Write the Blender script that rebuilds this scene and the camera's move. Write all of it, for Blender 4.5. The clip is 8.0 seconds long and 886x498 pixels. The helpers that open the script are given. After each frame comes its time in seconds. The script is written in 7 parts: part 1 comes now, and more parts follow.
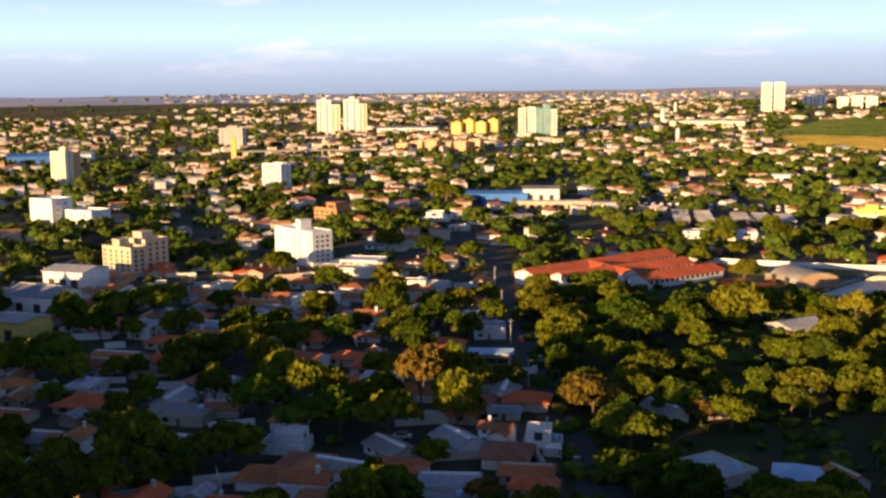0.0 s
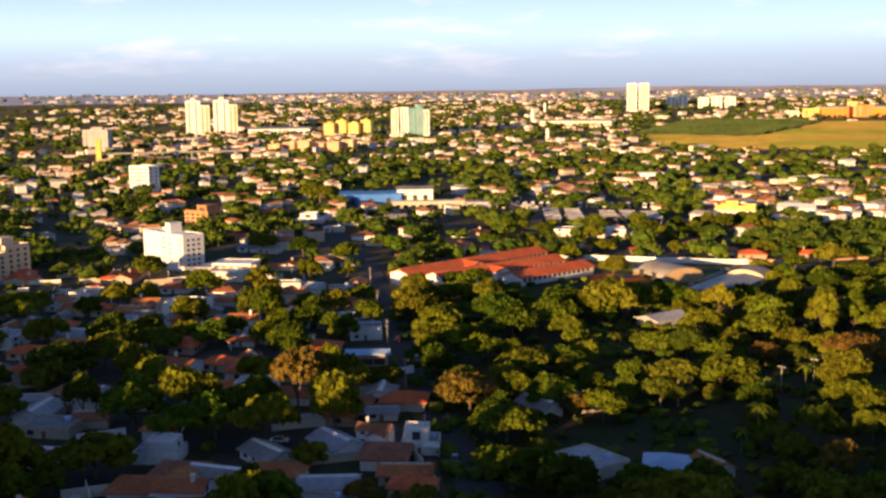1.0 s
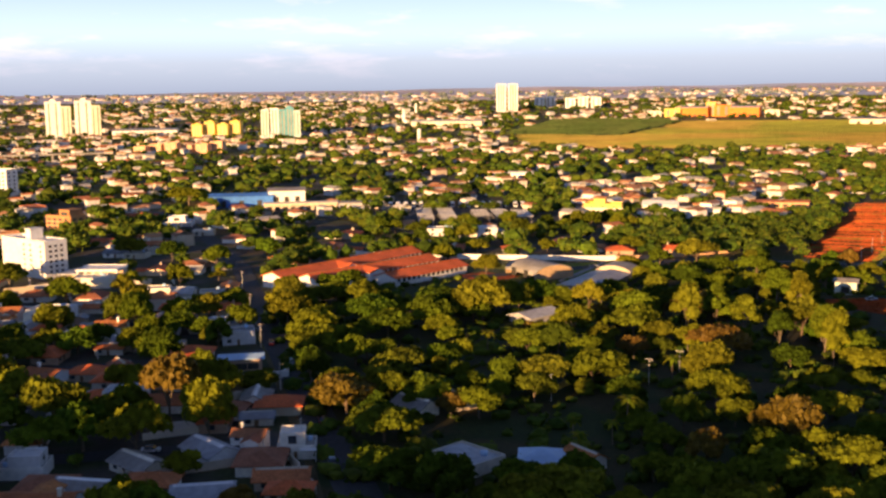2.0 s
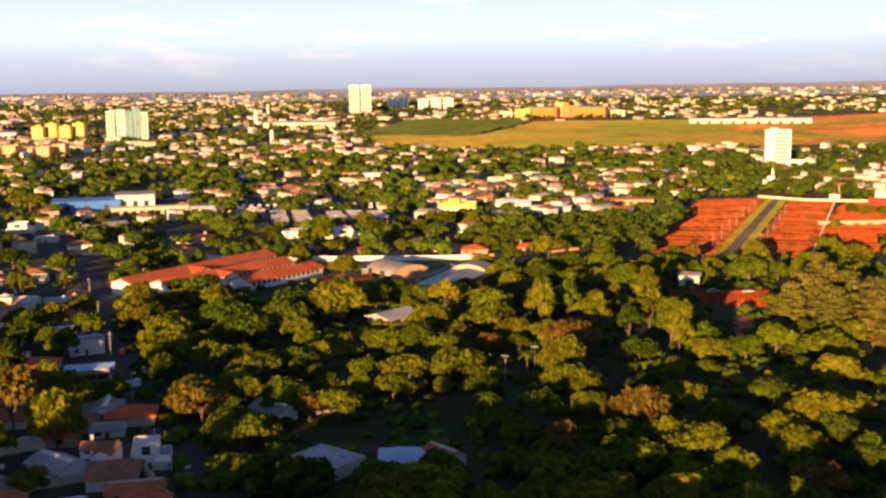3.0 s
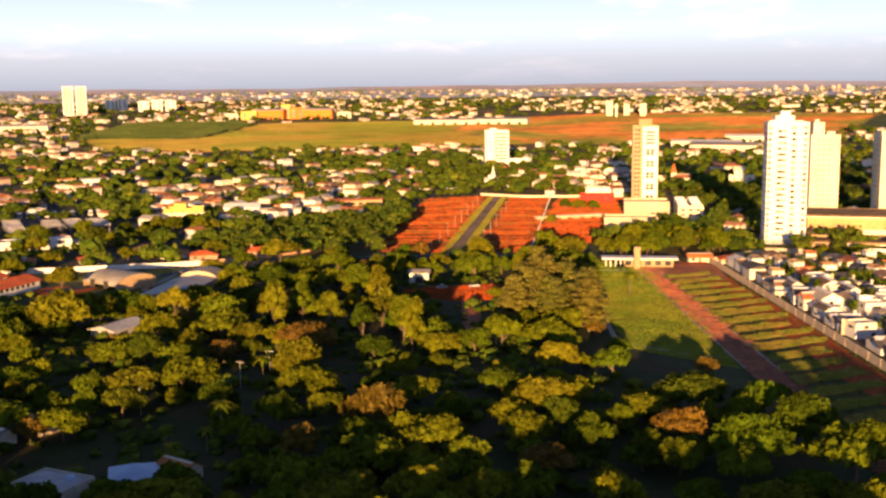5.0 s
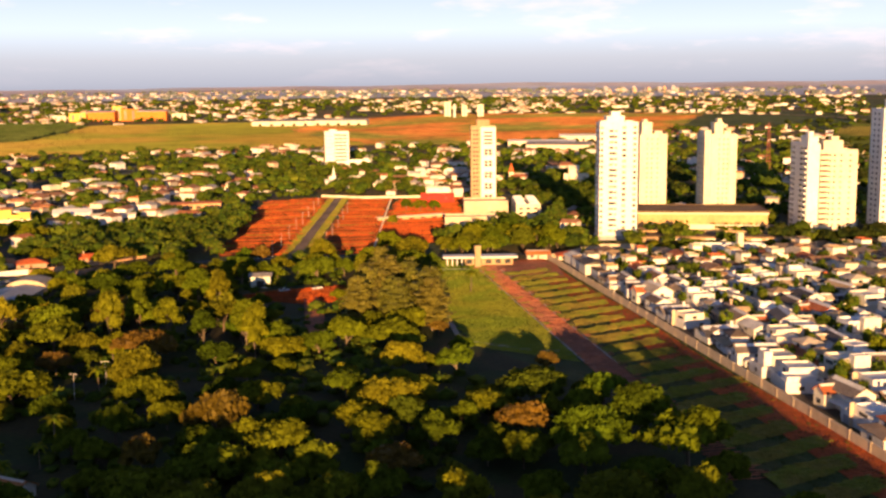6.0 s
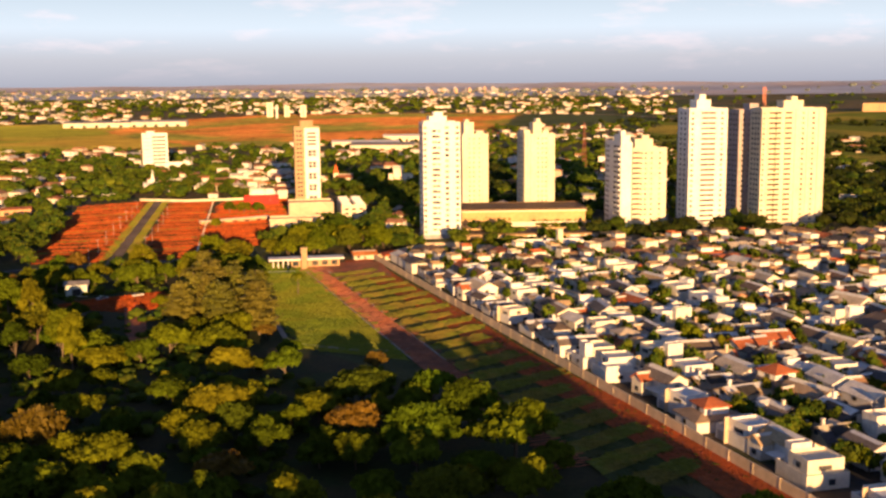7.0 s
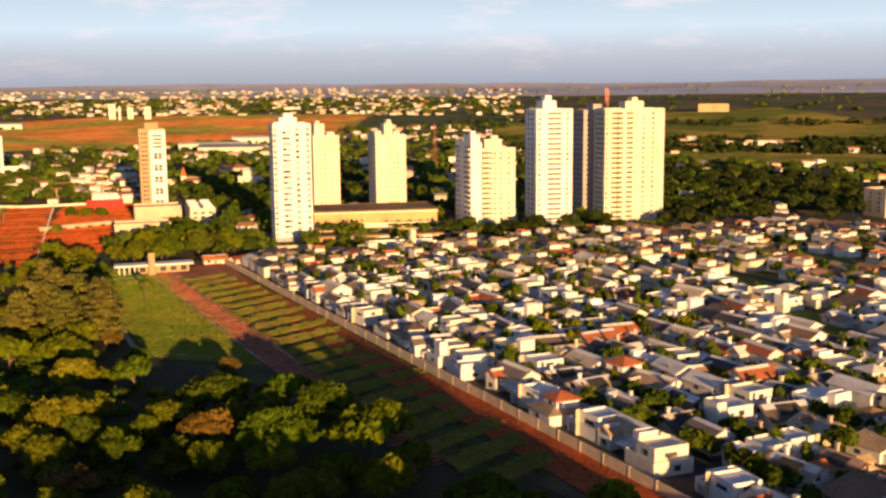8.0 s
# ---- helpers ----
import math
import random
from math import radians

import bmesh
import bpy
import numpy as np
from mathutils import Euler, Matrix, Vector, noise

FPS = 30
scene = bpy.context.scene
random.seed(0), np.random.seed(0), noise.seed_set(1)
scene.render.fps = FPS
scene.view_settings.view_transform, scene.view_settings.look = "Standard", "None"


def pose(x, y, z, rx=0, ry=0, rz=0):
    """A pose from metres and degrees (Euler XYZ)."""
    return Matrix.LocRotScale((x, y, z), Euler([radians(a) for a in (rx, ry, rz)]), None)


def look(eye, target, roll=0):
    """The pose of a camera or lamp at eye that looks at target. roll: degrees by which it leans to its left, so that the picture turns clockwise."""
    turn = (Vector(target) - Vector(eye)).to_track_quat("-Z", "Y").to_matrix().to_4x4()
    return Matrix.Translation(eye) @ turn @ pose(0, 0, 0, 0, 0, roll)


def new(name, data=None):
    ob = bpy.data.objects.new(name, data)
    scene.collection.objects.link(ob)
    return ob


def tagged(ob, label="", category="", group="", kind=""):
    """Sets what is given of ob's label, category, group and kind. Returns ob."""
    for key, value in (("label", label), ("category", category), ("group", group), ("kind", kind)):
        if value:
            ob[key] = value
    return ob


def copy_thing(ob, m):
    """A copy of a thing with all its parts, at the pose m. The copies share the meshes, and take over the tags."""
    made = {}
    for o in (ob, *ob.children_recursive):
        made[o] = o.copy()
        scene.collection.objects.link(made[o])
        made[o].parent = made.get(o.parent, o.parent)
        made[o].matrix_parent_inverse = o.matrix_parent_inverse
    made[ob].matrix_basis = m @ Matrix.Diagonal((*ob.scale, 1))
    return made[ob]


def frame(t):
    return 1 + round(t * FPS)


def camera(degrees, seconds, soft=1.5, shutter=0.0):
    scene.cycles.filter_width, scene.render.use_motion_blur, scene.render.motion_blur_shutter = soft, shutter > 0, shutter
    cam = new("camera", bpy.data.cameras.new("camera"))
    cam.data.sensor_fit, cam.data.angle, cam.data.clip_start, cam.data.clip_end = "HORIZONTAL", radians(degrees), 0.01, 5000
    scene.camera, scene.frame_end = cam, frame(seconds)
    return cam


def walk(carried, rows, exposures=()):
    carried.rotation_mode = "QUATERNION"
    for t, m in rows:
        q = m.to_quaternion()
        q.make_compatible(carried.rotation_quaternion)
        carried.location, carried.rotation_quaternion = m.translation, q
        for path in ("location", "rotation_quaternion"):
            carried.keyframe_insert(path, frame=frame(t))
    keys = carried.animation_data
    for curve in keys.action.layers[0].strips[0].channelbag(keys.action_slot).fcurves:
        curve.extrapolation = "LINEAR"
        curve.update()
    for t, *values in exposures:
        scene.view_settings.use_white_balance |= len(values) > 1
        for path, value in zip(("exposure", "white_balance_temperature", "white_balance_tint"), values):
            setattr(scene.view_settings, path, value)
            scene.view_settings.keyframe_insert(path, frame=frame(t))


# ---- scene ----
# ---- camera ----
cam = camera(45.1, 8.0, soft=2.6)
EYE = Vector((0.0, 0.0, 80.0))
# seconds, heading to the left of +y, pitch, roll
ROWS = [
    (0.0, 0.0, -8.31, -0.67), (0.5, -3.5, -8.33, -0.67), (1.0, -6.78, -8.36, -0.66), (1.2, -8.14, -8.37, -0.66), (2.3, -15.85, -8.42, -0.66), (2.5, -17.42, -8.43, -0.66),
    (3.0, -21.43, -8.44, -0.65), (3.5, -25.2, -8.47, -0.64), (4.0, -28.58, -8.48, -0.62), (4.5, -32.22, -8.49, -0.6), (4.7, -33.65, -8.49, -0.6),
    (5.8, -42.68, -8.51, -0.57), (6.0, -44.47, -8.52, -0.57), (6.5, -49.2, -8.56, -0.56), (7.0, -53.87, -8.58, -0.54), (7.5, -58.35, -8.58, -0.53),
    (8.0, -61.83, -8.59, -0.52),
]


def facing(yaw, pitch):
    a, b = radians(yaw), radians(pitch)
    return Vector((-math.sin(a) * math.cos(b), math.cos(a) * math.cos(b), math.sin(b)))


EXPOSURE = 0.8
walk(cam, [(t, look(EYE, EYE + facing(yaw, pitch), roll)) for t, yaw, pitch, roll in ROWS],
     exposures=[(0.0, EXPOSURE + 0.13, 6950, 30), (2.5, EXPOSURE + 0.2, 7550, 36), (4.5, EXPOSURE + 0.22, 8100, 38), (6.5, EXPOSURE + 0.02, 8100, 38), (8.0, EXPOSURE - 0.18, 7800, 33)])

# ---- world and sun ----
SUN_AZ, SUN_EL = 222.5, 6.5
world = bpy.data.worlds.new("evening_sky")
scene.world = world
world.use_nodes = True
wn, wl = world.node_tree.nodes, world.node_tree.links
wn.clear()
sky = wn.new("ShaderNodeTexSky")
sky.sky_type, sky.sun_disc = "NISHITA", False
sky.sun_elevation, sky.sun_rotation = radians(SUN_EL), radians(SUN_AZ)
sky.altitude, sky.air_density, sky.dust_density, sky.ozone_density = 500, 1.0, 0.35, 4.0
coord = wn.new("ShaderNodeTexCoord")
stretch = wn.new("ShaderNodeMapping")
stretch.inputs["Scale"].default_value = (5.0, 5.0, 26.0)
puff = wn.new("ShaderNodeTexNoise")
puff.inputs["Scale"].default_value, puff.inputs["Detail"].default_value, puff.inputs["Roughness"].default_value = 1.7, 7, 0.62
thin = wn.new("ShaderNodeMapRange")
thin.inputs[1].default_value, thin.inputs[2].default_value = 0.54, 1.05
split = wn.new("ShaderNodeSeparateXYZ")
low = wn.new("ShaderNodeMapRange")
low.inputs[1].default_value, low.inputs[2].default_value = 0.005, 0.04
mul = wn.new("ShaderNodeMath")
mul.operation = "MULTIPLY"
mix = wn.new("ShaderNodeMix")
mix.data_type = "RGBA"
mix.inputs[7].default_value = (8.5, 8.0, 8.4, 1)
back = wn.new("ShaderNodeBackground")
back.inputs[1].default_value = 0.085
wout = wn.new("ShaderNodeOutputWorld")
wl.new(coord.outputs["Generated"], stretch.inputs[0])
wl.new(stretch.outputs[0], puff.inputs["Vector"])
wl.new(puff.outputs["Fac"], thin.inputs[0])
wl.new(coord.outputs["Generated"], split.inputs[0])
wl.new(split.outputs["Z"], low.inputs[0])
wl.new(thin.outputs[0], mul.inputs[0])
wl.new(low.outputs[0], mul.inputs[1])
wl.new(mul.outputs[0], mix.inputs[0])
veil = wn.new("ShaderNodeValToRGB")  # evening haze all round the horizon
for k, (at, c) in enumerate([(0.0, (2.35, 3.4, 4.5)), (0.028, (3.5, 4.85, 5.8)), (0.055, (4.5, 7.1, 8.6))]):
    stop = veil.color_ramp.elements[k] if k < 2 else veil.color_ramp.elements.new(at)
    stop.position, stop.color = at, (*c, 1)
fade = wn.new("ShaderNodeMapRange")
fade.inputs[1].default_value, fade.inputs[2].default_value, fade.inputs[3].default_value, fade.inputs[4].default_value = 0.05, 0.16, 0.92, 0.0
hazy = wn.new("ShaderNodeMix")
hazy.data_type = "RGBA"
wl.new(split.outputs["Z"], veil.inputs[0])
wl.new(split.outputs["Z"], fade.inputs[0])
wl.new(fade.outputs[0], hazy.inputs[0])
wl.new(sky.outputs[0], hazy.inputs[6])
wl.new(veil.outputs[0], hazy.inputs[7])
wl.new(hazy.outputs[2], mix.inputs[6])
wl.new(mix.outputs[2], back.inputs[0])
wl.new(back.outputs[0], wout.inputs[0])

sun = new("sun", bpy.data.lights.new("sun", "SUN"))
sun.data.energy, sun.data.angle, sun.data.color = 5.0, radians(0.6), (1.0, 0.70, 0.30)
toward_sun = Vector((math.sin(radians(SUN_AZ)) * math.cos(radians(SUN_EL)), math.cos(radians(SUN_AZ)) * math.cos(radians(SUN_EL)), math.sin(radians(SUN_EL))))
sun.matrix_world = look(toward_sun * 300, (0, 0, 0))


# ---- materials ----
def material(name, colours, rough=0.85, metal=0.0, grain=(0.6, 0.05), vary=0.3, bump=0.0, island=False, leaf=0.0, spec=0.3):
    """colours: one or several base colours, picked at random for each object, or for each island of a joined mesh.
    grain: two noise scales per metre; vary: how far they lighten and darken; leaf: the share of light let through."""
    m = bpy.data.materials.new(name)
    m.use_nodes = True
    n, l = m.node_tree.nodes, m.node_tree.links
    n.clear()
    out, bsdf = n.new("ShaderNodeOutputMaterial"), n.new("ShaderNodeBsdfPrincipled")
    bsdf.inputs["Roughness"].default_value, bsdf.inputs["Metallic"].default_value = rough, metal
    bsdf.inputs["Specular IOR Level"].default_value = spec
    geo = n.new("ShaderNodeNewGeometry")
    pick = geo.outputs["Random Per Island"] if island else n.new("ShaderNodeObjectInfo").outputs["Random"]
    ramp = n.new("ShaderNodeValToRGB")
    ramp.color_ramp.interpolation = "LINEAR" if leaf else "CONSTANT"
    e = ramp.color_ramp.elements
    while len(e) < len(colours):
        e.new(0.5)
    while len(e) > max(1, len(colours)):
        e.remove(e[-1])
    for i, c in enumerate(colours):
        e[i].position = i / max(1, len(colours) - (1 if leaf else 0))
        e[i].color = (*c, 1)
    l.new(pick, ramp.inputs[0])
    last = ramp.outputs[0]
    height = None
    for i, s in enumerate(grain):
        tex = n.new("ShaderNodeTexNoise")
        tex.inputs["Scale"].default_value, tex.inputs["Detail"].default_value = s, 5
        l.new(geo.outputs["Position"], tex.inputs["Vector"])
        height = height or tex.outputs["Fac"]
        rng = n.new("ShaderNodeMapRange")
        rng.inputs[1].default_value, rng.inputs[2].default_value = 0.3, 0.7
        rng.inputs[3].default_value, rng.inputs[4].default_value = 1 - vary, 1 + vary
        l.new(tex.outputs["Fac"], rng.inputs[0])
        hsv = n.new("ShaderNodeHueSaturation")
        l.new(rng.outputs[0], hsv.inputs["Value"])
        l.new(last, hsv.inputs["Color"])
        last = hsv.outputs[0]
    l.new(last, bsdf.inputs["Base Color"])
    if bump:
        b = n.new("ShaderNodeBump")
        b.inputs["Strength"].default_value, b.inputs["Distance"].default_value = bump, 0.3
        l.new(height, b.inputs["Height"])
        l.new(b.outputs[0], bsdf.inputs["Normal"])
    if leaf:
        tr, mx = n.new("ShaderNodeBsdfTranslucent"), n.new("ShaderNodeMixShader")
        l.new(last, tr.inputs[0])
        mx.inputs[0].default_value = leaf
        l.new(bsdf.outputs[0], mx.inputs[1])
        l.new(tr.outputs[0], mx.inputs[2])
        l.new(mx.outputs[0], out.inputs[0])
    else:
        l.new(bsdf.outputs[0], out.inputs[0])
    return m


def two_tone(name, first, second, scale, low=0.45, high=0.55, fine=0.8, vary=0.2, rough=0.95, relief=0.0):
    """Ground of two colours in patches of about 1 / scale metres, with a finer grain."""
    m = material(name, [first], rough=rough, grain=(fine, fine * 0.12), vary=vary)
    n, l = m.node_tree.nodes, m.node_tree.links
    geo = next(x for x in n if x.bl_idname == "ShaderNodeNewGeometry")
    ramp = next(x for x in n if x.bl_idname == "ShaderNodeValToRGB")
    tex, rng, mx = n.new("ShaderNodeTexNoise"), n.new("ShaderNodeMapRange"), n.new("ShaderNodeMix")
    tex.inputs["Scale"].default_value, tex.inputs["Detail"].default_value = scale, 6
    l.new(geo.outputs["Position"], tex.inputs["Vector"])
    rng.inputs[1].default_value, rng.inputs[2].default_value = low, high
    l.new(tex.outputs["Fac"], rng.inputs[0])
    mx.data_type = "RGBA"
    mx.inputs[6].default_value, mx.inputs[7].default_value = (*first, 1), (*second, 1)
    l.new(rng.outputs[0], mx.inputs[0])
    for link in list(ramp.outputs[0].links):
        l.new(mx.outputs[2], link.to_socket)
    if relief:
        bsdf = next(x for x in n if x.bl_idname == "ShaderNodeBsdfPrincipled")
        tuft, b = n.new("ShaderNodeTexNoise"), n.new("ShaderNodeBump")
        tuft.inputs["Scale"].default_value, tuft.inputs["Detail"].default_value = 1.4, 3
        b.inputs["Strength"].default_value, b.inputs["Distance"].default_value = 1.0, relief
        l.new(geo.outputs["Position"], tuft.inputs["Vector"])
        l.new(tuft.outputs["Fac"], b.inputs["Height"])
        l.new(b.outputs[0], bsdf.inputs["Normal"])
    return m


M_GROUND = two_tone("meadow_and_scrub", (0.055, 0.075, 0.022), (0.13, 0.10, 0.045), 0.006, fine=0.15, relief=1.2)
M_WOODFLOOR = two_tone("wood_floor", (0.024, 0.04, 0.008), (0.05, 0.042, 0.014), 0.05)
M_TOWN = two_tone("town_ground", (0.075, 0.062, 0.05), (0.045, 0.055, 0.02), 0.045)
M_ASPHALT = material("asphalt", [(0.05, 0.05, 0.052)], grain=(0.8, 0.05), vary=0.2)
M_DIRTROAD = material("dusty_road", [(0.30, 0.19, 0.10)], grain=(0.5, 0.04), vary=0.3)
M_CONCRETE = material("weathered_concrete", [(0.34, 0.32, 0.29)], grain=(0.7, 0.08), vary=0.2)
M_REDSOIL = two_tone("red_soil", (0.54, 0.10, 0.022), (0.42, 0.088, 0.022), 0.05, fine=0.5, vary=0.25, relief=1.6)
M_REDPATH = two_tone("red_path", (0.46, 0.15, 0.08), (0.34, 0.13, 0.08), 0.08, fine=0.5, relief=0.8)
M_LAWN = two_tone("mown_lawn", (0.15, 0.215, 0.02), (0.21, 0.235, 0.025), 0.04, fine=0.6, vary=0.15, relief=1.6)
M_ROUGHGRASS = two_tone("rough_grass", (0.05, 0.075, 0.014), (0.085, 0.085, 0.02), 0.06, fine=0.6, relief=1.0)
M_TERRACE = two_tone("grass_terrace", (0.19, 0.205, 0.025), (0.24, 0.19, 0.035), 0.09, fine=0.6, relief=1.4)
M_PASTURE = two_tone("pasture", (0.19, 0.21, 0.035), (0.28, 0.21, 0.05), 0.004, fine=0.02, relief=2.0)
M_BROWN = two_tone("ploughed_land", (0.40, 0.15, 0.05), (0.15, 0.16, 0.04), 0.005, low=0.44, high=0.58, fine=0.05, vary=0.35, relief=2.0)
M_MEADOW = two_tone("damp_meadow", (0.05, 0.075, 0.016), (0.12, 0.11, 0.03), 0.005, fine=0.02, relief=2.0)
M_WOODLAND = two_tone("plantation", (0.06, 0.10, 0.022), (0.08, 0.115, 0.03), 0.01, fine=0.1, relief=2.0)
# both colours are paled to carry distance haze; the pinkish one is ploughed slopes
M_HAZEHILL = two_tone("far_hills_haze_tinted", (0.50, 0.56, 0.68), (0.58, 0.52, 0.55), 0.0012, fine=0.004)
M_BARK = material("bark", [(0.13, 0.09, 0.06), (0.17, 0.13, 0.09)], grain=(3, 0.5))
GREENS = [(0.045, 0.08, 0.006), (0.10, 0.137, 0.008), (0.15, 0.157, 0.010), (0.065, 0.12, 0.008), (0.175, 0.165, 0.012), (0.06, 0.09, 0.008)]
M_LEAF = material("foliage", GREENS, rough=0.9, grain=(0.5, 0.08), vary=0.4, leaf=0.22, spec=0.08)
M_RUST = material("rust_foliage", [(0.135, 0.10, 0.008), (0.165, 0.092, 0.010)], rough=0.7, grain=(0.5, 0.08), vary=0.3, leaf=0.22)
M_DARKLEAF = material("dark_foliage", [(0.11, 0.12, 0.014), (0.155, 0.135, 0.02)], rough=0.7, grain=(0.5, 0.08), vary=0.35, leaf=0.15)
M_FARLEAF = material("distant_foliage", [(0.032, 0.068, 0.008), (0.062, 0.105, 0.010), (0.10, 0.122, 0.013), (0.046, 0.088, 0.010)], rough=0.8, grain=(0.35, 0.03), vary=0.45, island=True, bump=1.0, leaf=0.12, spec=0.08)
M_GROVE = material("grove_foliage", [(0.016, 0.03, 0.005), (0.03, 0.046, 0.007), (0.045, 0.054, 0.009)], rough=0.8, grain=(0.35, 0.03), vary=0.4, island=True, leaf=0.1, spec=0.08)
# pale greyish leaves: distance haze put into the foliage colour
M_HAZELEAF = material("haze_tinted_foliage", [(0.13, 0.17, 0.15), (0.17, 0.20, 0.18), (0.20, 0.22, 0.19)], rough=0.9, grain=(0.1, 0.01), vary=0.25, island=True, spec=0.08)
M_PALE = material("light_render", [(0.82, 0.80, 0.76), (0.76, 0.73, 0.66), (0.80, 0.74, 0.62), (0.70, 0.70, 0.70), (0.84, 0.83, 0.81)], grain=(0.8, 0.1), vary=0.1)
M_WARM = material("warm_render", [(0.60, 0.52, 0.38), (0.52, 0.42, 0.31), (0.62, 0.56, 0.46), (0.50, 0.34, 0.24), (0.66, 0.62, 0.57)], grain=(0.8, 0.1), vary=0.12)
M_WHITE = material("white_paint", [(0.83, 0.82, 0.79)], grain=(0.5, 0.06), vary=0.08, rough=0.6)
M_CREAM = material("cream_paint", [(0.80, 0.72, 0.56)], grain=(0.5, 0.06), vary=0.1)
M_BEIGE = material("beige_render", [(0.62, 0.50, 0.36)], grain=(0.5, 0.06), vary=0.12)
M_GOLD = material("golden_render", [(0.62, 0.42, 0.20)], grain=(0.5, 0.06), vary=0.12)
M_TAN = material("tan_render", [(0.50, 0.34, 0.2)], grain=(0.5, 0.06), vary=0.12)
# darker grey-pink that carries the shade on the slab's wall
M_SHADEDGREY = material("shaded_grey_pink_render", [(0.44, 0.38, 0.38)], grain=(0.5, 0.06), vary=0.12)
M_GREY = material("grey_render", [(0.42, 0.41, 0.42)], grain=(0.5, 0.06), vary=0.12)
M_YELLOW = material("yellow_render", [(0.78, 0.55, 0.14)], grain=(0.5, 0.06), vary=0.1)
M_PEACH = material("peach_render", [(0.72, 0.42, 0.24)], grain=(0.5, 0.06), vary=0.12)
M_BRICK = material("orange_brick", [(0.52, 0.24, 0.10)], grain=(1.0, 0.1), vary=0.2)
M_TEAL = material("teal_cladding", [(0.10, 0.36, 0.42)], grain=(0.5, 0.06), vary=0.1, rough=0.4)
M_PALEGREEN = material("pale_green_render", [(0.62, 0.72, 0.66)], grain=(0.5, 0.06), vary=0.1)
M_ORANGE = material("orange_paint", [(0.72, 0.24, 0.05)], grain=(0.3, 0.04), vary=0.12)
M_BROWNROOF = material("dark_brown_roofing", [(0.14, 0.09, 0.055)], grain=(0.5, 0.05), vary=0.25)
M_RED = material("red_paint", [(0.60, 0.05, 0.04)], grain=(0.3, 0.04), vary=0.12)
M_BLUE = material("blue_sheet_metal", [(0.05, 0.20, 0.58)], grain=(0.4, 0.05), vary=0.15, rough=0.5)
M_LIGHTBLUE = material("light_blue_roof", [(0.35, 0.55, 0.75)], grain=(0.4, 0.05), vary=0.1, rough=0.5)
M_METAL = material("grey_roof_sheet", [(0.33, 0.345, 0.37), (0.24, 0.245, 0.26), (0.46, 0.465, 0.47), (0.29, 0.27, 0.25)], grain=(0.6, 0.06), vary=0.2, rough=0.55)
M_TILE = material("clay_tiles", [(0.50, 0.15, 0.055), (0.44, 0.17, 0.08), (0.36, 0.13, 0.07), (0.55, 0.19, 0.06)], grain=(1.6, 0.15), vary=0.25, bump=0.4)
M_TILERED = material("red_clay_tiles", [(0.70, 0.15, 0.05)], grain=(1.6, 0.15), vary=0.2, bump=0.4)
ESTATE_ROOFS = [(0.58, 0.49, 0.37), (0.16, 0.12, 0.095), (0.30, 0.17, 0.10), (0.09, 0.085, 0.09), (0.52, 0.36, 0.21), (0.74, 0.71, 0.64), (0.20, 0.165, 0.14), (0.48, 0.14, 0.06), (0.36, 0.26, 0.18)]
M_ESTATEROOF = material("estate_roofs", ESTATE_ROOFS, grain=(1.6, 0.15), vary=0.2, bump=0.4)
M_GLASS = material("window_glass", [(0.05, 0.06, 0.075), (0.09, 0.09, 0.09)], rough=0.12, grain=(0.6, 0.1), vary=0.2, spec=0.6)
M_CURTAIN = material("curtained_window", [(0.30, 0.26, 0.19), (0.22, 0.21, 0.19), (0.38, 0.33, 0.25)], rough=0.3, grain=(0.6, 0.1), vary=0.2)
M_DARK = material("shaded_opening", [(0.05, 0.045, 0.04)], rough=0.7)
M_DOOR = material("timber_door", [(0.22, 0.11, 0.05)], rough=0.6)
M_STEEL = material("painted_steel", [(0.45, 0.16, 0.10)], rough=0.5, metal=0.3)
M_POST = material("concrete_post", [(0.55, 0.53, 0.50)], grain=(2, 0.3))
M_FARWALL = material("distant_house_walls", [(0.80, 0.74, 0.66), (0.74, 0.66, 0.54), (0.82, 0.80, 0.77), (0.60, 0.48, 0.36), (0.70, 0.66, 0.62)], island=True, grain=(0.3, 0.02), vary=0.12)
M_FARROOF = material("distant_house_roofs", [(0.46, 0.17, 0.08), (0.36, 0.17, 0.10), (0.42, 0.40, 0.38), (0.62, 0.58, 0.52), (0.50, 0.24, 0.12)], island=True, grain=(0.3, 0.02), vary=0.2)
M_ESTATEFAR = material("estate_roofs_far", ESTATE_ROOFS, island=True, grain=(0.8, 0.1), vary=0.2)
M_ESTATEWALL = material("estate_house_walls_far", [(0.84, 0.82, 0.77), (0.80, 0.76, 0.67), (0.84, 0.83, 0.80), (0.70, 0.60, 0.46), (0.82, 0.80, 0.74)], island=True, grain=(0.3, 0.02), vary=0.1)
M_CAR = material("car_paint", [(0.7, 0.7, 0.7), (0.05, 0.05, 0.06), (0.45, 0.05, 0.04), (0.3, 0.32, 0.35)], rough=0.3)
M_RUBBER = material("tyre_rubber", [(0.03, 0.03, 0.03)], rough=0.9)


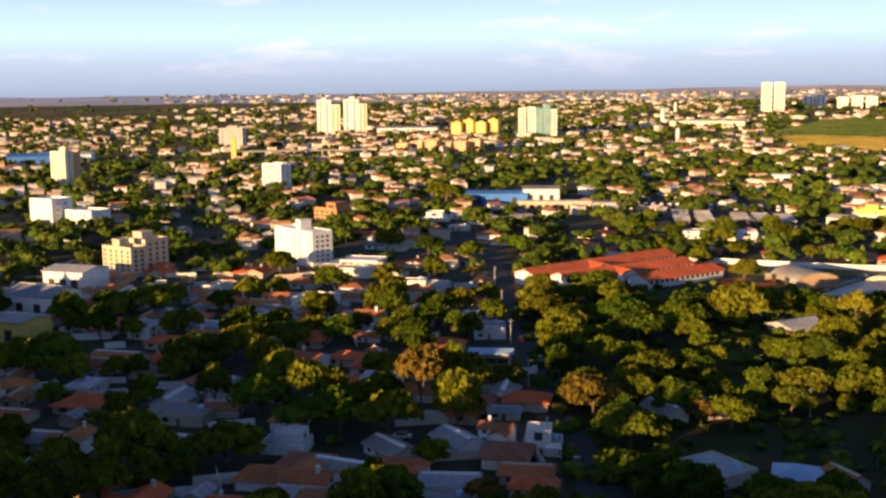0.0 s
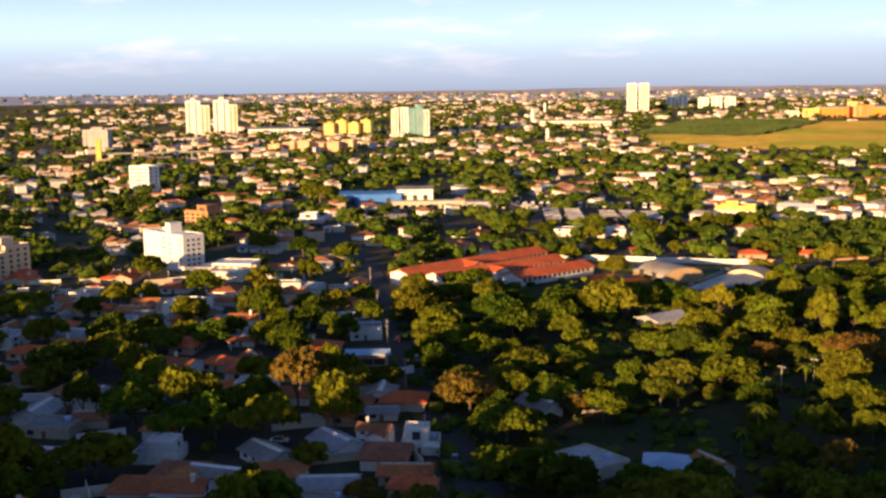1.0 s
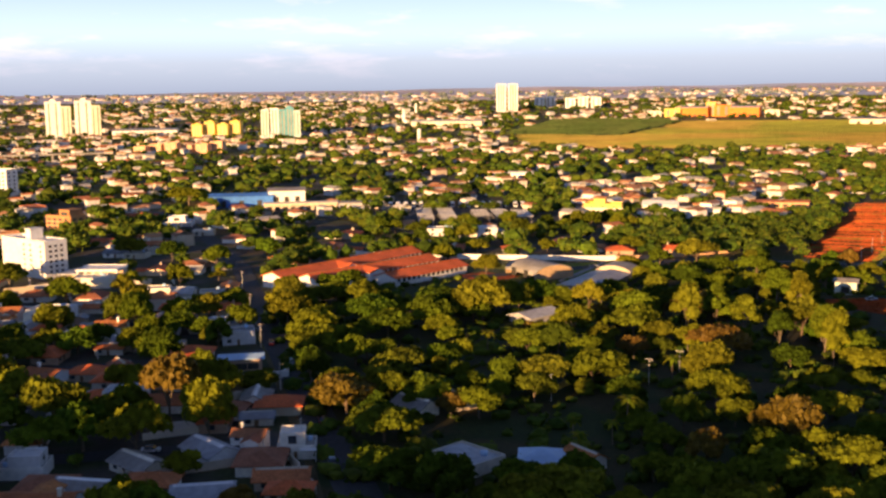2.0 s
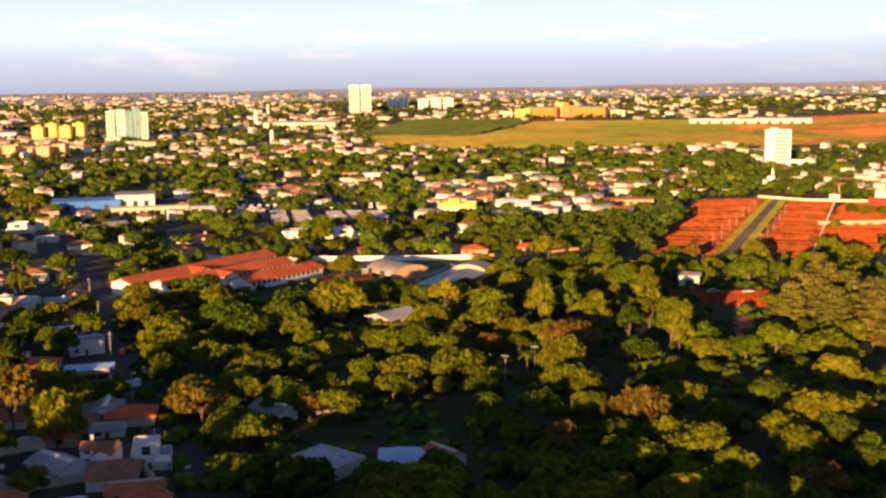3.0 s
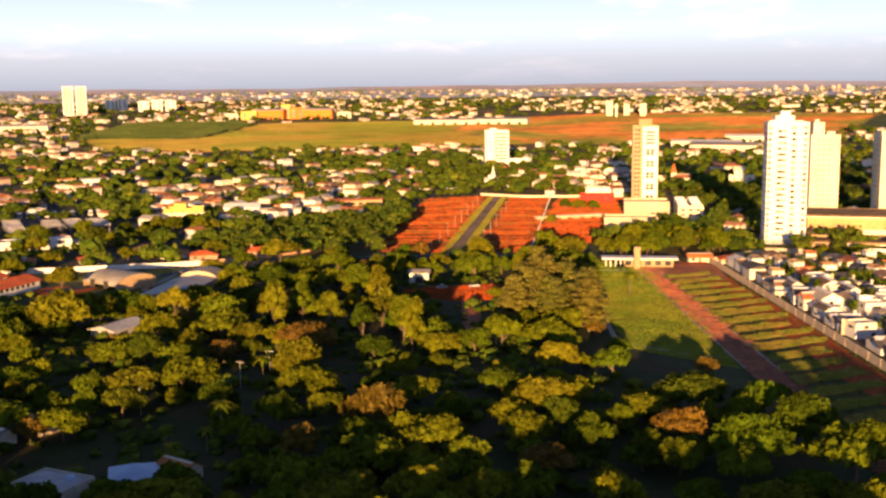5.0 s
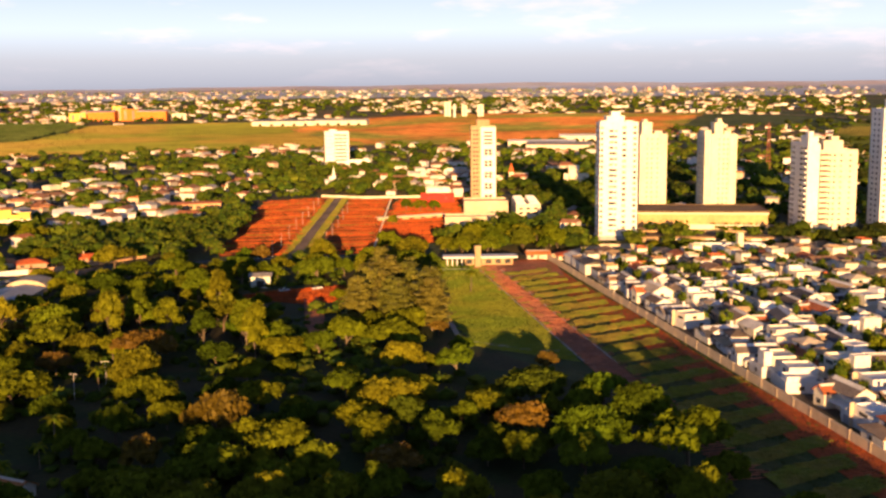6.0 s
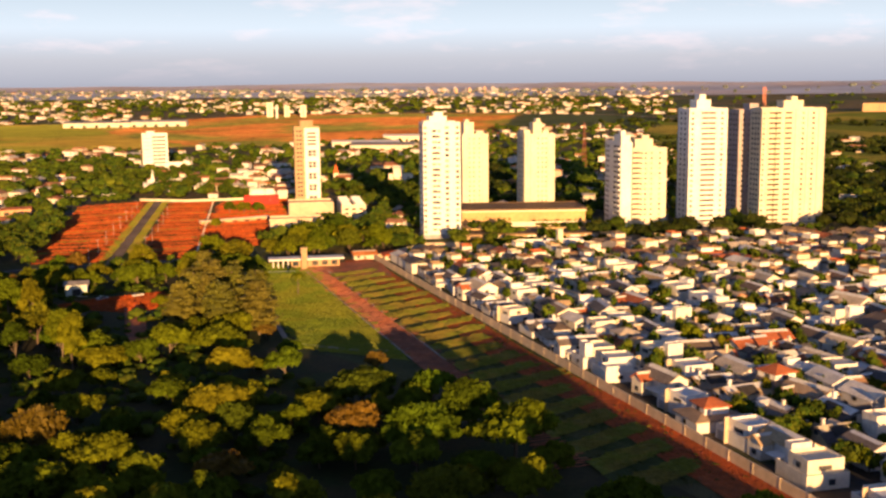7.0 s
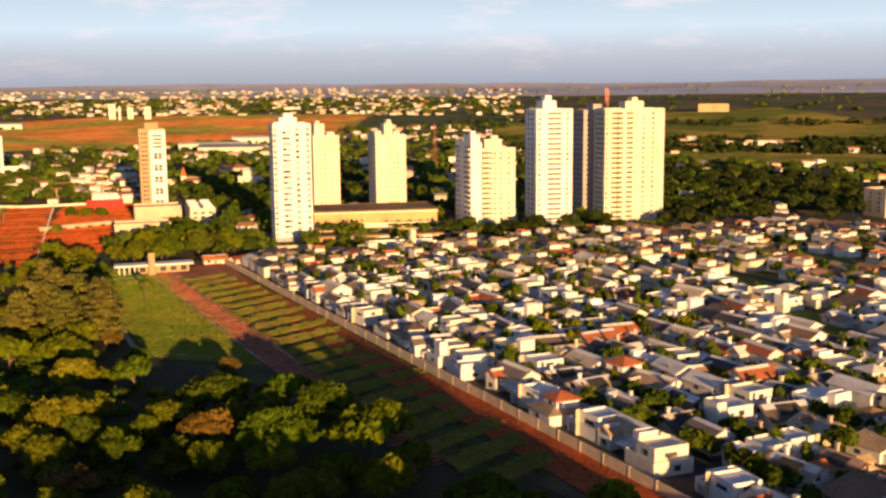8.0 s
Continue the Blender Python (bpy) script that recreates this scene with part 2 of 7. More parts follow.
# ---- mesh helpers ----
class Geo:
    """Gathers vertices and faces of one mesh."""

    def __init__(self):
        self.v, self.f = [], []

    def add(self, verts, faces):
        k = len(self.v)
        self.v += [tuple(p) for p in verts]
        self.f += [tuple(k + i for i in f) for f in faces]
        return self

    def box(self, x0, x1, y0, y1, z0, z1):
        v = [(x, y, z) for z in (z0, z1) for y in (y0, y1) for x in (x0, x1)]
        return self.add(v, [(0, 2, 3, 1), (4, 5, 7, 6), (0, 1, 5, 4), (2, 6, 7, 3), (0, 4, 6, 2), (1, 3, 7, 5)])

    def tray(self, x0, x1, y0, y1, z0, z1, rim, thick=0.22):
        """A block whose roof lies behind a raised rim."""
        q = [(x0, y0), (x1, y0), (x1, y1), (x0, y1)]
        i = [(x0 + thick, y0 + thick), (x1 - thick, y0 + thick), (x1 - thick, y1 - thick), (x0 + thick, y1 - thick)]
        v = [(*p, z0) for p in q] + [(*p, z1 + rim) for p in q] + [(*p, z1 + rim) for p in i] + [(*p, z1) for p in i]
        f = [(3, 2, 1, 0), (12, 13, 14, 15)]
        for k in range(4):
            n = (k + 1) % 4
            f += [(k, n, 4 + n, 4 + k), (4 + k, 4 + n, 8 + n, 8 + k), (8 + k, 8 + n, 12 + n, 12 + k)]
        return self.add(v, f)

    def prism(self, poly, z0, z1):
        n = len(poly)
        v = [(x, y, z0) for x, y in poly] + [(x, y, z1) for x, y in poly]
        return self.add(v, [tuple(range(n - 1, -1, -1)), tuple(range(n, 2 * n))] + [(i, (i + 1) % n, n + (i + 1) % n, n + i) for i in range(n)])

    def gable(self, x0, x1, y0, y1, z, rise, eave=0.5, thick=0.22):
        """A pitched roof, ridge along x, of two thick slopes."""
        x0, x1, y0, y1 = x0 - eave, x1 + eave, y0 - eave, y1 + eave
        ym, drop = (y0 + y1) / 2, eave * rise / ((y1 - y0) / 2)
        prof = [(y0, z - drop), (ym, z + rise - drop), (y1, z - drop), (y1, z - drop + thick), (ym, z + rise - drop + thick), (y0, z - drop + thick)]
        v = [(x, y, h) for x in (x0, x1) for y, h in prof]
        return self.add(v, [(0, 1, 4, 5), (1, 2, 3, 4), (11, 10, 7, 6), (10, 9, 8, 7), (5, 4, 10, 11), (4, 3, 9, 10), (0, 6, 7, 1), (1, 7, 8, 2), (0, 5, 11, 6), (2, 8, 9, 3)])

    def hip(self, x0, x1, y0, y1, z, rise, eave=0.6, thick=0.22):
        x0, x1, y0, y1 = x0 - eave, x1 + eave, y0 - eave, y1 + eave
        ym, run = (y0 + y1) / 2, min((y1 - y0) / 2, (x1 - x0) / 2 - 0.3)
        v = [(x0, y0, z), (x1, y0, z), (x1, y1, z), (x0, y1, z), (x0, y0, z + thick), (x1, y0, z + thick), (x1, y1, z + thick), (x0, y1, z + thick),
             (x0 + run, ym, z + rise + thick), (x1 - run, ym, z + rise + thick)]
        return self.add(v, [(3, 2, 1, 0), (0, 1, 5, 4), (1, 2, 6, 5), (2, 3, 7, 6), (3, 0, 4, 7), (4, 5, 9, 8), (5, 6, 9), (6, 7, 8, 9), (7, 4, 8)])

    def gable_wall(self, x0, x1, y0, y1, z0, z1, rise):
        """A body with two gable ends, ridge along x."""
        ym = (y0 + y1) / 2
        prof = [(y0, z0), (y1, z0), (y1, z1), (ym, z1 + rise), (y0, z1)]
        v = [(x, y, h) for x in (x0, x1) for y, h in prof]
        return self.add(v, [(0, 1, 2, 3, 4), (9, 8, 7, 6, 5), (0, 5, 6, 1), (1, 6, 7, 2), (2, 7, 8, 3), (3, 8, 9, 4), (4, 9, 5, 0)])

    def tube(self, points, radii, sides=7):
        rings = []
        for (x, y, z), r in zip(points, radii):
            rings.append([(x + r * math.cos(math.tau * i / sides), y + r * math.sin(math.tau * i / sides), z) for i in range(sides)])
        n = len(rings)
        f = [(k * sides + i, k * sides + (i + 1) % sides, (k + 1) * sides + (i + 1) % sides, (k + 1) * sides + i) for k in range(n - 1) for i in range(sides)]
        return self.add(sum(rings, []), f + [tuple(range((n - 1) * sides, n * sides))])

    def mesh(self, name, mat, smooth=False):
        me = bpy.data.meshes.new(name)
        me.from_pydata(self.v, [], self.f)
        me.materials.append(mat)
        if smooth:
            me.polygons.foreach_set("use_smooth", [True] * len(me.polygons))
        me.update()
        return me


def part(name, geo, mat, parent, label="", at=None, smooth=False):
    """One mesh object under a thing. geo: a Geo, or a mesh that alike parts share."""
    ob = new(name, geo if isinstance(geo, bpy.types.Mesh) else geo.mesh(name, mat, smooth))
    ob.parent = parent
    if at is not None:
        ob.matrix_basis = at
    return tagged(ob, label) if label else ob


def thing(name, label, category, m=None, group="", kind=""):
    ob = tagged(new(name), label, category, group, kind)
    ob.empty_display_size = 0.5
    if m is not None:
        ob.matrix_basis = m
    return ob


def structure(name, geo, mat, label, category, smooth=False):
    return tagged(new(name, geo.mesh(name, mat, smooth)), label, category, kind="structure")


def stuff(name, geo, mat, label, category, smooth=False):
    return tagged(new(name, geo.mesh(name, mat, smooth)), label, category, kind="stuff")


def terrain(x, y):
    """The height of the land: flat town, then a slow rise to far hills."""
    r, az = math.hypot(x, y), math.degrees(math.atan2(x, y))
    s = min(1.0, max(0.0, (r - 1200) / 3600))
    return 76 * s * s * (3 - 2 * s) + 3 * s * math.sin(radians(az * 7 + r * 0.05))


def inside(x, y, poly):
    hit, n = False, len(poly)
    for i in range(n):
        (ax, ay), (bx, by) = poly[i], poly[i - 1]
        if (ay > y) != (by > y) and x < (bx - ax) * (y - ay) / (by - ay) + ax:
            hit = not hit
    return hit


def heading(az):
    """The turn about z, in degrees, that lays a thing's +y along the compass angle az."""
    return -az


def on_ground(x, y, az=0.0, scale=(1, 1, 1), dz=0.0):
    return pose(x, y, terrain(x, y) + dz, 0, 0, heading(az)) @ Matrix.Diagonal((*scale, 1))


# ---- ground ----
def polar(r0, r1, nr, na, lift=0.0, a0=0.0, a1=360.0):
    g = Geo()
    radii = [r0 + (r1 - r0) * (i / nr) ** 1.6 for i in range(nr + 1)]
    pts = [(r * math.sin(radians(a0 + (a1 - a0) * k / na)), r * math.cos(radians(a0 + (a1 - a0) * k / na))) for r in radii for k in range(na + 1)]
    g.add([(x, y, terrain(x, y) + lift) for x, y in pts],
          [(i * (na + 1) + k, i * (na + 1) + k + 1, (i + 1) * (na + 1) + k + 1, (i + 1) * (na + 1) + k) for i in range(nr) for k in range(na)])
    return g


def sheet(poly, lift=0.08, step=0.0):
    """A patch of ground; step: the size of cells where it must follow the rise."""
    g = Geo()
    if not step:
        return g.add([(x, y, terrain(x, y) + lift) for x, y in poly], [tuple(range(len(poly)))])
    xs, ys = [p[0] for p in poly], [p[1] for p in poly]
    nx, ny = int((max(xs) - min(xs)) / step) + 1, int((max(ys) - min(ys)) / step) + 1
    for i in range(nx):
        for j in range(ny):
            x, y = min(xs) + i * step, min(ys) + j * step
            if inside(x + step / 2, y + step / 2, poly):
                g.add([(a, b, terrain(a, b) + lift) for a, b in ((x, y), (x + step, y), (x + step, y + step), (x, y + step))], [(0, 1, 2, 3)])
    return g


def strip(points, width, lift):
    """A road or path along a line of points."""
    g, left, right = Geo(), [], []
    for i, (x, y) in enumerate(points):
        ax, ay = points[max(0, i - 1)]
        bx, by = points[min(len(points) - 1, i + 1)]
        d = math.hypot(bx - ax, by - ay)
        nx, ny = -(by - ay) / d * width / 2, (bx - ax) / d * width / 2
        left.append((x + nx, y + ny, terrain(x, y) + lift))
        right.append((x - nx, y - ny, terrain(x, y) + lift))
    n = len(points)
    return g.add(left + right, [(i, i + 1, n + i + 1, n + i) for i in range(n - 1)])


structure("ground", polar(0, 3500, 60, 240), M_GROUND, "scrubby green and dry grass land under the whole town", "ground", True)
structure("ground_far", polar(3500, 4985, 16, 240), M_HAZEHILL, "far ploughed slopes with bluish haze put into their colour", "ground", True)


def far_ridge():
    g, n = Geo(), 720
    for k in range(n + 1):
        az = 360 * k / n
        k1 = min(1.0, max(0.0, (az - 4) / 28)) if az < 180 else 0.0
        h = 84 + 13 * k1 * k1 * (3 - 2 * k1) + 3 * math.sin(radians(az * 2.1 - 25)) + 4 * math.sin(radians(az * 9)) + 2.2 * math.sin(radians(az * 23 + 40)) + 1.2 * math.sin(radians(az * 61))
        for r, z in ((4460, 66), (4700, 70 + 0.3 * (h - 84)), (4920, h)):
            g.v.append((r * math.sin(radians(az)), r * math.cos(radians(az)), z))
    g.f = [(3 * k + i, 3 * k + 3 + i, 3 * k + 4 + i, 3 * k + 1 + i) for k in range(n) for i in (0, 1)]
    return g


structure("backdrop", far_ridge(), M_HAZEHILL, "far hills with painted-in haze and pinkish ploughed slopes", "hills", True)


def low_ridge(R, top, front, seed):
    """A long low hill all round, its near slope gentle."""
    g, n = Geo(), 720
    for k in range(n + 1):
        a = radians(360 * k / n)
        h = top + 2.2 * math.sin(a * 5 + seed) + 1.6 * math.sin(a * 13 + 2 * seed) + 1.0 * math.sin(a * 37 + 3 * seed) + 0.5 * math.sin(a * 90 + seed)
        q = R + 40 * math.sin(a * 11 + seed)
        for r, z in ((q - front, terrain((q - front) * math.sin(a), (q - front) * math.cos(a)) - 3), (q - front * 0.4, top * 0.25 + h * 0.75 - 2), (q, h), (q + 60, h - 12)):
            g.v.append((r * math.sin(a), r * math.cos(a), z))
    g.f = [(4 * k + i, 4 * k + 4 + i, 4 * k + 5 + i, 4 * k + 1 + i) for k in range(n) for i in (0, 1, 2)]
    return g


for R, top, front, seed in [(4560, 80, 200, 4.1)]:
    structure("backdrop", low_ridge(R, top, front, seed), M_HAZEHILL, "low bluish and pinkish hill with painted-in haze", "hills", True)

WOOD = [(24, 185), (27, 342), (24, 400), (60, 440), (111, 440), (130, 400), (190, 440), (235, 450), (330, 385), (345, 352), (322, 338), (272, 276), (238, 226), (226, 180), (215, 120), (180, 60), (90, 120)]
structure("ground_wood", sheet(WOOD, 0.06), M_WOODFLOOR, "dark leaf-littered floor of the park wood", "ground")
LEFT_TOWN = [(24, 120), (21, 400), (8, 650), (-60, 860), (-420, 1000), (-300, 560), (-170, 330), (-90, 120)]
structure("ground_suburb", sheet(LEFT_TOWN, 0.05), M_TOWN, "grey yards and worn grass between suburban houses", "ground")
MID_TOWN = [(34, 445), (78, 520), (240, 470), (330, 520), (520, 690), (700, 900), (420, 1150), (60, 1050), (10, 650), (28, 500)]
structure("ground_midtown", sheet(MID_TOWN, 0.05), M_TOWN, "grey yards and worn grass between town houses", "ground")

U, V = Vector((0.578, 0.816)), Vector((0.816, -0.578))  # along the estate's wall, and across it
CORNER = Vector((382, 318))


def estate(u, v):
    p = CORNER - U * u + V * v
    return p.x, p.y


structure("ground_estate", sheet([estate(-6, 1), estate(420, 1), estate(420, 430), estate(-6, 430)], 0.07), M_TOWN, "paved and grassed plots of a walled estate", "ground")
structure("ground_strip", strip([estate(-4, -8), estate(60, -9.5), estate(120, -7.5), estate(190, -9), estate(250, -6.5), estate(400, -6)], 13, 0.24), M_REDSOIL, "strip of bare red earth along the estate wall", "ground")
structure("road_suburb", strip([(33, 150), (31, 215), (27, 342), (25, 420), (24, 500), (14, 590), (4, 660), (-20, 760)], 9, 0.16), M_ASPHALT, "dark asphalt street between houses and the wood", "road")
structure("road_cross", strip([(-150, 335), (-60, 322), (22, 330)], 7, 0.13), M_ASPHALT, "dark asphalt side street among houses", "road")
structure("road_cross", strip([(-140, 245), (-40, 242), (30, 240)], 7, 0.13), M_ASPHALT, "dark asphalt side street among houses", "road")
structure("road_park", strip([(120, 440), (190, 452), (240, 455), (330, 398), (372, 352), (440, 300)], 8, 0.16), M_ASPHALT, "grey road along the edge of the park", "road")
structure("pavement_avenue", strip([(292, 402), (307, 417), (400, 515), (504, 624)], 14, 0.12), M_TERRACE, "broad grassy verge of the avenue between two red fields", "pavement")
structure("road_avenue", strip([(292, 402), (307, 417), (400, 515), (504, 624)], 5.5, 0.2), M_DIRTROAD, "dusty avenue between two red fields", "road")


def rows(poly, space, height, az, mat, name, label, category, seg=12.0, wobble=0.35, lift=0.0):
    """Low ridges of soil or stubble across a field, one mesh."""
    g = Geo()
    along, across = Vector((math.sin(radians(az)), math.cos(radians(az)))), Vector((math.cos(radians(az)), -math.sin(radians(az))))
    pts = [Vector(p) for p in poly]
    s0, s1 = min(p.dot(along) for p in pts), max(p.dot(along) for p in pts)
    c0, c1 = min(p.dot(across) for p in pts), max(p.dot(across) for p in pts)
    c = c0
    while c < c1:
        s = s0 + seg * random.random()
        while s < s1:
            a, b = along * s + across * (c + space * 0.3 * random.random()), along * (s + seg * 1.02) + across * (c + space * 0.3 * random.random())
            m = (a + b) / 2
            if inside(m.x, m.y, poly):
                h0, h1 = height * (1 + wobble * (random.random() - 0.5) * 2), height * (1 + wobble * (random.random() - 0.5) * 2)
                e = across * height * 0.9
                za, zb = terrain(a.x, a.y) + lift, terrain(b.x, b.y) + lift
                g.add([(*(a - e), za), (*(b - e), zb), (*b, zb + h1), (*a, za + h0), (*(b + e), zb), (*(a + e), za)], [(0, 1, 2, 3), (3, 2, 4, 5)])
            s += seg
        c += space * (0.8 + 0.4 * random.random())
    return tagged(new(name, g.mesh(name, mat)), label, category, kind="stuff")


def tufts(poly, count, size, mat, name, label, category, lift=0.1):
    """Short grass tufts strewn over a lawn, one mesh."""
    g = Geo()
    xs, ys = [p[0] for p in poly], [p[1] for p in poly]
    for _ in range(count):
        x, y = min(xs) + (max(xs) - min(xs)) * random.random(), min(ys) + (max(ys) - min(ys)) * random.random()
        if inside(x, y, poly):
            a, w, h = math.tau * random.random(), size * (1 + random.random()), size * (0.5 + 0.6 * random.random())
            dx, dy, z = w * math.cos(a), w * math.sin(a), terrain(x, y) + lift
            g.add([(x - dx, y - dy, z), (x + dx, y + dy, z), (x + dx * 0.6 + 0.1, y + dy * 0.6, z + h), (x - dx * 0.7, y - dy * 0.7 + 0.1, z + h * 0.8)], [(0, 1, 2, 3)])
    return tagged(new(name, g.mesh(name, mat)), label, category, kind="stuff")


AV = (Vector((504, 624)) - Vector((307, 417))).normalized()
AC = Vector((AV.y, -AV.x))


def plot(name, a, b, c, d, ridges, label):
    """A bare red field with low ridges across it. a, b: far corners; c, d: near ones."""
    field = structure(name, sheet([a, b, c, d], 0.13), M_REDSOIL, label, "field")
    a, b, c, d = map(Vector, (a, b, c, d))
    for i in range(ridges):
        k = (i + 0.5) / ridges
        p, q = d.lerp(a, k), c.lerp(b, k)
        g, e = Geo(), AV * 1.6
        n = 14
        for j in range(n):
            s, t = p.lerp(q, j / n), p.lerp(q, (j + 0.8) / n)
            h = 0.65 + 0.25 * random.random()
            g.add([(*(s - e), 0.12), (*(t - e), 0.12), (*t, h), (*s, h), (*(s + e), 0.12), (*(t + e), 0.12)], [(0, 1, 2, 3), (3, 2, 5, 4), (0, 3, 4), (1, 5, 2)])
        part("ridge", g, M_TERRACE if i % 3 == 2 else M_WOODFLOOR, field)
    rows([tuple(a), tuple(b), tuple(c), tuple(d)], 3.2, 0.45, math.degrees(math.atan2(AC.x, AC.y)), M_REDSOIL, "soil_furrows", "low furrows of bare red soil", "furrows", 6.0, lift=0.13)


plot("field_1", (452, 646), (498, 632), (306, 424), (284, 446), 20, "bare red soil plot with low weedy ridges")
plot("field_2", (503, 612), (524, 590), (338, 398), (318, 410), 20, "bare red soil plot with low weedy ridges")
plot("field_3", (530, 585), (566, 553), (402, 396), (352, 412), 4, "bare red soil lot with grassy edge")
structure("field_lawn", sheet([(340, 362), (354, 341), (345, 322), (243, 190), (236, 226), (271, 277), (320, 338)], 0.12), M_LAWN, "mown green field beside a red path", "field")
structure("path_red", strip([(352, 338), (345, 322), (240, 177), (205, 127)], 9, 0.22), M_REDPATH, "red earth path with pale kerbs", "path")
structure("field_terraced", sheet([(346, 316), (380, 316), (206, 72), (186, 92)], 0.1), M_ROUGHGRASS, "rough grass field with terraces along a wall", "field")
for side in (-4.9, 4.9):
    d = Vector((math.cos(math.atan2(-105, -155) + math.pi / 2), math.sin(math.atan2(-105, -155) + math.pi / 2))) * side
    g = strip([(345 + d.x, 322 + d.y), (246 + d.x, 185 + d.y)], 0.6, 0.35)
    structure("kerb", g, M_CONCRETE, "pale concrete kerb of a red path", "kerb")
structure("kerb", strip([(323.3, 341), (337.6, 327.4)], 0.9, 0.5), M_WHITE, "low white kerb across the lawn", "kerb")
structure("kerb", strip([(244, 441), (258, 438), (275, 433), (290, 423.5), (320, 397.6), (334, 384)], 0.8, 0.5), M_CONCRETE, "pale kerb of the park road", "kerb")
STRIPS = []
for i in range(22):
    a, b = Vector((341, 311)) - U * (i * 12.5 + 6), Vector((368, 300)) - U * (i * 12.5 + 1)
    b = a + (b - a) * (0.74 + 0.2 * random.random())
    e = U * (3.4 + random.random())
    poly = [tuple(a - e), tuple(b - e), tuple(b + e * 0.8), tuple(a + e * 0.9)]
    STRIPS.append(poly)
    g = Geo()
    for j in range(8):
        s, t = a.lerp(b, j / 8), a.lerp(b, (j + 1) / 8)
        h0, h1 = 0.45 + 0.12 * math.sin(j * 2.1 + i), 0.45 + 0.12 * math.sin((j + 1) * 2.1 + i)
        g.add([(*(s - e), 0.1), (*(t - e), 0.1), (*(t - e * 0.8), h1), (*(s - e * 0.8), h0), (*(t + e * 0.8), h1), (*(s + e * 0.8), h0), (*(t + e), 0.1), (*(s + e), 0.1)],
              [(0, 1, 2, 3), (3, 2, 4, 5), (5, 4, 6, 7)])
    structure("grass_bank", g, M_TERRACE, "low grassy terrace strip on a rough field", "grass bank", True)
structure("ground_forecourt", sheet([(357, 338), (381, 314), (352, 284), (334, 304)], 0.27), M_REDPATH, "worn reddish forecourt before the gatehouse", "ground")
structure("path_foot", strip([(263, 266), (250, 250), (239, 236), (241, 224), (244, 211), (249, 203)], 1.8, 0.2), M_CONCRETE, "narrow pale footpath across the lawn", "path")
structure("field_clearing", sheet([(228, 352), (250, 350), (276, 338), (262, 312), (240, 318)], 0.12), M_REDSOIL, "orange earth clearing at the edge of the wood", "field")
structure("road_clearing", strip([(250, 328), (238, 311), (222, 290), (201, 256)], 7, 0.18), M_REDPATH, "reddish drive from a clearing into the wood", "road")
PASTURE = [(470, 1420), (600, 1320), (960, 1180), (1000, 1150), (1120, 1500), (1330, 1780), (1206, 1900), (1000, 2000), (770, 2060), (560, 1800)]
PLOUGHED = [(1003, 1150), (1080, 1030), (1500, 1000), (2100, 1300), (1750, 1750), (1333, 1780), (1123, 1500)]
structure("field_pasture", sheet(PASTURE, 0.6, 40), M_PASTURE, "broad green pasture beyond the houses", "field")
structure("field_plantation", sheet([(540, 1750), (700, 1640), (960, 1960), (960, 2060), (770, 2160)], 1.4, 40), M_WOODLAND, "low dark green plantation", "field")
structure("field_ploughed", sheet(PLOUGHED, 0.9, 40), M_BROWN, "broad reddish-brown ploughed land", "field")
structure("field_east", sheet([(1150, 600), (1100, 100), (1700, 0), (2600, 500), (2000, 900)], 0.7, 50), M_MEADOW, "green meadows beyond the towers", "field")
GREENFIELD = [(1605, 1117), (1832, 839), (2155, 987), (1991, 1385)]
structure("field_green", sheet(GREENFIELD, 1.0, 40), M_WOODLAND, "broad green field within the far town", "field")
structure("road_far", strip([(1985, 1420), (2010, 1330), (2060, 1200), (2080, 1080), (2040, 960), (1955, 846)], 16, 2.2), M_DIRTROAD, "dusty road across the far town", "road")
LAWN = [(340, 362), (354, 341), (345, 322), (243, 190), (236, 226), (271, 277), (320, 338)]
for off in (-5.0, 5.0):
    e, w = AC * off, AC * 1.9
    a, b = Vector((300, 409)), Vector((502, 622))
    rows([tuple(a + e - w), tuple(a + e + w), tuple(b + e + w), tuple(b + e - w)], 0.9, 0.35, 133, M_TERRACE, "verge_grass", "rough grass on the verges of an avenue", "grass", 1.6, 0.5, 0.1)
rows(LAWN, 1.3, 0.3, 132, M_LAWN, "lawn_grass", "short sunlit grass of the field", "grass", 5.0, 0.5, 0.1)
rows([(349, 340), (356, 336), (349, 318), (194, 102), (186, 108), (341, 326)], 1.5, 0.2, 125, M_REDPATH, "path_gravel", "loose red gravel of the path", "gravel", 3.0, 0.6, 0.2)
tufts([(346, 316), (380, 316), (206, 72), (186, 92)], 9000, 0.4, M_ROUGHGRASS, "weed_grass", "thin rough grass", "grass")
tufts([(228, 352), (250, 350), (276, 338), (262, 312), (240, 318)], 4000, 0.4, M_REDSOIL, "soil_clods", "loose red clods in a clearing", "soil")
rows(PASTURE, 9, 0.9, 120, M_PASTURE, "pasture_grass", "tall green grass of a broad pasture", "grass", 22, lift=0.5)
rows([(540, 1750), (700, 1640), (960, 1960), (960, 2060), (770, 2160)], 10, 4.0, 120, M_WOODLAND, "plantation_rows", "rows of low dark green plantation", "plantation", 14, 0.5, 1.2)
rows(PLOUGHED, 9, 0.8, 130, M_BROWN, "plough_furrows", "reddish-brown furrows of ploughed land", "furrows", 22, lift=0.8)
rows([(1150, 600), (1100, 100), (1700, 0), (2600, 500), (2000, 900)], 11, 0.9, 150, M_MEADOW, "meadow_grass", "tall green meadow grass", "grass", 25, lift=0.6)
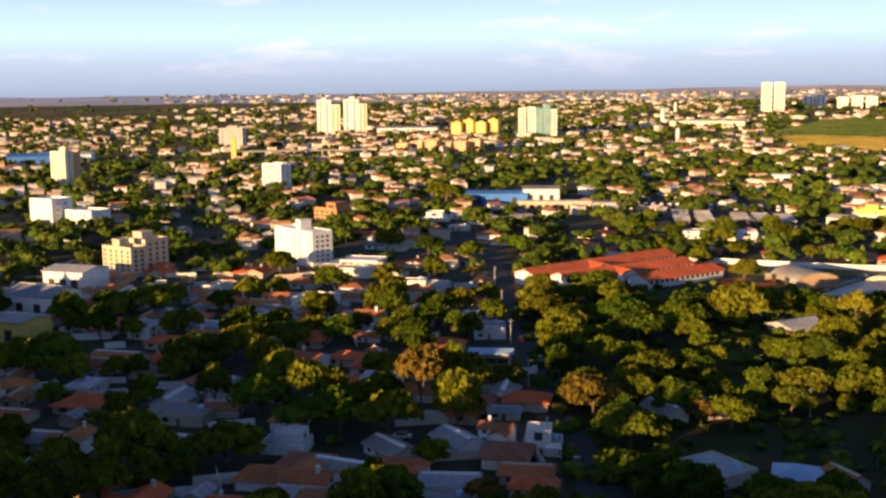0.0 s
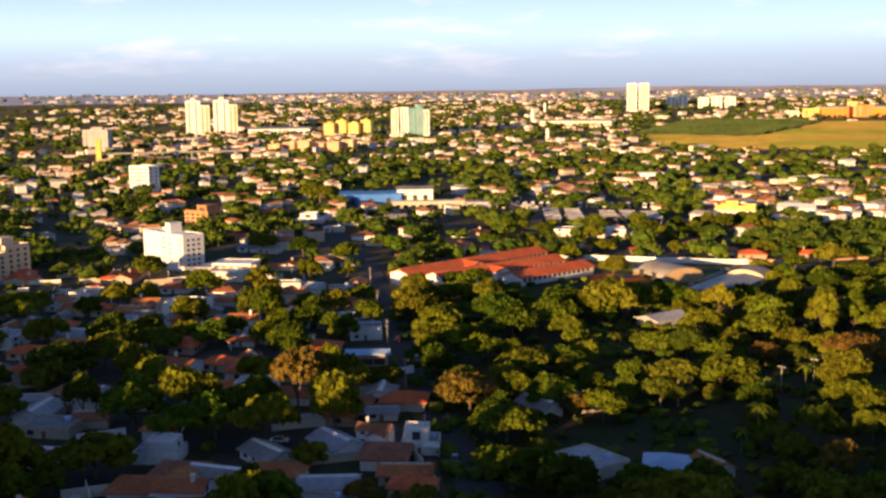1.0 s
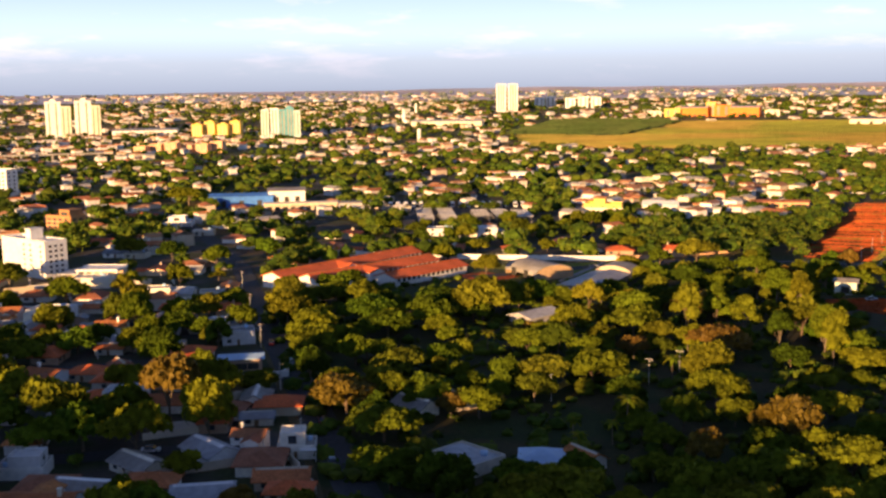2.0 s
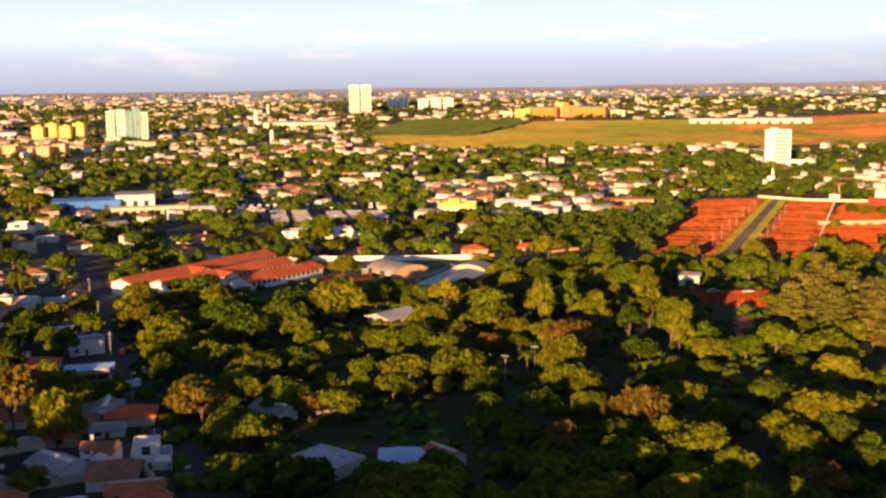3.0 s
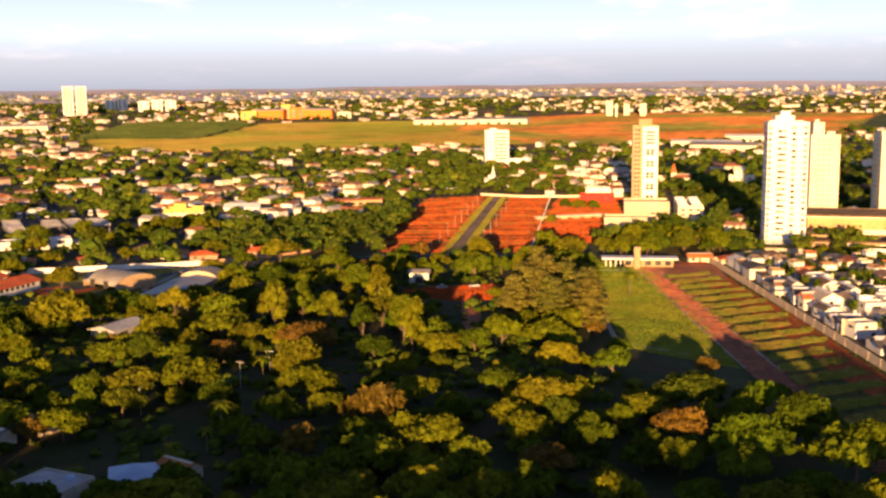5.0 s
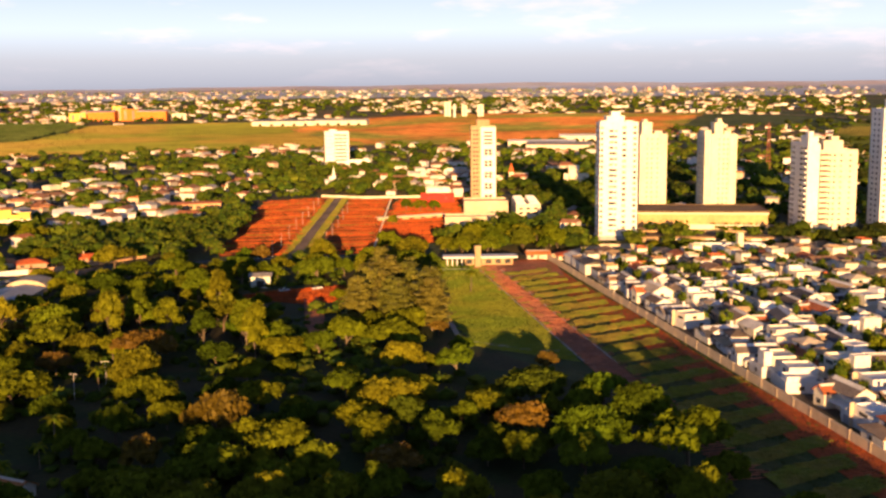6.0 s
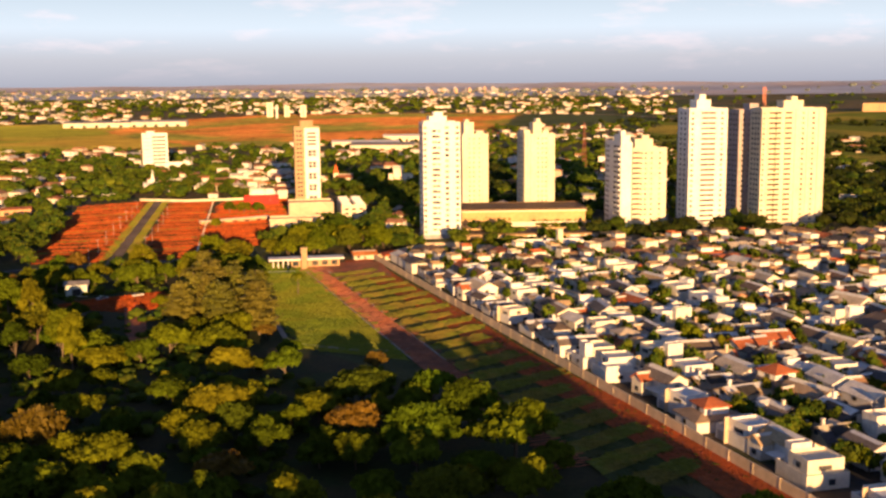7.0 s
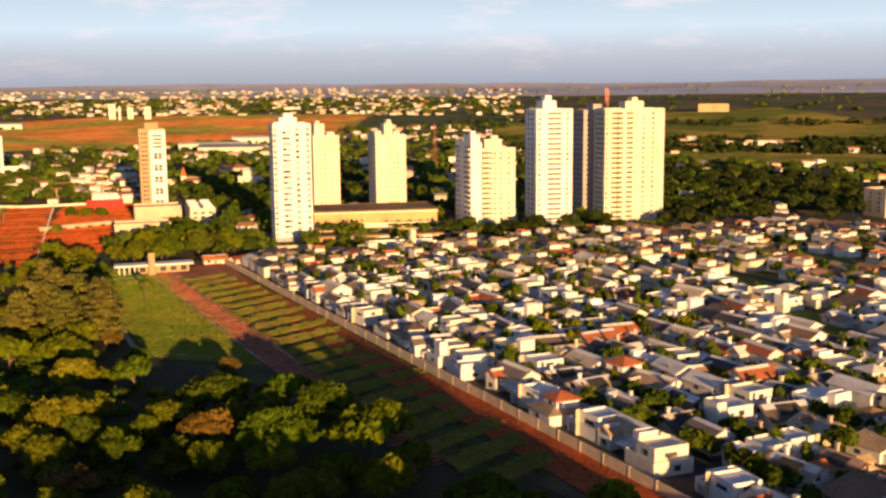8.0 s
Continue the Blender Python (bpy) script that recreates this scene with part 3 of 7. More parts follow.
for poly in STRIPS:
    rows(poly, 1.1, 0.3, 125, M_TERRACE, "strip_grass", "short grass of a terrace strip", "grass", 4.0, 0.5, 0.4)

# ---- trees ----
rng = np.random.default_rng(7)


def ball(level):
    bm = bmesh.new()
    bmesh.ops.create_icosphere(bm, subdivisions=level, radius=1)
    v = np.array([p.co for p in bm.verts])
    f = [tuple(p.index for p in q.verts) for q in bm.faces]
    bm.free()
    return v, f


BALL1, BALL2 = ball(1), ball(2)


def lump(g, centre, radii, base=BALL2, rough=0.22):
    v, f = base
    s = 1 + rough * (rng.random((len(v), 1)) - 0.5) * 2
    g.add((v * s * radii + centre).tolist(), f)


def sprays(g, centre, radii, count, size):
    """Small leafy sprays over the upper shell of a clump."""
    d = rng.normal(size=(count, 3))
    d[:, 2] = np.abs(d[:, 2]) * 1.1 - 0.45
    d /= np.linalg.norm(d, axis=1)[:, None]
    p = centre + d * radii * (0.92 + 0.28 * rng.random((count, 1)))
    n = d + 0.7 * rng.normal(size=(count, 3))
    n /= np.linalg.norm(n, axis=1)[:, None]
    a = np.cross(n, rng.normal(size=(count, 3)))
    a /= np.linalg.norm(a, axis=1)[:, None]
    b = np.cross(n, a)
    s = size * (0.6 + 0.8 * rng.random((count, 1)))
    a, b = a * s, b * s * 0.7
    quads = np.stack([p - a - b * 0.4, p + b, p + a - b * 0.3, p - b], 1).reshape(-1, 3)
    g.add(quads.tolist(), [(4 * i, 4 * i + 1, 4 * i + 2, 4 * i + 3) for i in range(count)])


def tree(kind, mat, label, R=7.0, low=5.0, high=10.0, clumps=15, leaves=110, size=0.75, flat=0.5, base=BALL2, category="tree"):
    """A tapered trunk with limbs and a crown of many leafy clumps."""
    t = thing(kind, label, category)
    crown, trunk = Geo(), Geo()
    trunk.tube([(0, 0, 0), (0.1, 0, low * 0.5), (0, 0.1, low), (0, 0, high * 0.8)], [0.055 * R, 0.04 * R, 0.034 * R, 0.012 * R])
    for i in range(clumps):
        a, q = math.tau * (i * 0.382 + 0.08 * rng.random()), R * 0.8 * math.sqrt((i + 0.4) / clumps)
        z = low + (high - low) * (1 - (q / R) ** 2) * (0.75 + 0.3 * rng.random()) - 0.5 + 1.4 * (rng.random() - 0.5)
        c = np.array([q * math.cos(a), q * math.sin(a), z])
        r = R * (0.24 + 0.15 * rng.random())
        radii = np.array([r, r * (0.8 + 0.4 * rng.random()), r * flat * (0.8 + 0.5 * rng.random())])
        lump(crown, c, radii * 0.88, base)
        sprays(crown, c, radii, leaves, size)
        if i % 3 == 0:
            trunk.tube([(0, 0, low * 0.55), tuple(c * (0.5, 0.5, 0.85)), tuple(c)], [0.03 * R, 0.018 * R, 0.008 * R], 5)
    part("trunk", trunk, M_BARK, t, smooth=True)
    part("crown", crown, mat, t)
    return t


def conifer(label, h=19.0):
    t = thing("araucaria_tree", label, "tree")
    trunk, crown = Geo(), Geo()
    trunk.tube([(0, 0, 0), (0.1, 0, h * 0.5), (0, 0, h)], [0.4, 0.28, 0.08])
    for k in range(10):
        z, r = h * (0.22 + 0.078 * k), (4.6 + 1.6 * rng.random()) * (1 - (k / 10.2) ** 3.2) + 0.9
        for i in range(6):
            a = math.tau * (i / 6 + k * 0.29 + 0.12 * rng.random())
            q = r * (0.4 + 0.4 * rng.random())
            c = np.array([q * math.cos(a), q * math.sin(a), z + 2.2 * (rng.random() - 0.5)])
            e = r * (0.3 + 0.2 * rng.random())
            lump(crown, c, np.array([e, e, 0.6 + 0.5 * rng.random()]), BALL1, 0.35)
            sprays(crown, c, np.array([e * 1.15, e * 1.15, 1.0]), 20, 0.5)
    part("trunk", trunk, M_BARK, t, smooth=True)
    part("crown", crown, M_DARKLEAF, t)
    return t


def palm(label, h=9.0):
    t = thing("palm_tree", label, "palm")
    trunk = Geo().tube([(0, 0, 0), (0.25, 0, h * 0.5), (0.15, 0.1, h)], [0.26, 0.2, 0.17])
    part("trunk", trunk, M_BARK, t, smooth=True)
    for i in range(15):
        a, lift = math.tau * i / 15 + 0.2 * rng.random(), 0.5 + 1.0 * (i % 3) / 2
        g, n = Geo(), 7
        spine = []
        for j in range(n + 1):
            s = j / n * 3.6
            spine.append((0.15 + s * math.cos(a), 0.1 + s * math.sin(a), h + lift * s * 0.55 - 0.24 * s * s))
        side = Vector((-math.sin(a), math.cos(a), 0))
        for j in range(n):
            p, q = Vector(spine[j]), Vector(spine[j + 1])
            w = 0.75 * (1 - (j / n) ** 2) + 0.1
            d = Vector((0, 0, -0.3 * w))
            g.add([p, q, q + side * w + d, p + side * w + d, q - side * w + d, p - side * w + d], [(0, 1, 2, 3), (1, 0, 5, 4)])
        part("frond", g, M_LEAF, t)
    return t


made = {}


def place(key, build, m):
    """Builds the first of a kind where it stands, and copies it for the rest."""
    if key not in made:
        made[key] = build()
        made[key].matrix_basis = m
        return made[key]
    return copy_thing(made[key], m @ Matrix.Diagonal([1 / s for s in made[key].scale] + [1]))


def builder(fn, *a, **k):
    return lambda: fn(*a, **k)


BIG = [builder(tree, "broad_tree", M_LEAF, "broad umbrella-crowned green tree with layered foliage", 7, 4.2, 9.0, 13 + 2 * (i % 2), 105, 0.72, 0.5 + 0.08 * (i % 3), BALL1) for i in range(6)]
ROUND = [builder(tree, "round_tree", M_LEAF, "dense rounded dark green tree", 5.5, 2.4, 9.5, 14, 100, 0.58, 0.8, BALL1) for i in range(3)]
RUST = [builder(tree, "rust_tree", M_RUST, "tree with rusty orange-green foliage", 7, 3.8, 9.5, 14, 105, 0.68, 0.55, BALL1) for i in range(2)]
LIGHT = [builder(tree, "street_tree", M_LEAF, "rounded green tree among houses", 6, 2.6, 9.5, 8, 26, 1.05, 0.65) for i in range(6)]
BUSH = [builder(tree, "bush", M_LEAF, "low leafy bush beside houses", 2.4, 0.4, 2.6, 6, 26, 0.45, 0.8, category="bush") for i in range(3)]
ESTATETREE = [builder(tree, "garden_tree", M_LEAF, "small green garden tree between estate houses", 3.2, 1.6, 5.2, 7, 30, 0.55, 0.8) for i in range(3)]

cells = {}


def taken(x, y, r):
    i, j = int(x // 30), int(y // 30)
    return any((x - a) ** 2 + (y - b) ** 2 < (r + q) ** 2 for di in (-1, 0, 1) for dj in (-1, 0, 1) for a, b, q in cells.get((i + di, j + dj), ()))


def take(x, y, r):
    cells.setdefault((int(x // 30), int(y // 30)), []).append((x, y, r))


def line_off(x, y, points):
    best = 1e9
    for (ax, ay), (bx, by) in zip(points, points[1:]):
        dx, dy = bx - ax, by - ay
        k = min(1, max(0, ((x - ax) * dx + (y - ay) * dy) / (dx * dx + dy * dy)))
        best = min(best, math.hypot(x - ax - k * dx, y - ay - k * dy))
    return best


ROADS = [[(33, 150), (31, 215), (27, 342), (25, 420), (24, 500), (14, 590), (4, 660), (-20, 760)], [(-150, 335), (-60, 322), (22, 330)], [(-140, 245), (-40, 242), (30, 240)],
         [(120, 440), (190, 452), (240, 455), (330, 398), (372, 352)], [(292, 402), (307, 417), (504, 624)]]


waiting = []  # trees too many to stand singly: joined further down


def set_tree(x, y, R, kinds, norm, squash=1.0, label_key=""):
    k = int(rng.integers(len(kinds)))
    s = R / norm
    if kinds is BUSH or kinds is LIGHT and (math.hypot(x, y) > STREET_REACH or not seen(x, y, 175)):
        take(x, y, R * 0.8)
        waiting.append((x, y, R, 2.6 if kinds is BUSH else 9.5 * (s ** 0.7) * squash))
        return None
    h = s ** 0.7 * squash * (0.78 + 0.44 * rng.random())
    take(x, y, R * 0.8)
    return place((label_key or id(kinds), k), kinds[k], on_ground(x, y, rng.random() * 360, (s, s, h)))


STREET_REACH = 470


def seen(x, y, near=178, far=5000):
    r, az = math.hypot(x, y), math.degrees(math.atan2(x, y))
    return near < r < far and -24.5 < az < 87


# crowns in the park wood and along its edges: x, y, radius
WOOD_WEST = [(100, 354, 11), (90, 371, 9), (112, 362, 8), (37, 258, 8.6), (58, 257, 7), (47, 305, 5.9), (57, 287, 7.7), (70, 291, 5), (77, 298, 4.5), (38, 204, 7.5), (46, 192, 6), (54, 188, 4), (91, 264, 7.4),
             (109, 301, 5.4), (121, 320, 7.1), (113, 280, 6), (148, 332, 8.5), (77, 256, 3.4), (101, 210, 4.6), (60, 359, 9.5), (40, 348, 8), (33, 368, 7.7), (36, 319, 7.9), (46, 328, 6.2), (32, 290, 5)]
WOOD_MID = [(113, 284, 6.1), (128, 288, 5.1), (152, 346, 6.5), (167, 332, 7.1), (180, 338, 6.1), (153, 282, 9), (135, 254, 6.3), (166, 265, 5.6), (190, 288, 4), (128, 205, 7.4), (106, 200, 4.5), (100, 220, 4),
            (125, 222, 4.5), (146, 230, 4.6), (172, 212, 6.4), (144, 197, 5.4), (154, 186, 5.4), (167, 189, 7.4), (112, 182, 8), (96, 168, 7.2), (127, 168, 5.1), (140, 158, 6), (214, 240, 8.6), (205, 252, 6)]
WOOD_EAST = [(208, 207, 5.6), (200, 172, 9.2), (184, 172, 6.2), (199, 138, 7.4), (180, 196, 6.5), (150, 175, 5.9), (144, 164, 4.8), (160, 150, 4.3), (168, 130, 5.4), (166, 103, 6.7), (187, 266, 6),
             (149, 219, 5.9), (135, 212, 5.6), (118, 194, 6), (176, 154, 6.5), (158, 164, 5.7), (128, 148, 5.6), (138, 136, 5), (109, 160, 5.7), (104, 150, 5.9), (128, 237, 7.5), (150, 126, 5), (216, 262, 6)]
RUSTY = {(128, 288), (153, 282), (128, 205), (106, 200), (140, 158), (167, 332), (176, 154), (180, 338), (37, 258)}
for k, (x, y, R) in enumerate(WOOD_WEST + WOOD_MID + WOOD_EAST):
    kinds = RUST if (x, y) in RUSTY else ROUND if k % 7 == 3 else BIG
    set_tree(x, y, R, kinds, 5.5 if kinds is ROUND else 7)
# trees about the suburb
for k, (x, y, R) in enumerate([(-6, 263, 7.4), (3, 247, 6.5), (-46, 426, 8.1), (-48, 224, 8.4), (-65, 217, 8.3), (-68, 200, 6), (-34, 194, 3.9), (-46, 260, 8), (-51, 332, 8), (-66, 341, 7.5), (-73, 303, 9.4), (-13, 332, 4.5), (16, 400, 6.5),
                               (-18, 405, 4.9), (-107, 387, 9.8), (-123, 392, 7.8), (-112, 298, 9), (7, 199, 3.6), (-73, 471, 7.6), (-4, 452, 5.5), (13, 501, 6.7), (3, 794, 14), (38, 520, 7), (-7, 522, 7), (-27, 544, 7.3), (-132, 368, 6.3)]):
    set_tree(x, y, R, RUST if k in (0, 17) else (ROUND if k % 3 == 1 else BIG), 5.5 if k % 3 == 1 and k not in (0, 17) else 7, 1.4 if k < 2 else 1.0)
for x, y in [(-33, 263), (-25, 246), (-20, 255), (-33, 242), (-13, 238), (-63, 316)]:
    set_tree(x, y, 6.5 + 1.5 * rng.random(), BIG, 7, 1.1)
SCHOOL_TREES = [(127, 371, 7), (107, 384, 6.5), (142, 360, 6), (117, 366, 6), (96, 352, 6), (214, 486, 6), (125, 437, 6), (118, 486, 5), (108, 520, 5.5), (88, 536, 6), (140, 505, 6), (172, 492, 5), (186, 500, 5.5)]
TALL = [builder(tree, "tall_tree", M_LEAF, "tall slender tree with loose golden foliage", 4.2, 4, 15, 13, 70, 0.62, 1.0) for i in range(2)]
for x, y, R in [(204, 336, 5), (207, 326, 4), (177, 289, 4.2), (172, 302, 4.5), (157, 312, 4.5), (173, 322, 4.2), (178, 262, 4), (183, 274, 4.4), (187, 282, 4)]:
    set_tree(x, y, R, TALL, 4.2)
for x, y, R in SCHOOL_TREES:
    set_tree(x, y, R, BIG, 7)
for k in range(26):
    x, y = 104 + 160 * rng.random(), 545 + 62 * rng.random()
    if not any(math.hypot(x - a, y - b) < 9 for a, b in ((139, 580), (153, 570), (164, 564), (144, 598), (169, 547))):
        set_tree(x, y, 3.6 + 2.4 * rng.random(), ROUND if k % 3 else BIG, 5.5 if k % 3 else 7)
# the tall grove beside the lawn
for x, y in [(230, 276), (246, 288), (258, 300), (270, 310), (268, 294), (259, 276), (249, 260), (240, 270), (262, 286), (252, 298), (276, 300), (236, 262), (244, 278), (264, 304), (254, 268), (256, 290), (266, 278), (242, 252)]:
    s = 0.75 + 0.3 * rng.random()
    take(x, y, 4)
    place(("araucaria", int(rng.integers(2))), builder(conifer, "tall dark araucaria with layered branches"), on_ground(x, y, rng.random() * 360, (s, s, s)))
for x, y, s in [(99, 226, 0.9), (84, 222, 0.6), (81, 211, 0.65), (92, 218, 0.6), (128, 262, 0.8), (-18, 440, 0.8), (88, 306, 0.8), (405, 345, 1.0), (300, 290, 0.9)]:
    take(x, y, 2.5)
    place("palm", builder(palm, "palm with arching fronds and bare trunk"), on_ground(x, y, rng.random() * 360, (s, s, s)))


# ---- buildings ----
def box_mesh(name, w, d, h, mat):
    return Geo().box(-w / 2, w / 2, -d / 2, d / 2, 0, h).mesh(name, mat)


WIN = box_mesh("window", 1.7, 0.14, 1.3, M_GLASS)
WINTALL = box_mesh("window", 2.6, 0.14, 2.1, M_GLASS)
DOOR = box_mesh("door", 1.1, 0.16, 2.1, M_DOOR)
TANK = Geo().tube([(0, 0, 0), (0, 0, 1.1), (0, 0, 1.25)], [0.75, 0.85, 0.4], 10).mesh("water_tank", M_LIGHTBLUE, True)


def house(kind, wall, roof, label, w=11.0, d=9.0, two=False, group=""):
    """A dwelling with its walls, roof, windows and door; the front faces -y."""
    t = thing("estate_house" if group else "suburban_house", label, "house", group=group or "suburban houses")
    h = 4.8 if two else 2.7
    body, top = Geo(), Geo()
    if kind == "modern":
        body.tray(-w / 2, w / 2, -d / 2, d / 2, 0, 3.1, 0.5)
        a, b = -w / 2 + 0.8, w * 0.22
        top.tray(a, b, -d / 2 + 1.6, d / 2 - 0.4, 3.17, 6.0, 0.6)
        part("upper_storey", top, wall, t)
        part("canopy", Geo().box(w * 0.1, w / 2 + 0.4, -d / 2 - 2.4, -d / 2, 2.7, 2.95).box(w / 2, w / 2 + 0.3, -d / 2 - 2.4, -d / 2 - 2.1, 0, 2.7), wall, t)
        part("water_tank", TANK, None, t, at=pose(w * 0.33, d * 0.2, 3.12))
        part("roof_deck", Geo().box(-w / 2 + 0.24, w / 2 - 0.24, -d / 2 + 0.24, d / 2 - 0.24, 3.1, 3.16), roof, t)
        part("window", WINTALL, None, t, at=pose((a + b) / 2, -d / 2 + 1.58, 3.7))
        part("window", WINTALL, None, t, at=pose(-w * 0.25, -d / 2, 0.5))
        part("window", WIN, None, t, at=pose(a, 0.6, 4.2, 0, 0, 90))
        h = 3.1
    elif kind == "flat":
        body.tray(-w / 2, w / 2, -d / 2, d / 2, 0, h, 0.6)
        part("roof_sheet", Geo().gable(-w / 2 + 0.7, w / 2 - 0.7, -d / 2 + 0.7, d / 2 - 0.7, h + 0.1, 0.35, 0.3, 0.1), roof, t)
        part("water_tank", TANK, None, t, at=pose(w * 0.25, d * 0.15, h + 0.4))
    elif kind == "hip":
        body.box(-w / 2, w / 2, -d / 2, d / 2, 0, h)
        top.hip(-w / 2, w / 2, -d / 2, d / 2, h, d * 0.23, 0.8)
        part("roof", top, roof, t)
    elif kind == "gable":
        body.gable_wall(-w / 2, w / 2, -d / 2, d / 2, 0, h, d * 0.23)
        top.gable(-w / 2, w / 2, -d / 2, d / 2, h, d * 0.23, 0.7)
        part("roof", top, roof, t)
    else:
        body.gable_wall(-w / 2, w / 2, -d / 2, d / 2, 0, h, d * 0.2)
        top.gable(-w / 2, w / 2, -d / 2, d / 2, h, d * 0.2)
        part("roof", top, roof, t)
        wing = Geo().gable_wall(-2.6, 3.2, -2.7, 2.7, 0, h - 0.3, 1.3)
        wing_ob = part("wing", wing, wall, t, at=pose(w * 0.2, -d / 2 - 2.2, 0, 0, 0, 90))
        part("wing_roof", Geo().gable(-2.6, 3.2, -2.7, 2.7, h - 0.3, 1.3), roof, wing_ob)
        part("chimney", Geo().box(-0.4, 0.4, -0.4, 0.4, h, h + 2.9).box(-0.5, 0.5, -0.5, 0.5, h + 2.9, h + 3.1), wall, t, at=pose(-w * 0.25, 0.8, 0))
    part("wall", body, wall, t)
    zs = (1.0, 3.7) if two and kind != "modern" else (1.0,)
    for z in zs:
        part("window", WIN, None, t, at=pose(-w * 0.3, -d / 2, z))
        if kind != "modern":
            part("window", WIN, None, t, at=pose(-w / 2, 0.3, z, 0, 0, 90))
    if not group:
        part("door", DOOR, None, t, at=pose(-w * 0.02, -d / 2, 0))
    return t


PLAIN = {
    "red_hip": builder(house, "hip", M_WARM, M_TILERED, "single-storey house with bright red hipped tile roof", 12, 9),
    "tile_hip": builder(house, "hip", M_PALE, M_TILE, "house with clay-tiled hipped roof", 11, 9),
    "tile_gable": builder(house, "gable", M_WARM, M_TILE, "house with clay-tiled gable roof", 12, 8),
    "tile_cross": builder(house, "cross", M_PALE, M_TILE, "gabled house with tiled roof and side wing", 11, 8, True),
    "grey_gable": builder(house, "gable", M_PALE, M_METAL, "plain house with grey metal gable roof", 13, 9),
    "flat_white": builder(house, "flat", M_PALE, M_METAL, "pale flat-roofed house with parapet and water tank", 13, 10, True),
    "flat_low": builder(house, "flat", M_WARM, M_METAL, "low flat-roofed house with parapet", 12, 9),
    "modern": builder(house, "modern", M_PALE, M_CONCRETE, "modern white house of stacked boxes", 12, 10),
    "shack": builder(house, "gable", M_WARM, M_METAL, "small low shed-like house with grey roof", 8, 6),
    "red_gable": builder(house, "cross", M_WARM, M_TILERED, "low house with red tiled gables", 11, 9),
}
WINDARK = box_mesh("window", 1.5, 0.14, 1.2, M_DARK)
WINSTRIP = box_mesh("window", 3.4, 0.14, 1.0, M_GLASS)
GARAGE = box_mesh("garage_door", 3.2, 0.14, 2.3, M_GREY)


def tilted(x0, x1, y0, y1, half, z, rise, lift=0.32):
    """A thin slab on the slope of a gable roof whose ridge runs along x."""
    at = lambda x, y, e: (x, y, z + rise * (1 - abs(y) / half) + lift + e)
    v = [at(x, y, e) for e in (0, 0.1) for x, y in ((x0, y0), (x1, y0), (x1, y1), (x0, y1))]
    return Geo().add(v, [(3, 2, 1, 0), (4, 5, 6, 7), (0, 1, 5, 4), (1, 2, 6, 5), (2, 3, 7, 6), (3, 0, 4, 7)])


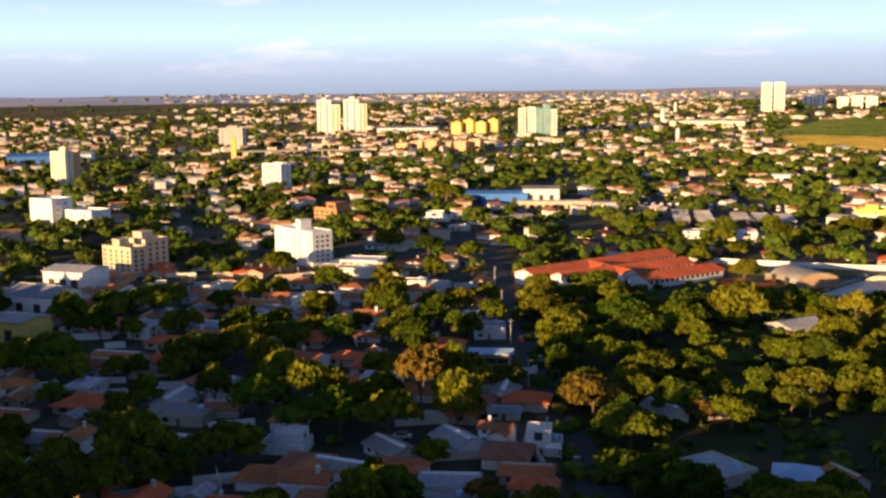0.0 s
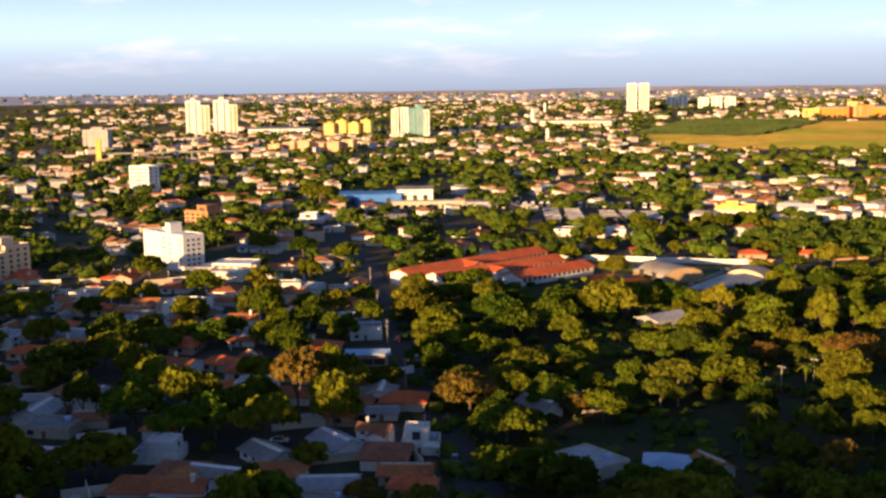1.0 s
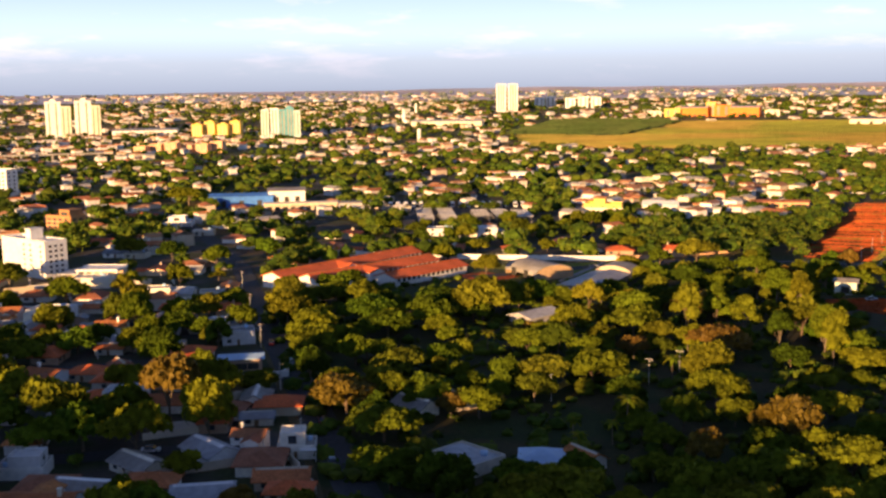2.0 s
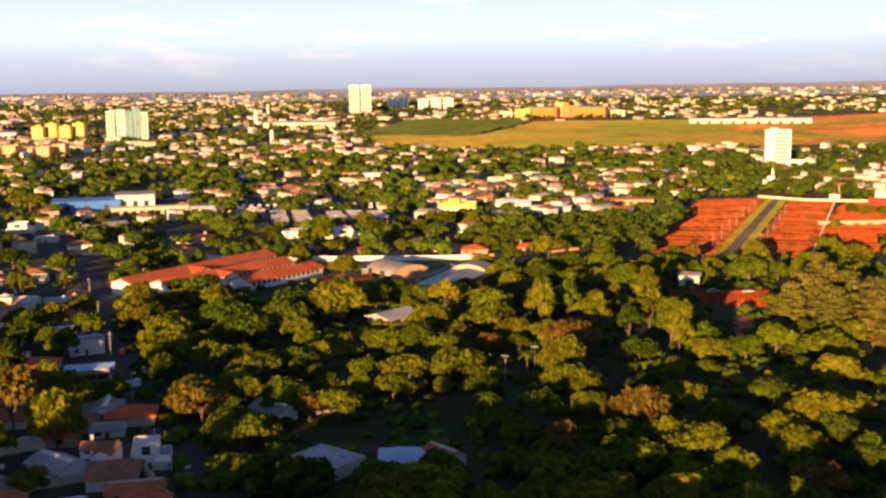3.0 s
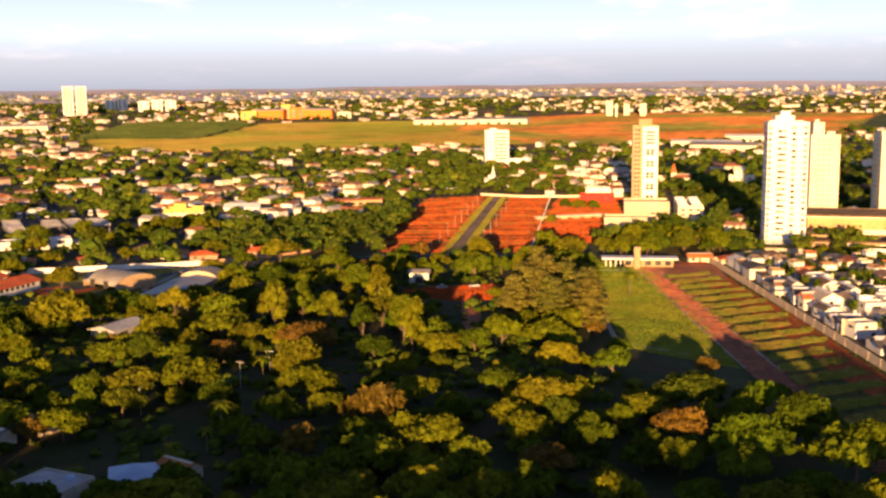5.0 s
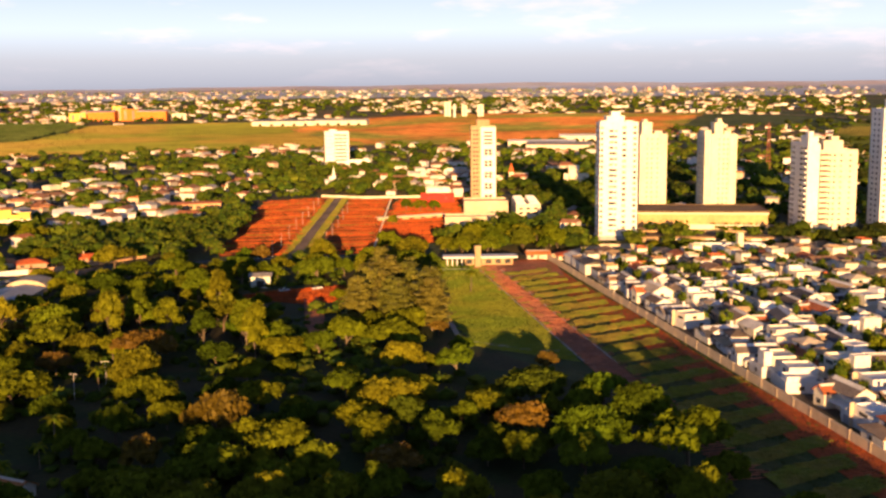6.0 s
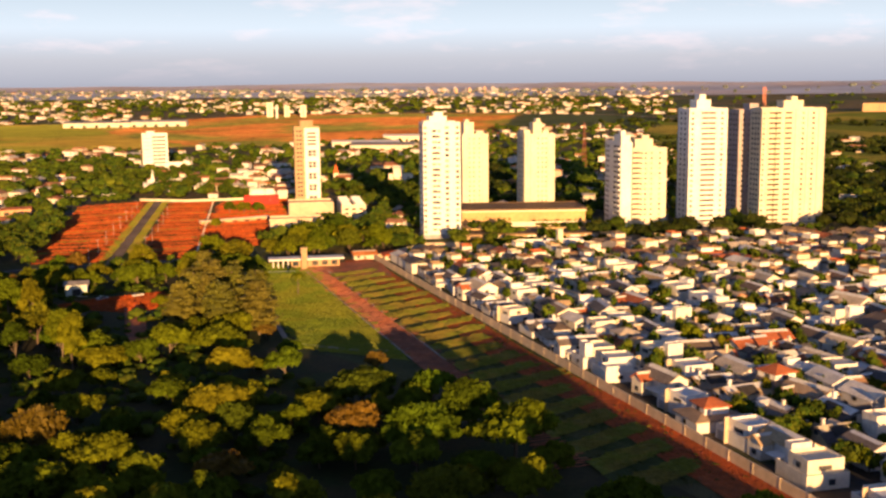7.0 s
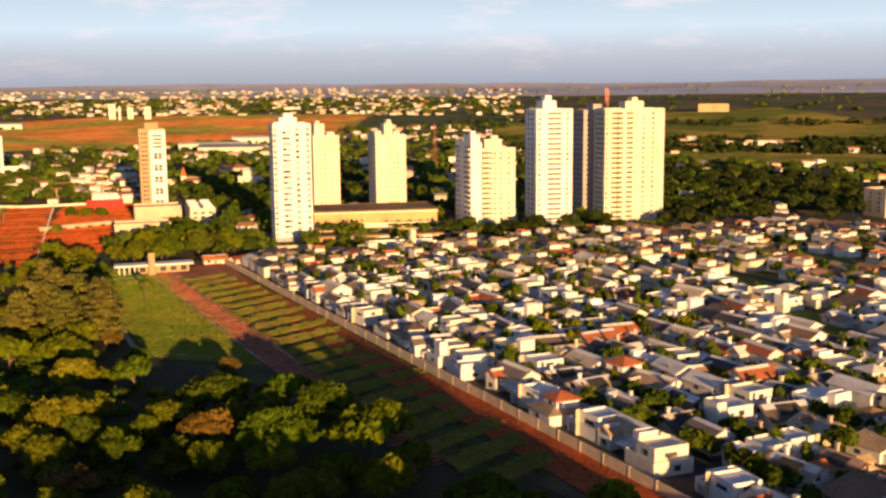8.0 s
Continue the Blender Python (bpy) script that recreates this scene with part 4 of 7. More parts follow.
def villa(style, wall, roof, label, w=12.0, d=11.0):
    """An estate house of several volumes; the front faces -y."""
    t = thing("estate_house", label, "house", group="estate houses")
    a, b = w / 2, d / 2
    if style == "gables":
        part("wall", Geo().gable_wall(-a, a, -b + 3.5, b, 0, 5.2, 2.3), wall, t)
        part("roof", Geo().gable(-a, a, -b + 3.5, b, 5.2, 2.3, 0.6), roof, t)
        wing = part("wing", Geo().gable_wall(-3.6, 4.2, -2.6, 2.6, 0, 4.3, 1.9), wall, t, at=pose(-a + 3.0, -b + 3.6, 0, 0, 0, 90))
        part("wing_roof", Geo().gable(-3.6, 4.2, -2.6, 2.6, 4.3, 1.9, 0.5), roof, wing)
        part("porch_roof", Geo().box(0.4, a + 0.3, -b, -b + 3.5, 2.7, 2.95).box(a - 0.3, a, -b + 0.1, -b + 0.4, 0, 2.7), wall, t)
        part("garage_door", GARAGE, None, t, at=pose(a - 2.6, -b + 3.48, 0.05))
        spots = [(-a + 3.0, -b - 0.02, 1.0, 0), (a, 1.4, 3.2, 90), (-a, 2.0, 3.2, 90), (0.5, b, 3.2, 0), (3.8, b, 1.0, 0)]
    elif style == "longgable":
        part("wall", Geo().gable_wall(-a, a, -b, b, 0, 3.1, 2.7), wall, t)
        part("roof", Geo().gable(-a, a, -b, b, 3.1, 2.7, 0.8), roof, t)
        part("solar_panel", tilted(-a * 0.5, a * 0.45, -b * 0.8, -b * 0.2, b, 3.1, 2.7), M_DARK, t, "dark solar panels")
        dormer = part("dormer", Geo().gable_wall(-2.0, 2.6, -1.7, 1.7, 2.6, 4.6, 1.1), wall, t, at=pose(a * 0.4, b * 0.45, 0, 0, 0, 90))
        part("dormer_roof", Geo().gable(-2.0, 2.6, -1.7, 1.7, 4.6, 1.1, 0.35), roof, dormer)
        part("chimney", Geo().box(-0.4, 0.4, -0.4, 0.4, 3, 7.2).box(-0.55, 0.55, -0.55, 0.55, 7.2, 7.4), wall, t, at=pose(-a * 0.6, 0.8, 0))
        spots = [(-a, 0.6, 3.4, 90), (a, -1.2, 3.4, 90), (-2.5, -b, 0.9, 0), (2.5, b, 0.9, 0)]
    elif style == "cube":
        part("wall", Geo().tray(-a, a, -b, b, 0, 3.0, 0.5), wall, t)
        part("upper_storey", Geo().tray(-a + 0.7, a * 0.35, -b + 1.0, b - 0.6, 3.07, 5.9, 0.6), wall, t)
        part("stair_tower", Geo().tray(a * 0.35 + 0.05, a * 0.35 + 2.7, -1.2, b - 1.4, 3.07, 7.4, 0.4), wall, t)
        part("canopy", Geo().box(a * 0.2, a + 0.5, -b - 2.2, -b, 2.6, 2.9).box(a + 0.1, a + 0.5, -b - 2.2, -b - 1.8, 0, 2.6), wall, t)
        part("roof_deck", Geo().box(-a + 0.24, a - 0.24, -b + 0.24, b - 0.24, 3.0, 3.06), roof, t)
        part("window", WINSTRIP, None, t, at=pose(-a * 0.4, -b + 0.98, 4.1))
        part("window", WINSTRIP, None, t, at=pose(-a + 0.7, 0.4, 4.1, 0, 0, 90))
        spots = [(-a, -1.0, 1.0, 90), (a, 0.6, 1.0, 90), (-a * 0.3, b - 0.6, 4.0, 0)]
    elif style == "step":
        part("wall", Geo().tray(-a, a, -b, b, 0, 2.9, 0.7), wall, t)
        part("upper_storey", Geo().tray(-a * 0.2, a - 0.3, -b + 0.4, b - 2.4, 2.97, 5.8, 0.5), wall, t)
        part("side_hall", Geo().tray(-a + 0.3, -a * 0.2 - 0.05, -b + 2.6, b - 0.3, 2.97, 4.6, 0.4), wall, t)
        part("fin_wall", Geo().box(-a * 0.2 - 0.3, -a * 0.2, -b - 1.0, -b + 0.3, 0, 6.6), M_BEIGE, t, "beige upright wall slab")
        part("roof_deck", Geo().box(-a + 0.24, a - 0.24, -b + 0.24, b - 0.24, 2.9, 2.96), roof, t)
        part("water_tank", TANK, None, t, at=pose(a * 0.3, b - 1.3, 2.96))
        part("window", WINSTRIP, None, t, at=pose(a * 0.4, -b + 0.38, 3.8))
        part("garage_door", GARAGE, None, t, at=pose(-a * 0.6, -b, 0.05))
        spots = [(a - 0.3, -1.0, 4.0, 90), (-a, 1.2, 1.0, 90), (a, 1.6, 1.0, 90), (a * 0.4, b - 2.4, 4.0, 0)]
    elif style == "hiptower":
        part("wall", Geo().box(-a, a, -b, b, 0, 3.0), wall, t)
        part("roof", Geo().hip(-a, a, -b, b, 3.0, d * 0.2, 0.7), roof, t)
        upper = part("upper_storey", Geo().box(-a * 0.45, a * 0.55, -b * 0.5, b * 0.7, 3.0, 5.9), wall, t)
        part("upper_roof", Geo().hip(-a * 0.45, a * 0.55, -b * 0.5, b * 0.7, 5.9, 1.6, 0.6), roof, upper)
        part("garage_door", GARAGE, None, t, at=pose(a - 2.4, -b, 0.05))
        spots = [(0.6, -b * 0.5, 4.3, 0), (-a * 0.45, 0.6, 4.3, 90), (a * 0.55, 0.6, 4.3, 90), (-3.0, -b, 0.9, 0), (-a, 0.6, 0.9, 90), (a, -0.8, 0.9, 90)]
    else:  # a shed roof over a white hall, higher at the front
        v = [(-a, -b, 0), (a, -b, 0), (a, b, 0), (-a, b, 0), (-a, -b, 6.0), (a, -b, 6.0), (a, b, 3.6), (-a, b, 3.6)]
        part("wall", Geo().add(v, [(3, 2, 1, 0), (0, 1, 5, 4), (1, 2, 6, 5), (2, 3, 7, 6), (3, 0, 4, 7), (4, 5, 6, 7)]), wall, t)
        v = [(sx * (a + 0.5), y, z + e) for e in (0.02, 0.24) for sx, y, z in ((-1, -b - 0.6, 6.13), (1, -b - 0.6, 6.13), (1, b + 0.6, 3.47), (-1, b + 0.6, 3.47))]
        part("roof", Geo().add(v, [(3, 2, 1, 0), (4, 5, 6, 7), (0, 1, 5, 4), (1, 2, 6, 5), (2, 3, 7, 6), (3, 0, 4, 7)]), roof, t)
        part("annex", Geo().tray(-a - 2.6, -a, -b + 2, b - 1, 0, 2.8, 0.4), wall, t)
        part("window", WINSTRIP, None, t, at=pose(-a * 0.3, -b, 3.6))
        part("garage_door", GARAGE, None, t, at=pose(a - 2.4, -b, 0.05))
        spots = [(a, -0.5, 2.8, 90), (-a, 0.5, 3.2, 90), (1.5, b, 1.0, 0)]
    for k, (x, y, z, turn) in enumerate(spots):
        part("window", WINDARK if k % 2 else WIN, None, t, at=pose(x, y, z, 0, 0, turn))
    return t


ESTATE = {
    "e_gables": builder(villa, "gables", M_PALE, M_ESTATEROOF, "white two-storey house with crossing tiled gables", 12, 11.5),
    "e_gables2": builder(villa, "gables", M_PALE, M_ESTATEROOF, "broad white house with tiled gable wing and porch", 13.5, 10.5),
    "e_long": builder(villa, "longgable", M_PALE, M_ESTATEROOF, "white gabled house with dark solar panels on its roof", 12.5, 11),
    "e_long2": builder(villa, "longgable", M_WARM, M_ESTATEROOF, "low house with broad tiled gable roof and dormer", 11, 10),
    "e_cube": builder(villa, "cube", M_PALE, M_CONCRETE, "white modern house with flat roof terraces", 12, 11),
    "e_step": builder(villa, "step", M_PALE, M_CONCRETE, "white modern house of stacked boxes with parapets", 12.5, 10.5),
    "e_hip": builder(villa, "hiptower", M_PALE, M_ESTATEROOF, "pale house with broad hipped roof in two tiers", 12.5, 11.5),
    "e_shed": builder(villa, "shed", M_PALE, M_ESTATEROOF, "white house with one long sloping roof and flat annex", 10.5, 10),
}


PLAIN_MIX = dict(PLAIN)
PLAIN["pyramid"] = builder(house, "hip", M_WARM, M_LIGHTBLUE, "low house with pale blue pyramid roof", 10, 10)


def put_house(kinds, key, x, y, az, s=1.0):
    take(x, y, 6.0 * s)
    return place(key, kinds[key], on_ground(x, y, az, (s, s * (0.9 + 0.2 * rng.random()), (0.92 * s if kinds is ESTATE else 0.85) * (0.9 + 0.25 * rng.random()))))


# houses of the suburb west of the wood: x, y, kind, heading
for x, y, key, az, s in [(-49, 388, "modern", 20, 1.2), (-67, 394, "tile_gable", 15, 1.0), (-4, 400, "red_hip", 8, 1.0), (9, 427, "flat_low", 5, 0.8), (-12, 430, "flat_white", 5, 0.8), (-39, 467, "flat_white", 12, 1.2),
                          (-97, 486, "flat_low", 20, 1.2), (-90, 442, "red_hip", 10, 1.1), (-100, 380, "grey_gable", 60, 0.9), (-118, 364, "tile_hip", 15, 1.1), (-99, 317, "tile_gable", 15, 1.2), (0, 326, "red_hip", 12, 1.0),
                          (8, 290, "tile_gable", 0, 1.2), (-40, 308, "tile_cross", 30, 0.9), (-29, 312, "red_hip", 20, 0.8), (-20, 316, "tile_gable", 70, 0.7), (-32, 287, "grey_gable", 20, 0.9)]:
    put_house(PLAIN, key, x, y, az, s)
for x, y, key, az, s in [(-17, 281, "flat_white", 15, 0.8), (-29, 271, "grey_gable", 15, 0.8), (-65, 287, "tile_hip", 20, 1.1), (-92, 268, "red_hip", 10, 1.2), (-82, 281, "tile_gable", 80, 0.8), (-118, 284, "tile_hip", 0, 0.9),
                          (-109, 258, "tile_gable", 12, 1.0), (-94, 238, "grey_gable", 15, 1.0), (-64, 257, "flat_low", 15, 1.0), (-12, 229, "grey_gable", 55, 0.9), (-22, 217, "grey_gable", 25, 0.9), (3, 233, "grey_gable", 60, 0.9),
                          (12, 237, "tile_cross", 20, 0.7), (22, 231, "modern", 10, 0.7), (17, 213, "tile_gable", 10, 0.9), (-30, 220, "tile_hip", 15, 0.9), (15, 345, "flat_white", 0, 0.8), (-63, 236, "grey_gable", 15, 1.0), (1, 208, "grey_gable", 5, 0.9)]:
    put_house(PLAIN, key, x, y, az, s)
for x, y, key, az, s in [(54, 254, "grey_gable", 60, 0.8), (66, 257, "tile_gable", 70, 0.75), (57, 214, "flat_low", 60, 1.1), (72, 209, "pyramid", 20, 0.9), (81, 207, "tile_gable", 70, 0.7),
                          (-33, 552, "grey_gable", 20, 1.0), (-24, 545, "flat_low", 20, 0.9), (-16, 562, "tile_cross", 10, 1.1), (-14, 655, "grey_gable", 15, 1.4), (-3, 672, "modern", 10, 1.3), (-27, 715, "red_hip", 20, 1.3), (-36, 728, "tile_gable", 20, 1.3),
                          (-37, 850, "tile_cross", 10, 1.5), (10, 622, "flat_low", 10, 1.0), (1, 488, "grey_gable", 15, 0.9), (-5, 430, "grey_gable", 15, 1.1), (-14, 436, "grey_gable", 60, 0.9), (8, 412, "flat_low", 8, 1.0), (-54, 668, "red_hip", 40, 1.0),
                          (-34, 690, "grey_gable", 20, 1.2), (-20, 610, "tile_hip", 15, 1.0), (-44, 600, "red_gable", 15, 1.0), (-8, 600, "grey_gable", 12, 0.9), (-30, 640, "tile_gable", 30, 1.1), (-48, 398, "flat_white", 20, 1.1),
                          (139, 580, "flat_white", 12, 1.1), (153, 570, "tile_hip", 12, 1.0), (164, 564, "modern", 12, 1.3), (160, 504, "red_hip", 10, 1.1), (206, 483, "red_hip", 20, 1.1), (232, 478, "red_gable", 20, 0.8), (276, 712, "flat_low", 25, 1.4),
                          (232, 1100, "tile_hip", 25, 1.4), (173, 972, "tile_hip", 15, 1.4)]:
    put_house(PLAIN, key, x, y, az, s)


def block(name, label, category, x, y, az, w, d, h, wall, floors, front=(), side=(), right=(), crown=(), win=(1.5, 1.3), glass=None, base=None, bands=None, balcony=(), side_balcony=(), blinds=0.0, dz=0.0):
    """A storeyed block. front, side, right: window columns across the -y, -x and +x faces; balcony: wide balcony columns on the front;
    crown: boxes x0, x1, y0, y1, height above the roof; bands: a material for thin floor lines; side_balcony: balcony columns on the -x face;
    blinds: the share of front windows whose pale blinds are down."""
    t = thing(name, label, category, on_ground(x, y, az, dz=dz))
    part("wall", Geo().tray(-w / 2, w / 2, -d / 2, d / 2, 0, h, 1.1, 0.3), wall, t)
    step = (h - 2.5) / floors
    pane = box_mesh("window", win[0], 0.16, min(win[1], step * 0.6), glass or M_GLASS)
    shut = box_mesh("window", win[0], 0.1, min(win[1], step * 0.6), M_CURTAIN)
    wide = box_mesh("balcony_opening", 4.2, 0.16, step * 0.62, M_DARK)
    rail = Geo().box(-2.3, 2.3, -1.0, 0, 0, 0.15).box(-2.3, 2.3, -1.0, -0.86, 0.15, 1.0).box(-2.3, -2.16, -0.86, 0, 0.15, 1.0).box(2.16, 2.3, -0.86, 0, 0.15, 1.0).mesh("balcony", wall)
    strips = math.hypot(x, y) > 1300
    if strips:
        for c in front:
            part("window_strip", Geo().box(c * w / 2 - win[0] * 0.5, c * w / 2 + win[0] * 0.5, -d / 2 - 0.1, -d / 2 + 0.06, 3, h - 2), M_CURTAIN, t)
        for c in right:
            part("window_strip", Geo().box(w / 2 - 0.06, w / 2 + 0.1, c * d / 2 - 1, c * d / 2 + 1, 3, h - 2), M_CURTAIN, t)
    for i in range(floors):
        z = 2.2 + i * step + step * 0.25
        for c in () if strips else front:
            part("window", shut if random.random() < blinds else pane, None, t, at=pose(c * w / 2, -d / 2, z))
        for c in side_balcony:
            part("balcony_opening", wide, None, t, at=pose(-w / 2, c * d / 2, z - 0.4, 0, 0, 90))
            part("balcony", rail, None, t, at=pose(-w / 2, c * d / 2, z - 0.6, 0, 0, -90))
        for c in balcony:
            part("balcony_opening", wide, None, t, at=pose(c * w / 2, -d / 2, z - 0.4))
            part("balcony", rail, None, t, at=pose(c * w / 2, -d / 2, z - 0.6))
        for c in () if strips else side:
            part("window", pane, None, t, at=pose(-w / 2, c * d / 2, z, 0, 0, 90))
        for c in () if strips else right:
            part("window", pane, None, t, at=pose(w / 2, c * d / 2, z, 0, 0, 90))
        if bands:
            part("floor_band", Geo().box(-w / 2 - 0.12, w / 2 + 0.12, -d / 2 - 0.12, d / 2 + 0.12, z - 0.9, z - 0.5), bands, t)
    for x0, x1, y0, y1, hh in crown:
        part("roof_house", Geo().box(x0 * w / 2, x1 * w / 2, y0 * d / 2, y1 * d / 2, h, h + hh).box(x0 * w / 2 - 0.2, x1 * w / 2 + 0.2, y0 * d / 2 - 0.2, y1 * d / 2 + 0.2, h + hh, h + hh + 0.3), wall, t)
    if base:
        part("entrance_base", Geo().box(-w / 2 - 0.5, w / 2 + 0.5, -d / 2 - 0.5, d / 2 + 0.5, 0, 2.2), base, t)
    take(x, y, max(w, d) * 0.55)
    return t


# the towers beyond the estate
G, H = 35.3, 43.0  # headings of the estate's streets and of the towers
t = block("apartment_tower", "slim white apartment tower with two columns of windows", "tower", 462.7, 339.3, H, 20.2, 11.5, 61, M_WHITE, 20, front=(-0.92, 0.28, 0.82), side=(0.3,), blinds=0.45, win=(2.0, 1.5),
          crown=[(-0.9, -0.45, -0.7, 0.6, 1.6), (-0.62, 0.3, -0.75, 0.6, 4.0), (-0.35, 0.12, -0.5, 0.5, 6.3), (0.4, 0.75, -0.6, 0.5, 1.4)], base=M_GREY)
for i in range(19):
    loggia = part("loggia", Geo().box(-2.4, 2.4, -0.55, 0, 0, 0.85), M_WHITE, t, at=pose(-3.0, -5.75, 3.4 + i * 2.92))
    part("opening", Geo().box(-2.1, 0.1 + 0.5 * (i % 3), -0.12, 0.04, 0.9, 2.2), M_GLASS if i % 4 else M_CURTAIN, loggia)
    part("opening", Geo().box(0.9, 2.1, -0.12, 0.04, 0.9, 2.0), M_GLASS if i % 3 else M_CURTAIN, loggia)
for c in (-10.0, -6.3, 0.6, 7.0):
    part("pilaster", Geo().box(c, c + 0.5, -6.1, -5.75, 2.2, 61.6), M_WHITE, t)
for x, y, w, cols, side, crown, label in [
        (541.0, 371.9, 16.1, (-0.45, -0.12, 0.3), (), [(-0.75, 0.0, -0.5, 0.5, 7.6), (-0.6, -0.35, -0.3, 0.3, 9.2), (0.15, 0.7, -0.6, 0.6, 2.4)], "cream apartment tower behind a white tower"),
        (559.2, 337.6, 18.9, (-0.1, 0.18, 0.42), (-0.5, 0.0, 0.5), [(-0.3, 0.25, -0.5, 0.5, 7.4), (-0.05, 0.2, -0.3, 0.3, 9.6), (-0.95, -0.55, -0.7, 0.7, 3.0), (0.3, 0.7, -0.6, 0.6, 2.6)], "cream apartment tower with pinkish shaded side")]:
    t = block("apartment_tower", label, "tower", x, y, H, w, 17, 51.4, M_CREAM, 17, glass=M_CURTAIN, win=(1.0, 1.2), front=cols, side=side, crown=crown, base=M_GREY, blinds=0.3)
    for c in (-0.98, -0.78, -0.58, 0.56, 0.9):
        part("pilaster", Geo().box(c * w / 2 - 0.3, c * w / 2 + 0.3, -9.1, -8.5, 0, 52.2), M_CREAM, t)
block("apartment_tower", "white apartment block with balconies on its shaded side", "tower", 546.6, 275.6, H, 6.6, 26, 48.4, M_WHITE, 16, side=(0.55, 0.8), side_balcony=(-0.72, -0.3), crown=[(-0.7, 0.9, -0.8, 0.1, 4.6), (-0.3, 0.5, -0.5, -0.2, 7.0)], win=(1.5, 1.3), base=M_GREY)
t = block("apartment_tower", "cream apartment block joined to a white one", "tower", 551.3, 261.4, H, 19.8, 14, 45.2, M_CREAM, 15, win=(1.2, 1.1), front=(-0.5, -0.25, 0.1, 0.6), balcony=(-0.8,), blinds=0.5, crown=[(-0.8, 0.25, -0.7, 0.3, 5.6), (-0.3, 0.1, -0.4, 0.1, 7.6)], base=M_GREY)
t = block("apartment_tower", "tall white apartment tower with a column of balconies", "tower", 582.1, 240.8, H, 23.1, 15.6, 66.4, M_WHITE, 22, front=(-0.82, 0.72), side=(-0.3, 0.4), balcony=(-0.18, 0.2), crown=[(-0.5, 0.22, -0.6, 0.6, 5.4), (-0.32, 0.0, -0.4, 0.4, 8.4)], base=M_GREY, blinds=0.6)
for c in (-0.96, -0.44, 0.5, 0.95):
    part("pilaster", Geo().box(c * 11.5 - 0.35, c * 11.5 + 0.35, -8.2, -7.8, 2.2, 67), M_WHITE, t)
t = block("apartment_tower", "tall cream apartment tower with rows of balconies", "tower", 612.9, 202.4, H, 39.2, 14, 66.0, M_CREAM, 22, front=(-0.93, 0.3, 0.62), balcony=(-0.66, -0.5, -0.16), side=(-0.5, 0.0, 0.5), crown=[(-0.25, 0.36, -0.6, 0.6, 5.0), (0.02, 0.2, -0.4, 0.4, 7.2), (-0.95, -0.4, -0.5, 0.5, 1.2)], base=M_GREY, blinds=0.7)
for c in (-0.99, -0.8, 0.06, 0.45, 0.8, 0.98):
    part("pilaster", Geo().box(c * 19.5 - 0.35, c * 19.5 + 0.35, -7.5, -7.0, 2.2, 66.6), M_CREAM, t)
# the slab's shade is painted with its darker render
block("apartment_tower", "grey apartment slab beside a cream tower, shade put into its colour", "tower", 616.3, 228.8, H, 14.1, 14, 65, M_SHADEDGREY, 21, side=(-0.6, -0.1, 0.5), front=(-0.6, 0.0, 0.6), win=(1.4, 1.2), crown=[(0.1, 0.9, -0.6, 0.6, 4.2)])
crane = thing("tower_crane", "thin red lattice crane above a tower", "crane", on_ground(640, 226, 60))
for a in range(4):
    x, y = 0.7 * (1 - 2 * (a % 2)), 0.7 * (1 - 2 * (a // 2))
    part("leg", Geo().box(x - 0.16, x + 0.16, y - 0.16, y + 0.16, 0, 79), M_STEEL, crane)
for k in range(26):
    part("brace", Geo().box(-0.85, 0.85, -0.85, -0.7, 3.0 * k, 3.0 * k + 0.25).box(-0.85, -0.7, -0.7, 0.85, 3.0 * k + 1.5, 3.0 * k + 1.75), M_STEEL, crane)
t = block("office_tower", "slender tan and white tower with framed square windows", "tower", 532, 502, 43.6, 17, 14, 54, M_TAN, 18, front=(-0.75, -0.5), side=(-0.5, 0.2), crown=[(-0.5, 0.5, -0.6, 0.6, 5)], base=M_BEIGE)
part("white_bay", Geo().box(-1.8, 8.2, -7.9, -6.9, 2.4, 54.5), M_WHITE, t, "white projecting bay")
for i in range(4):
    part("window", Geo().box(0.2, 6.0, -7.98, -7.85, 50.2 - i * 2.4, 51.4 - i * 2.4), M_GLASS, t)
for i in range(5):
    z = 3.6 + i * 7.7
    part("window_frame", Geo().box(-0.5, 0.3, -8.4, -7.9, z, z + 6.2).box(5.9, 6.7, -8.4, -7.9, z, z + 6.2).box(0.3, 5.9, -8.4, -7.9, z, z + 0.8).box(0.3, 5.9, -8.4, -7.9, z + 5.4, z + 6.2), M_WHITE, t)
    for a in (1.7, 4.5):
        for b in (1.2, 3.4):
            part("window", Geo().box(a - 1.1, a + 1.1, -8.02, -7.85, z + b, z + b + 1.8), M_GLASS, t)
block("tower_podium", "low tan podium in front of a slender tower", "building", 500, 470, 43.6, 28, 22, 8.5, M_BEIGE, 2, side=(-0.5, 0.3), win=(3, 1.6))
block("low_building", "low cream flat-roofed building beside red lots", "building", 446, 431, 43.6, 30, 16, 6, M_BEIGE, 2, side=(0.0,), crown=[(-1.02, 1.02, -1.02, -0.8, 0.5)], win=(3, 1.3))
block("red_shed", "low shed with bright red wall", "building", 531, 546, 43.6, 24, 12, 5, M_RED, 1, front=(-0.5, 0.5))
block("white_office", "white mid-rise block with dark floor lines", "building", 712, 884, 36, 25, 18, 36, M_WHITE, 9, side=(-0.4, 0.4), front=(-0.05, 0.3, 0.65), win=(4.0, 1.4), crown=[(-0.6, 0.0, -0.5, 0.5, 3)], bands=M_GREY)
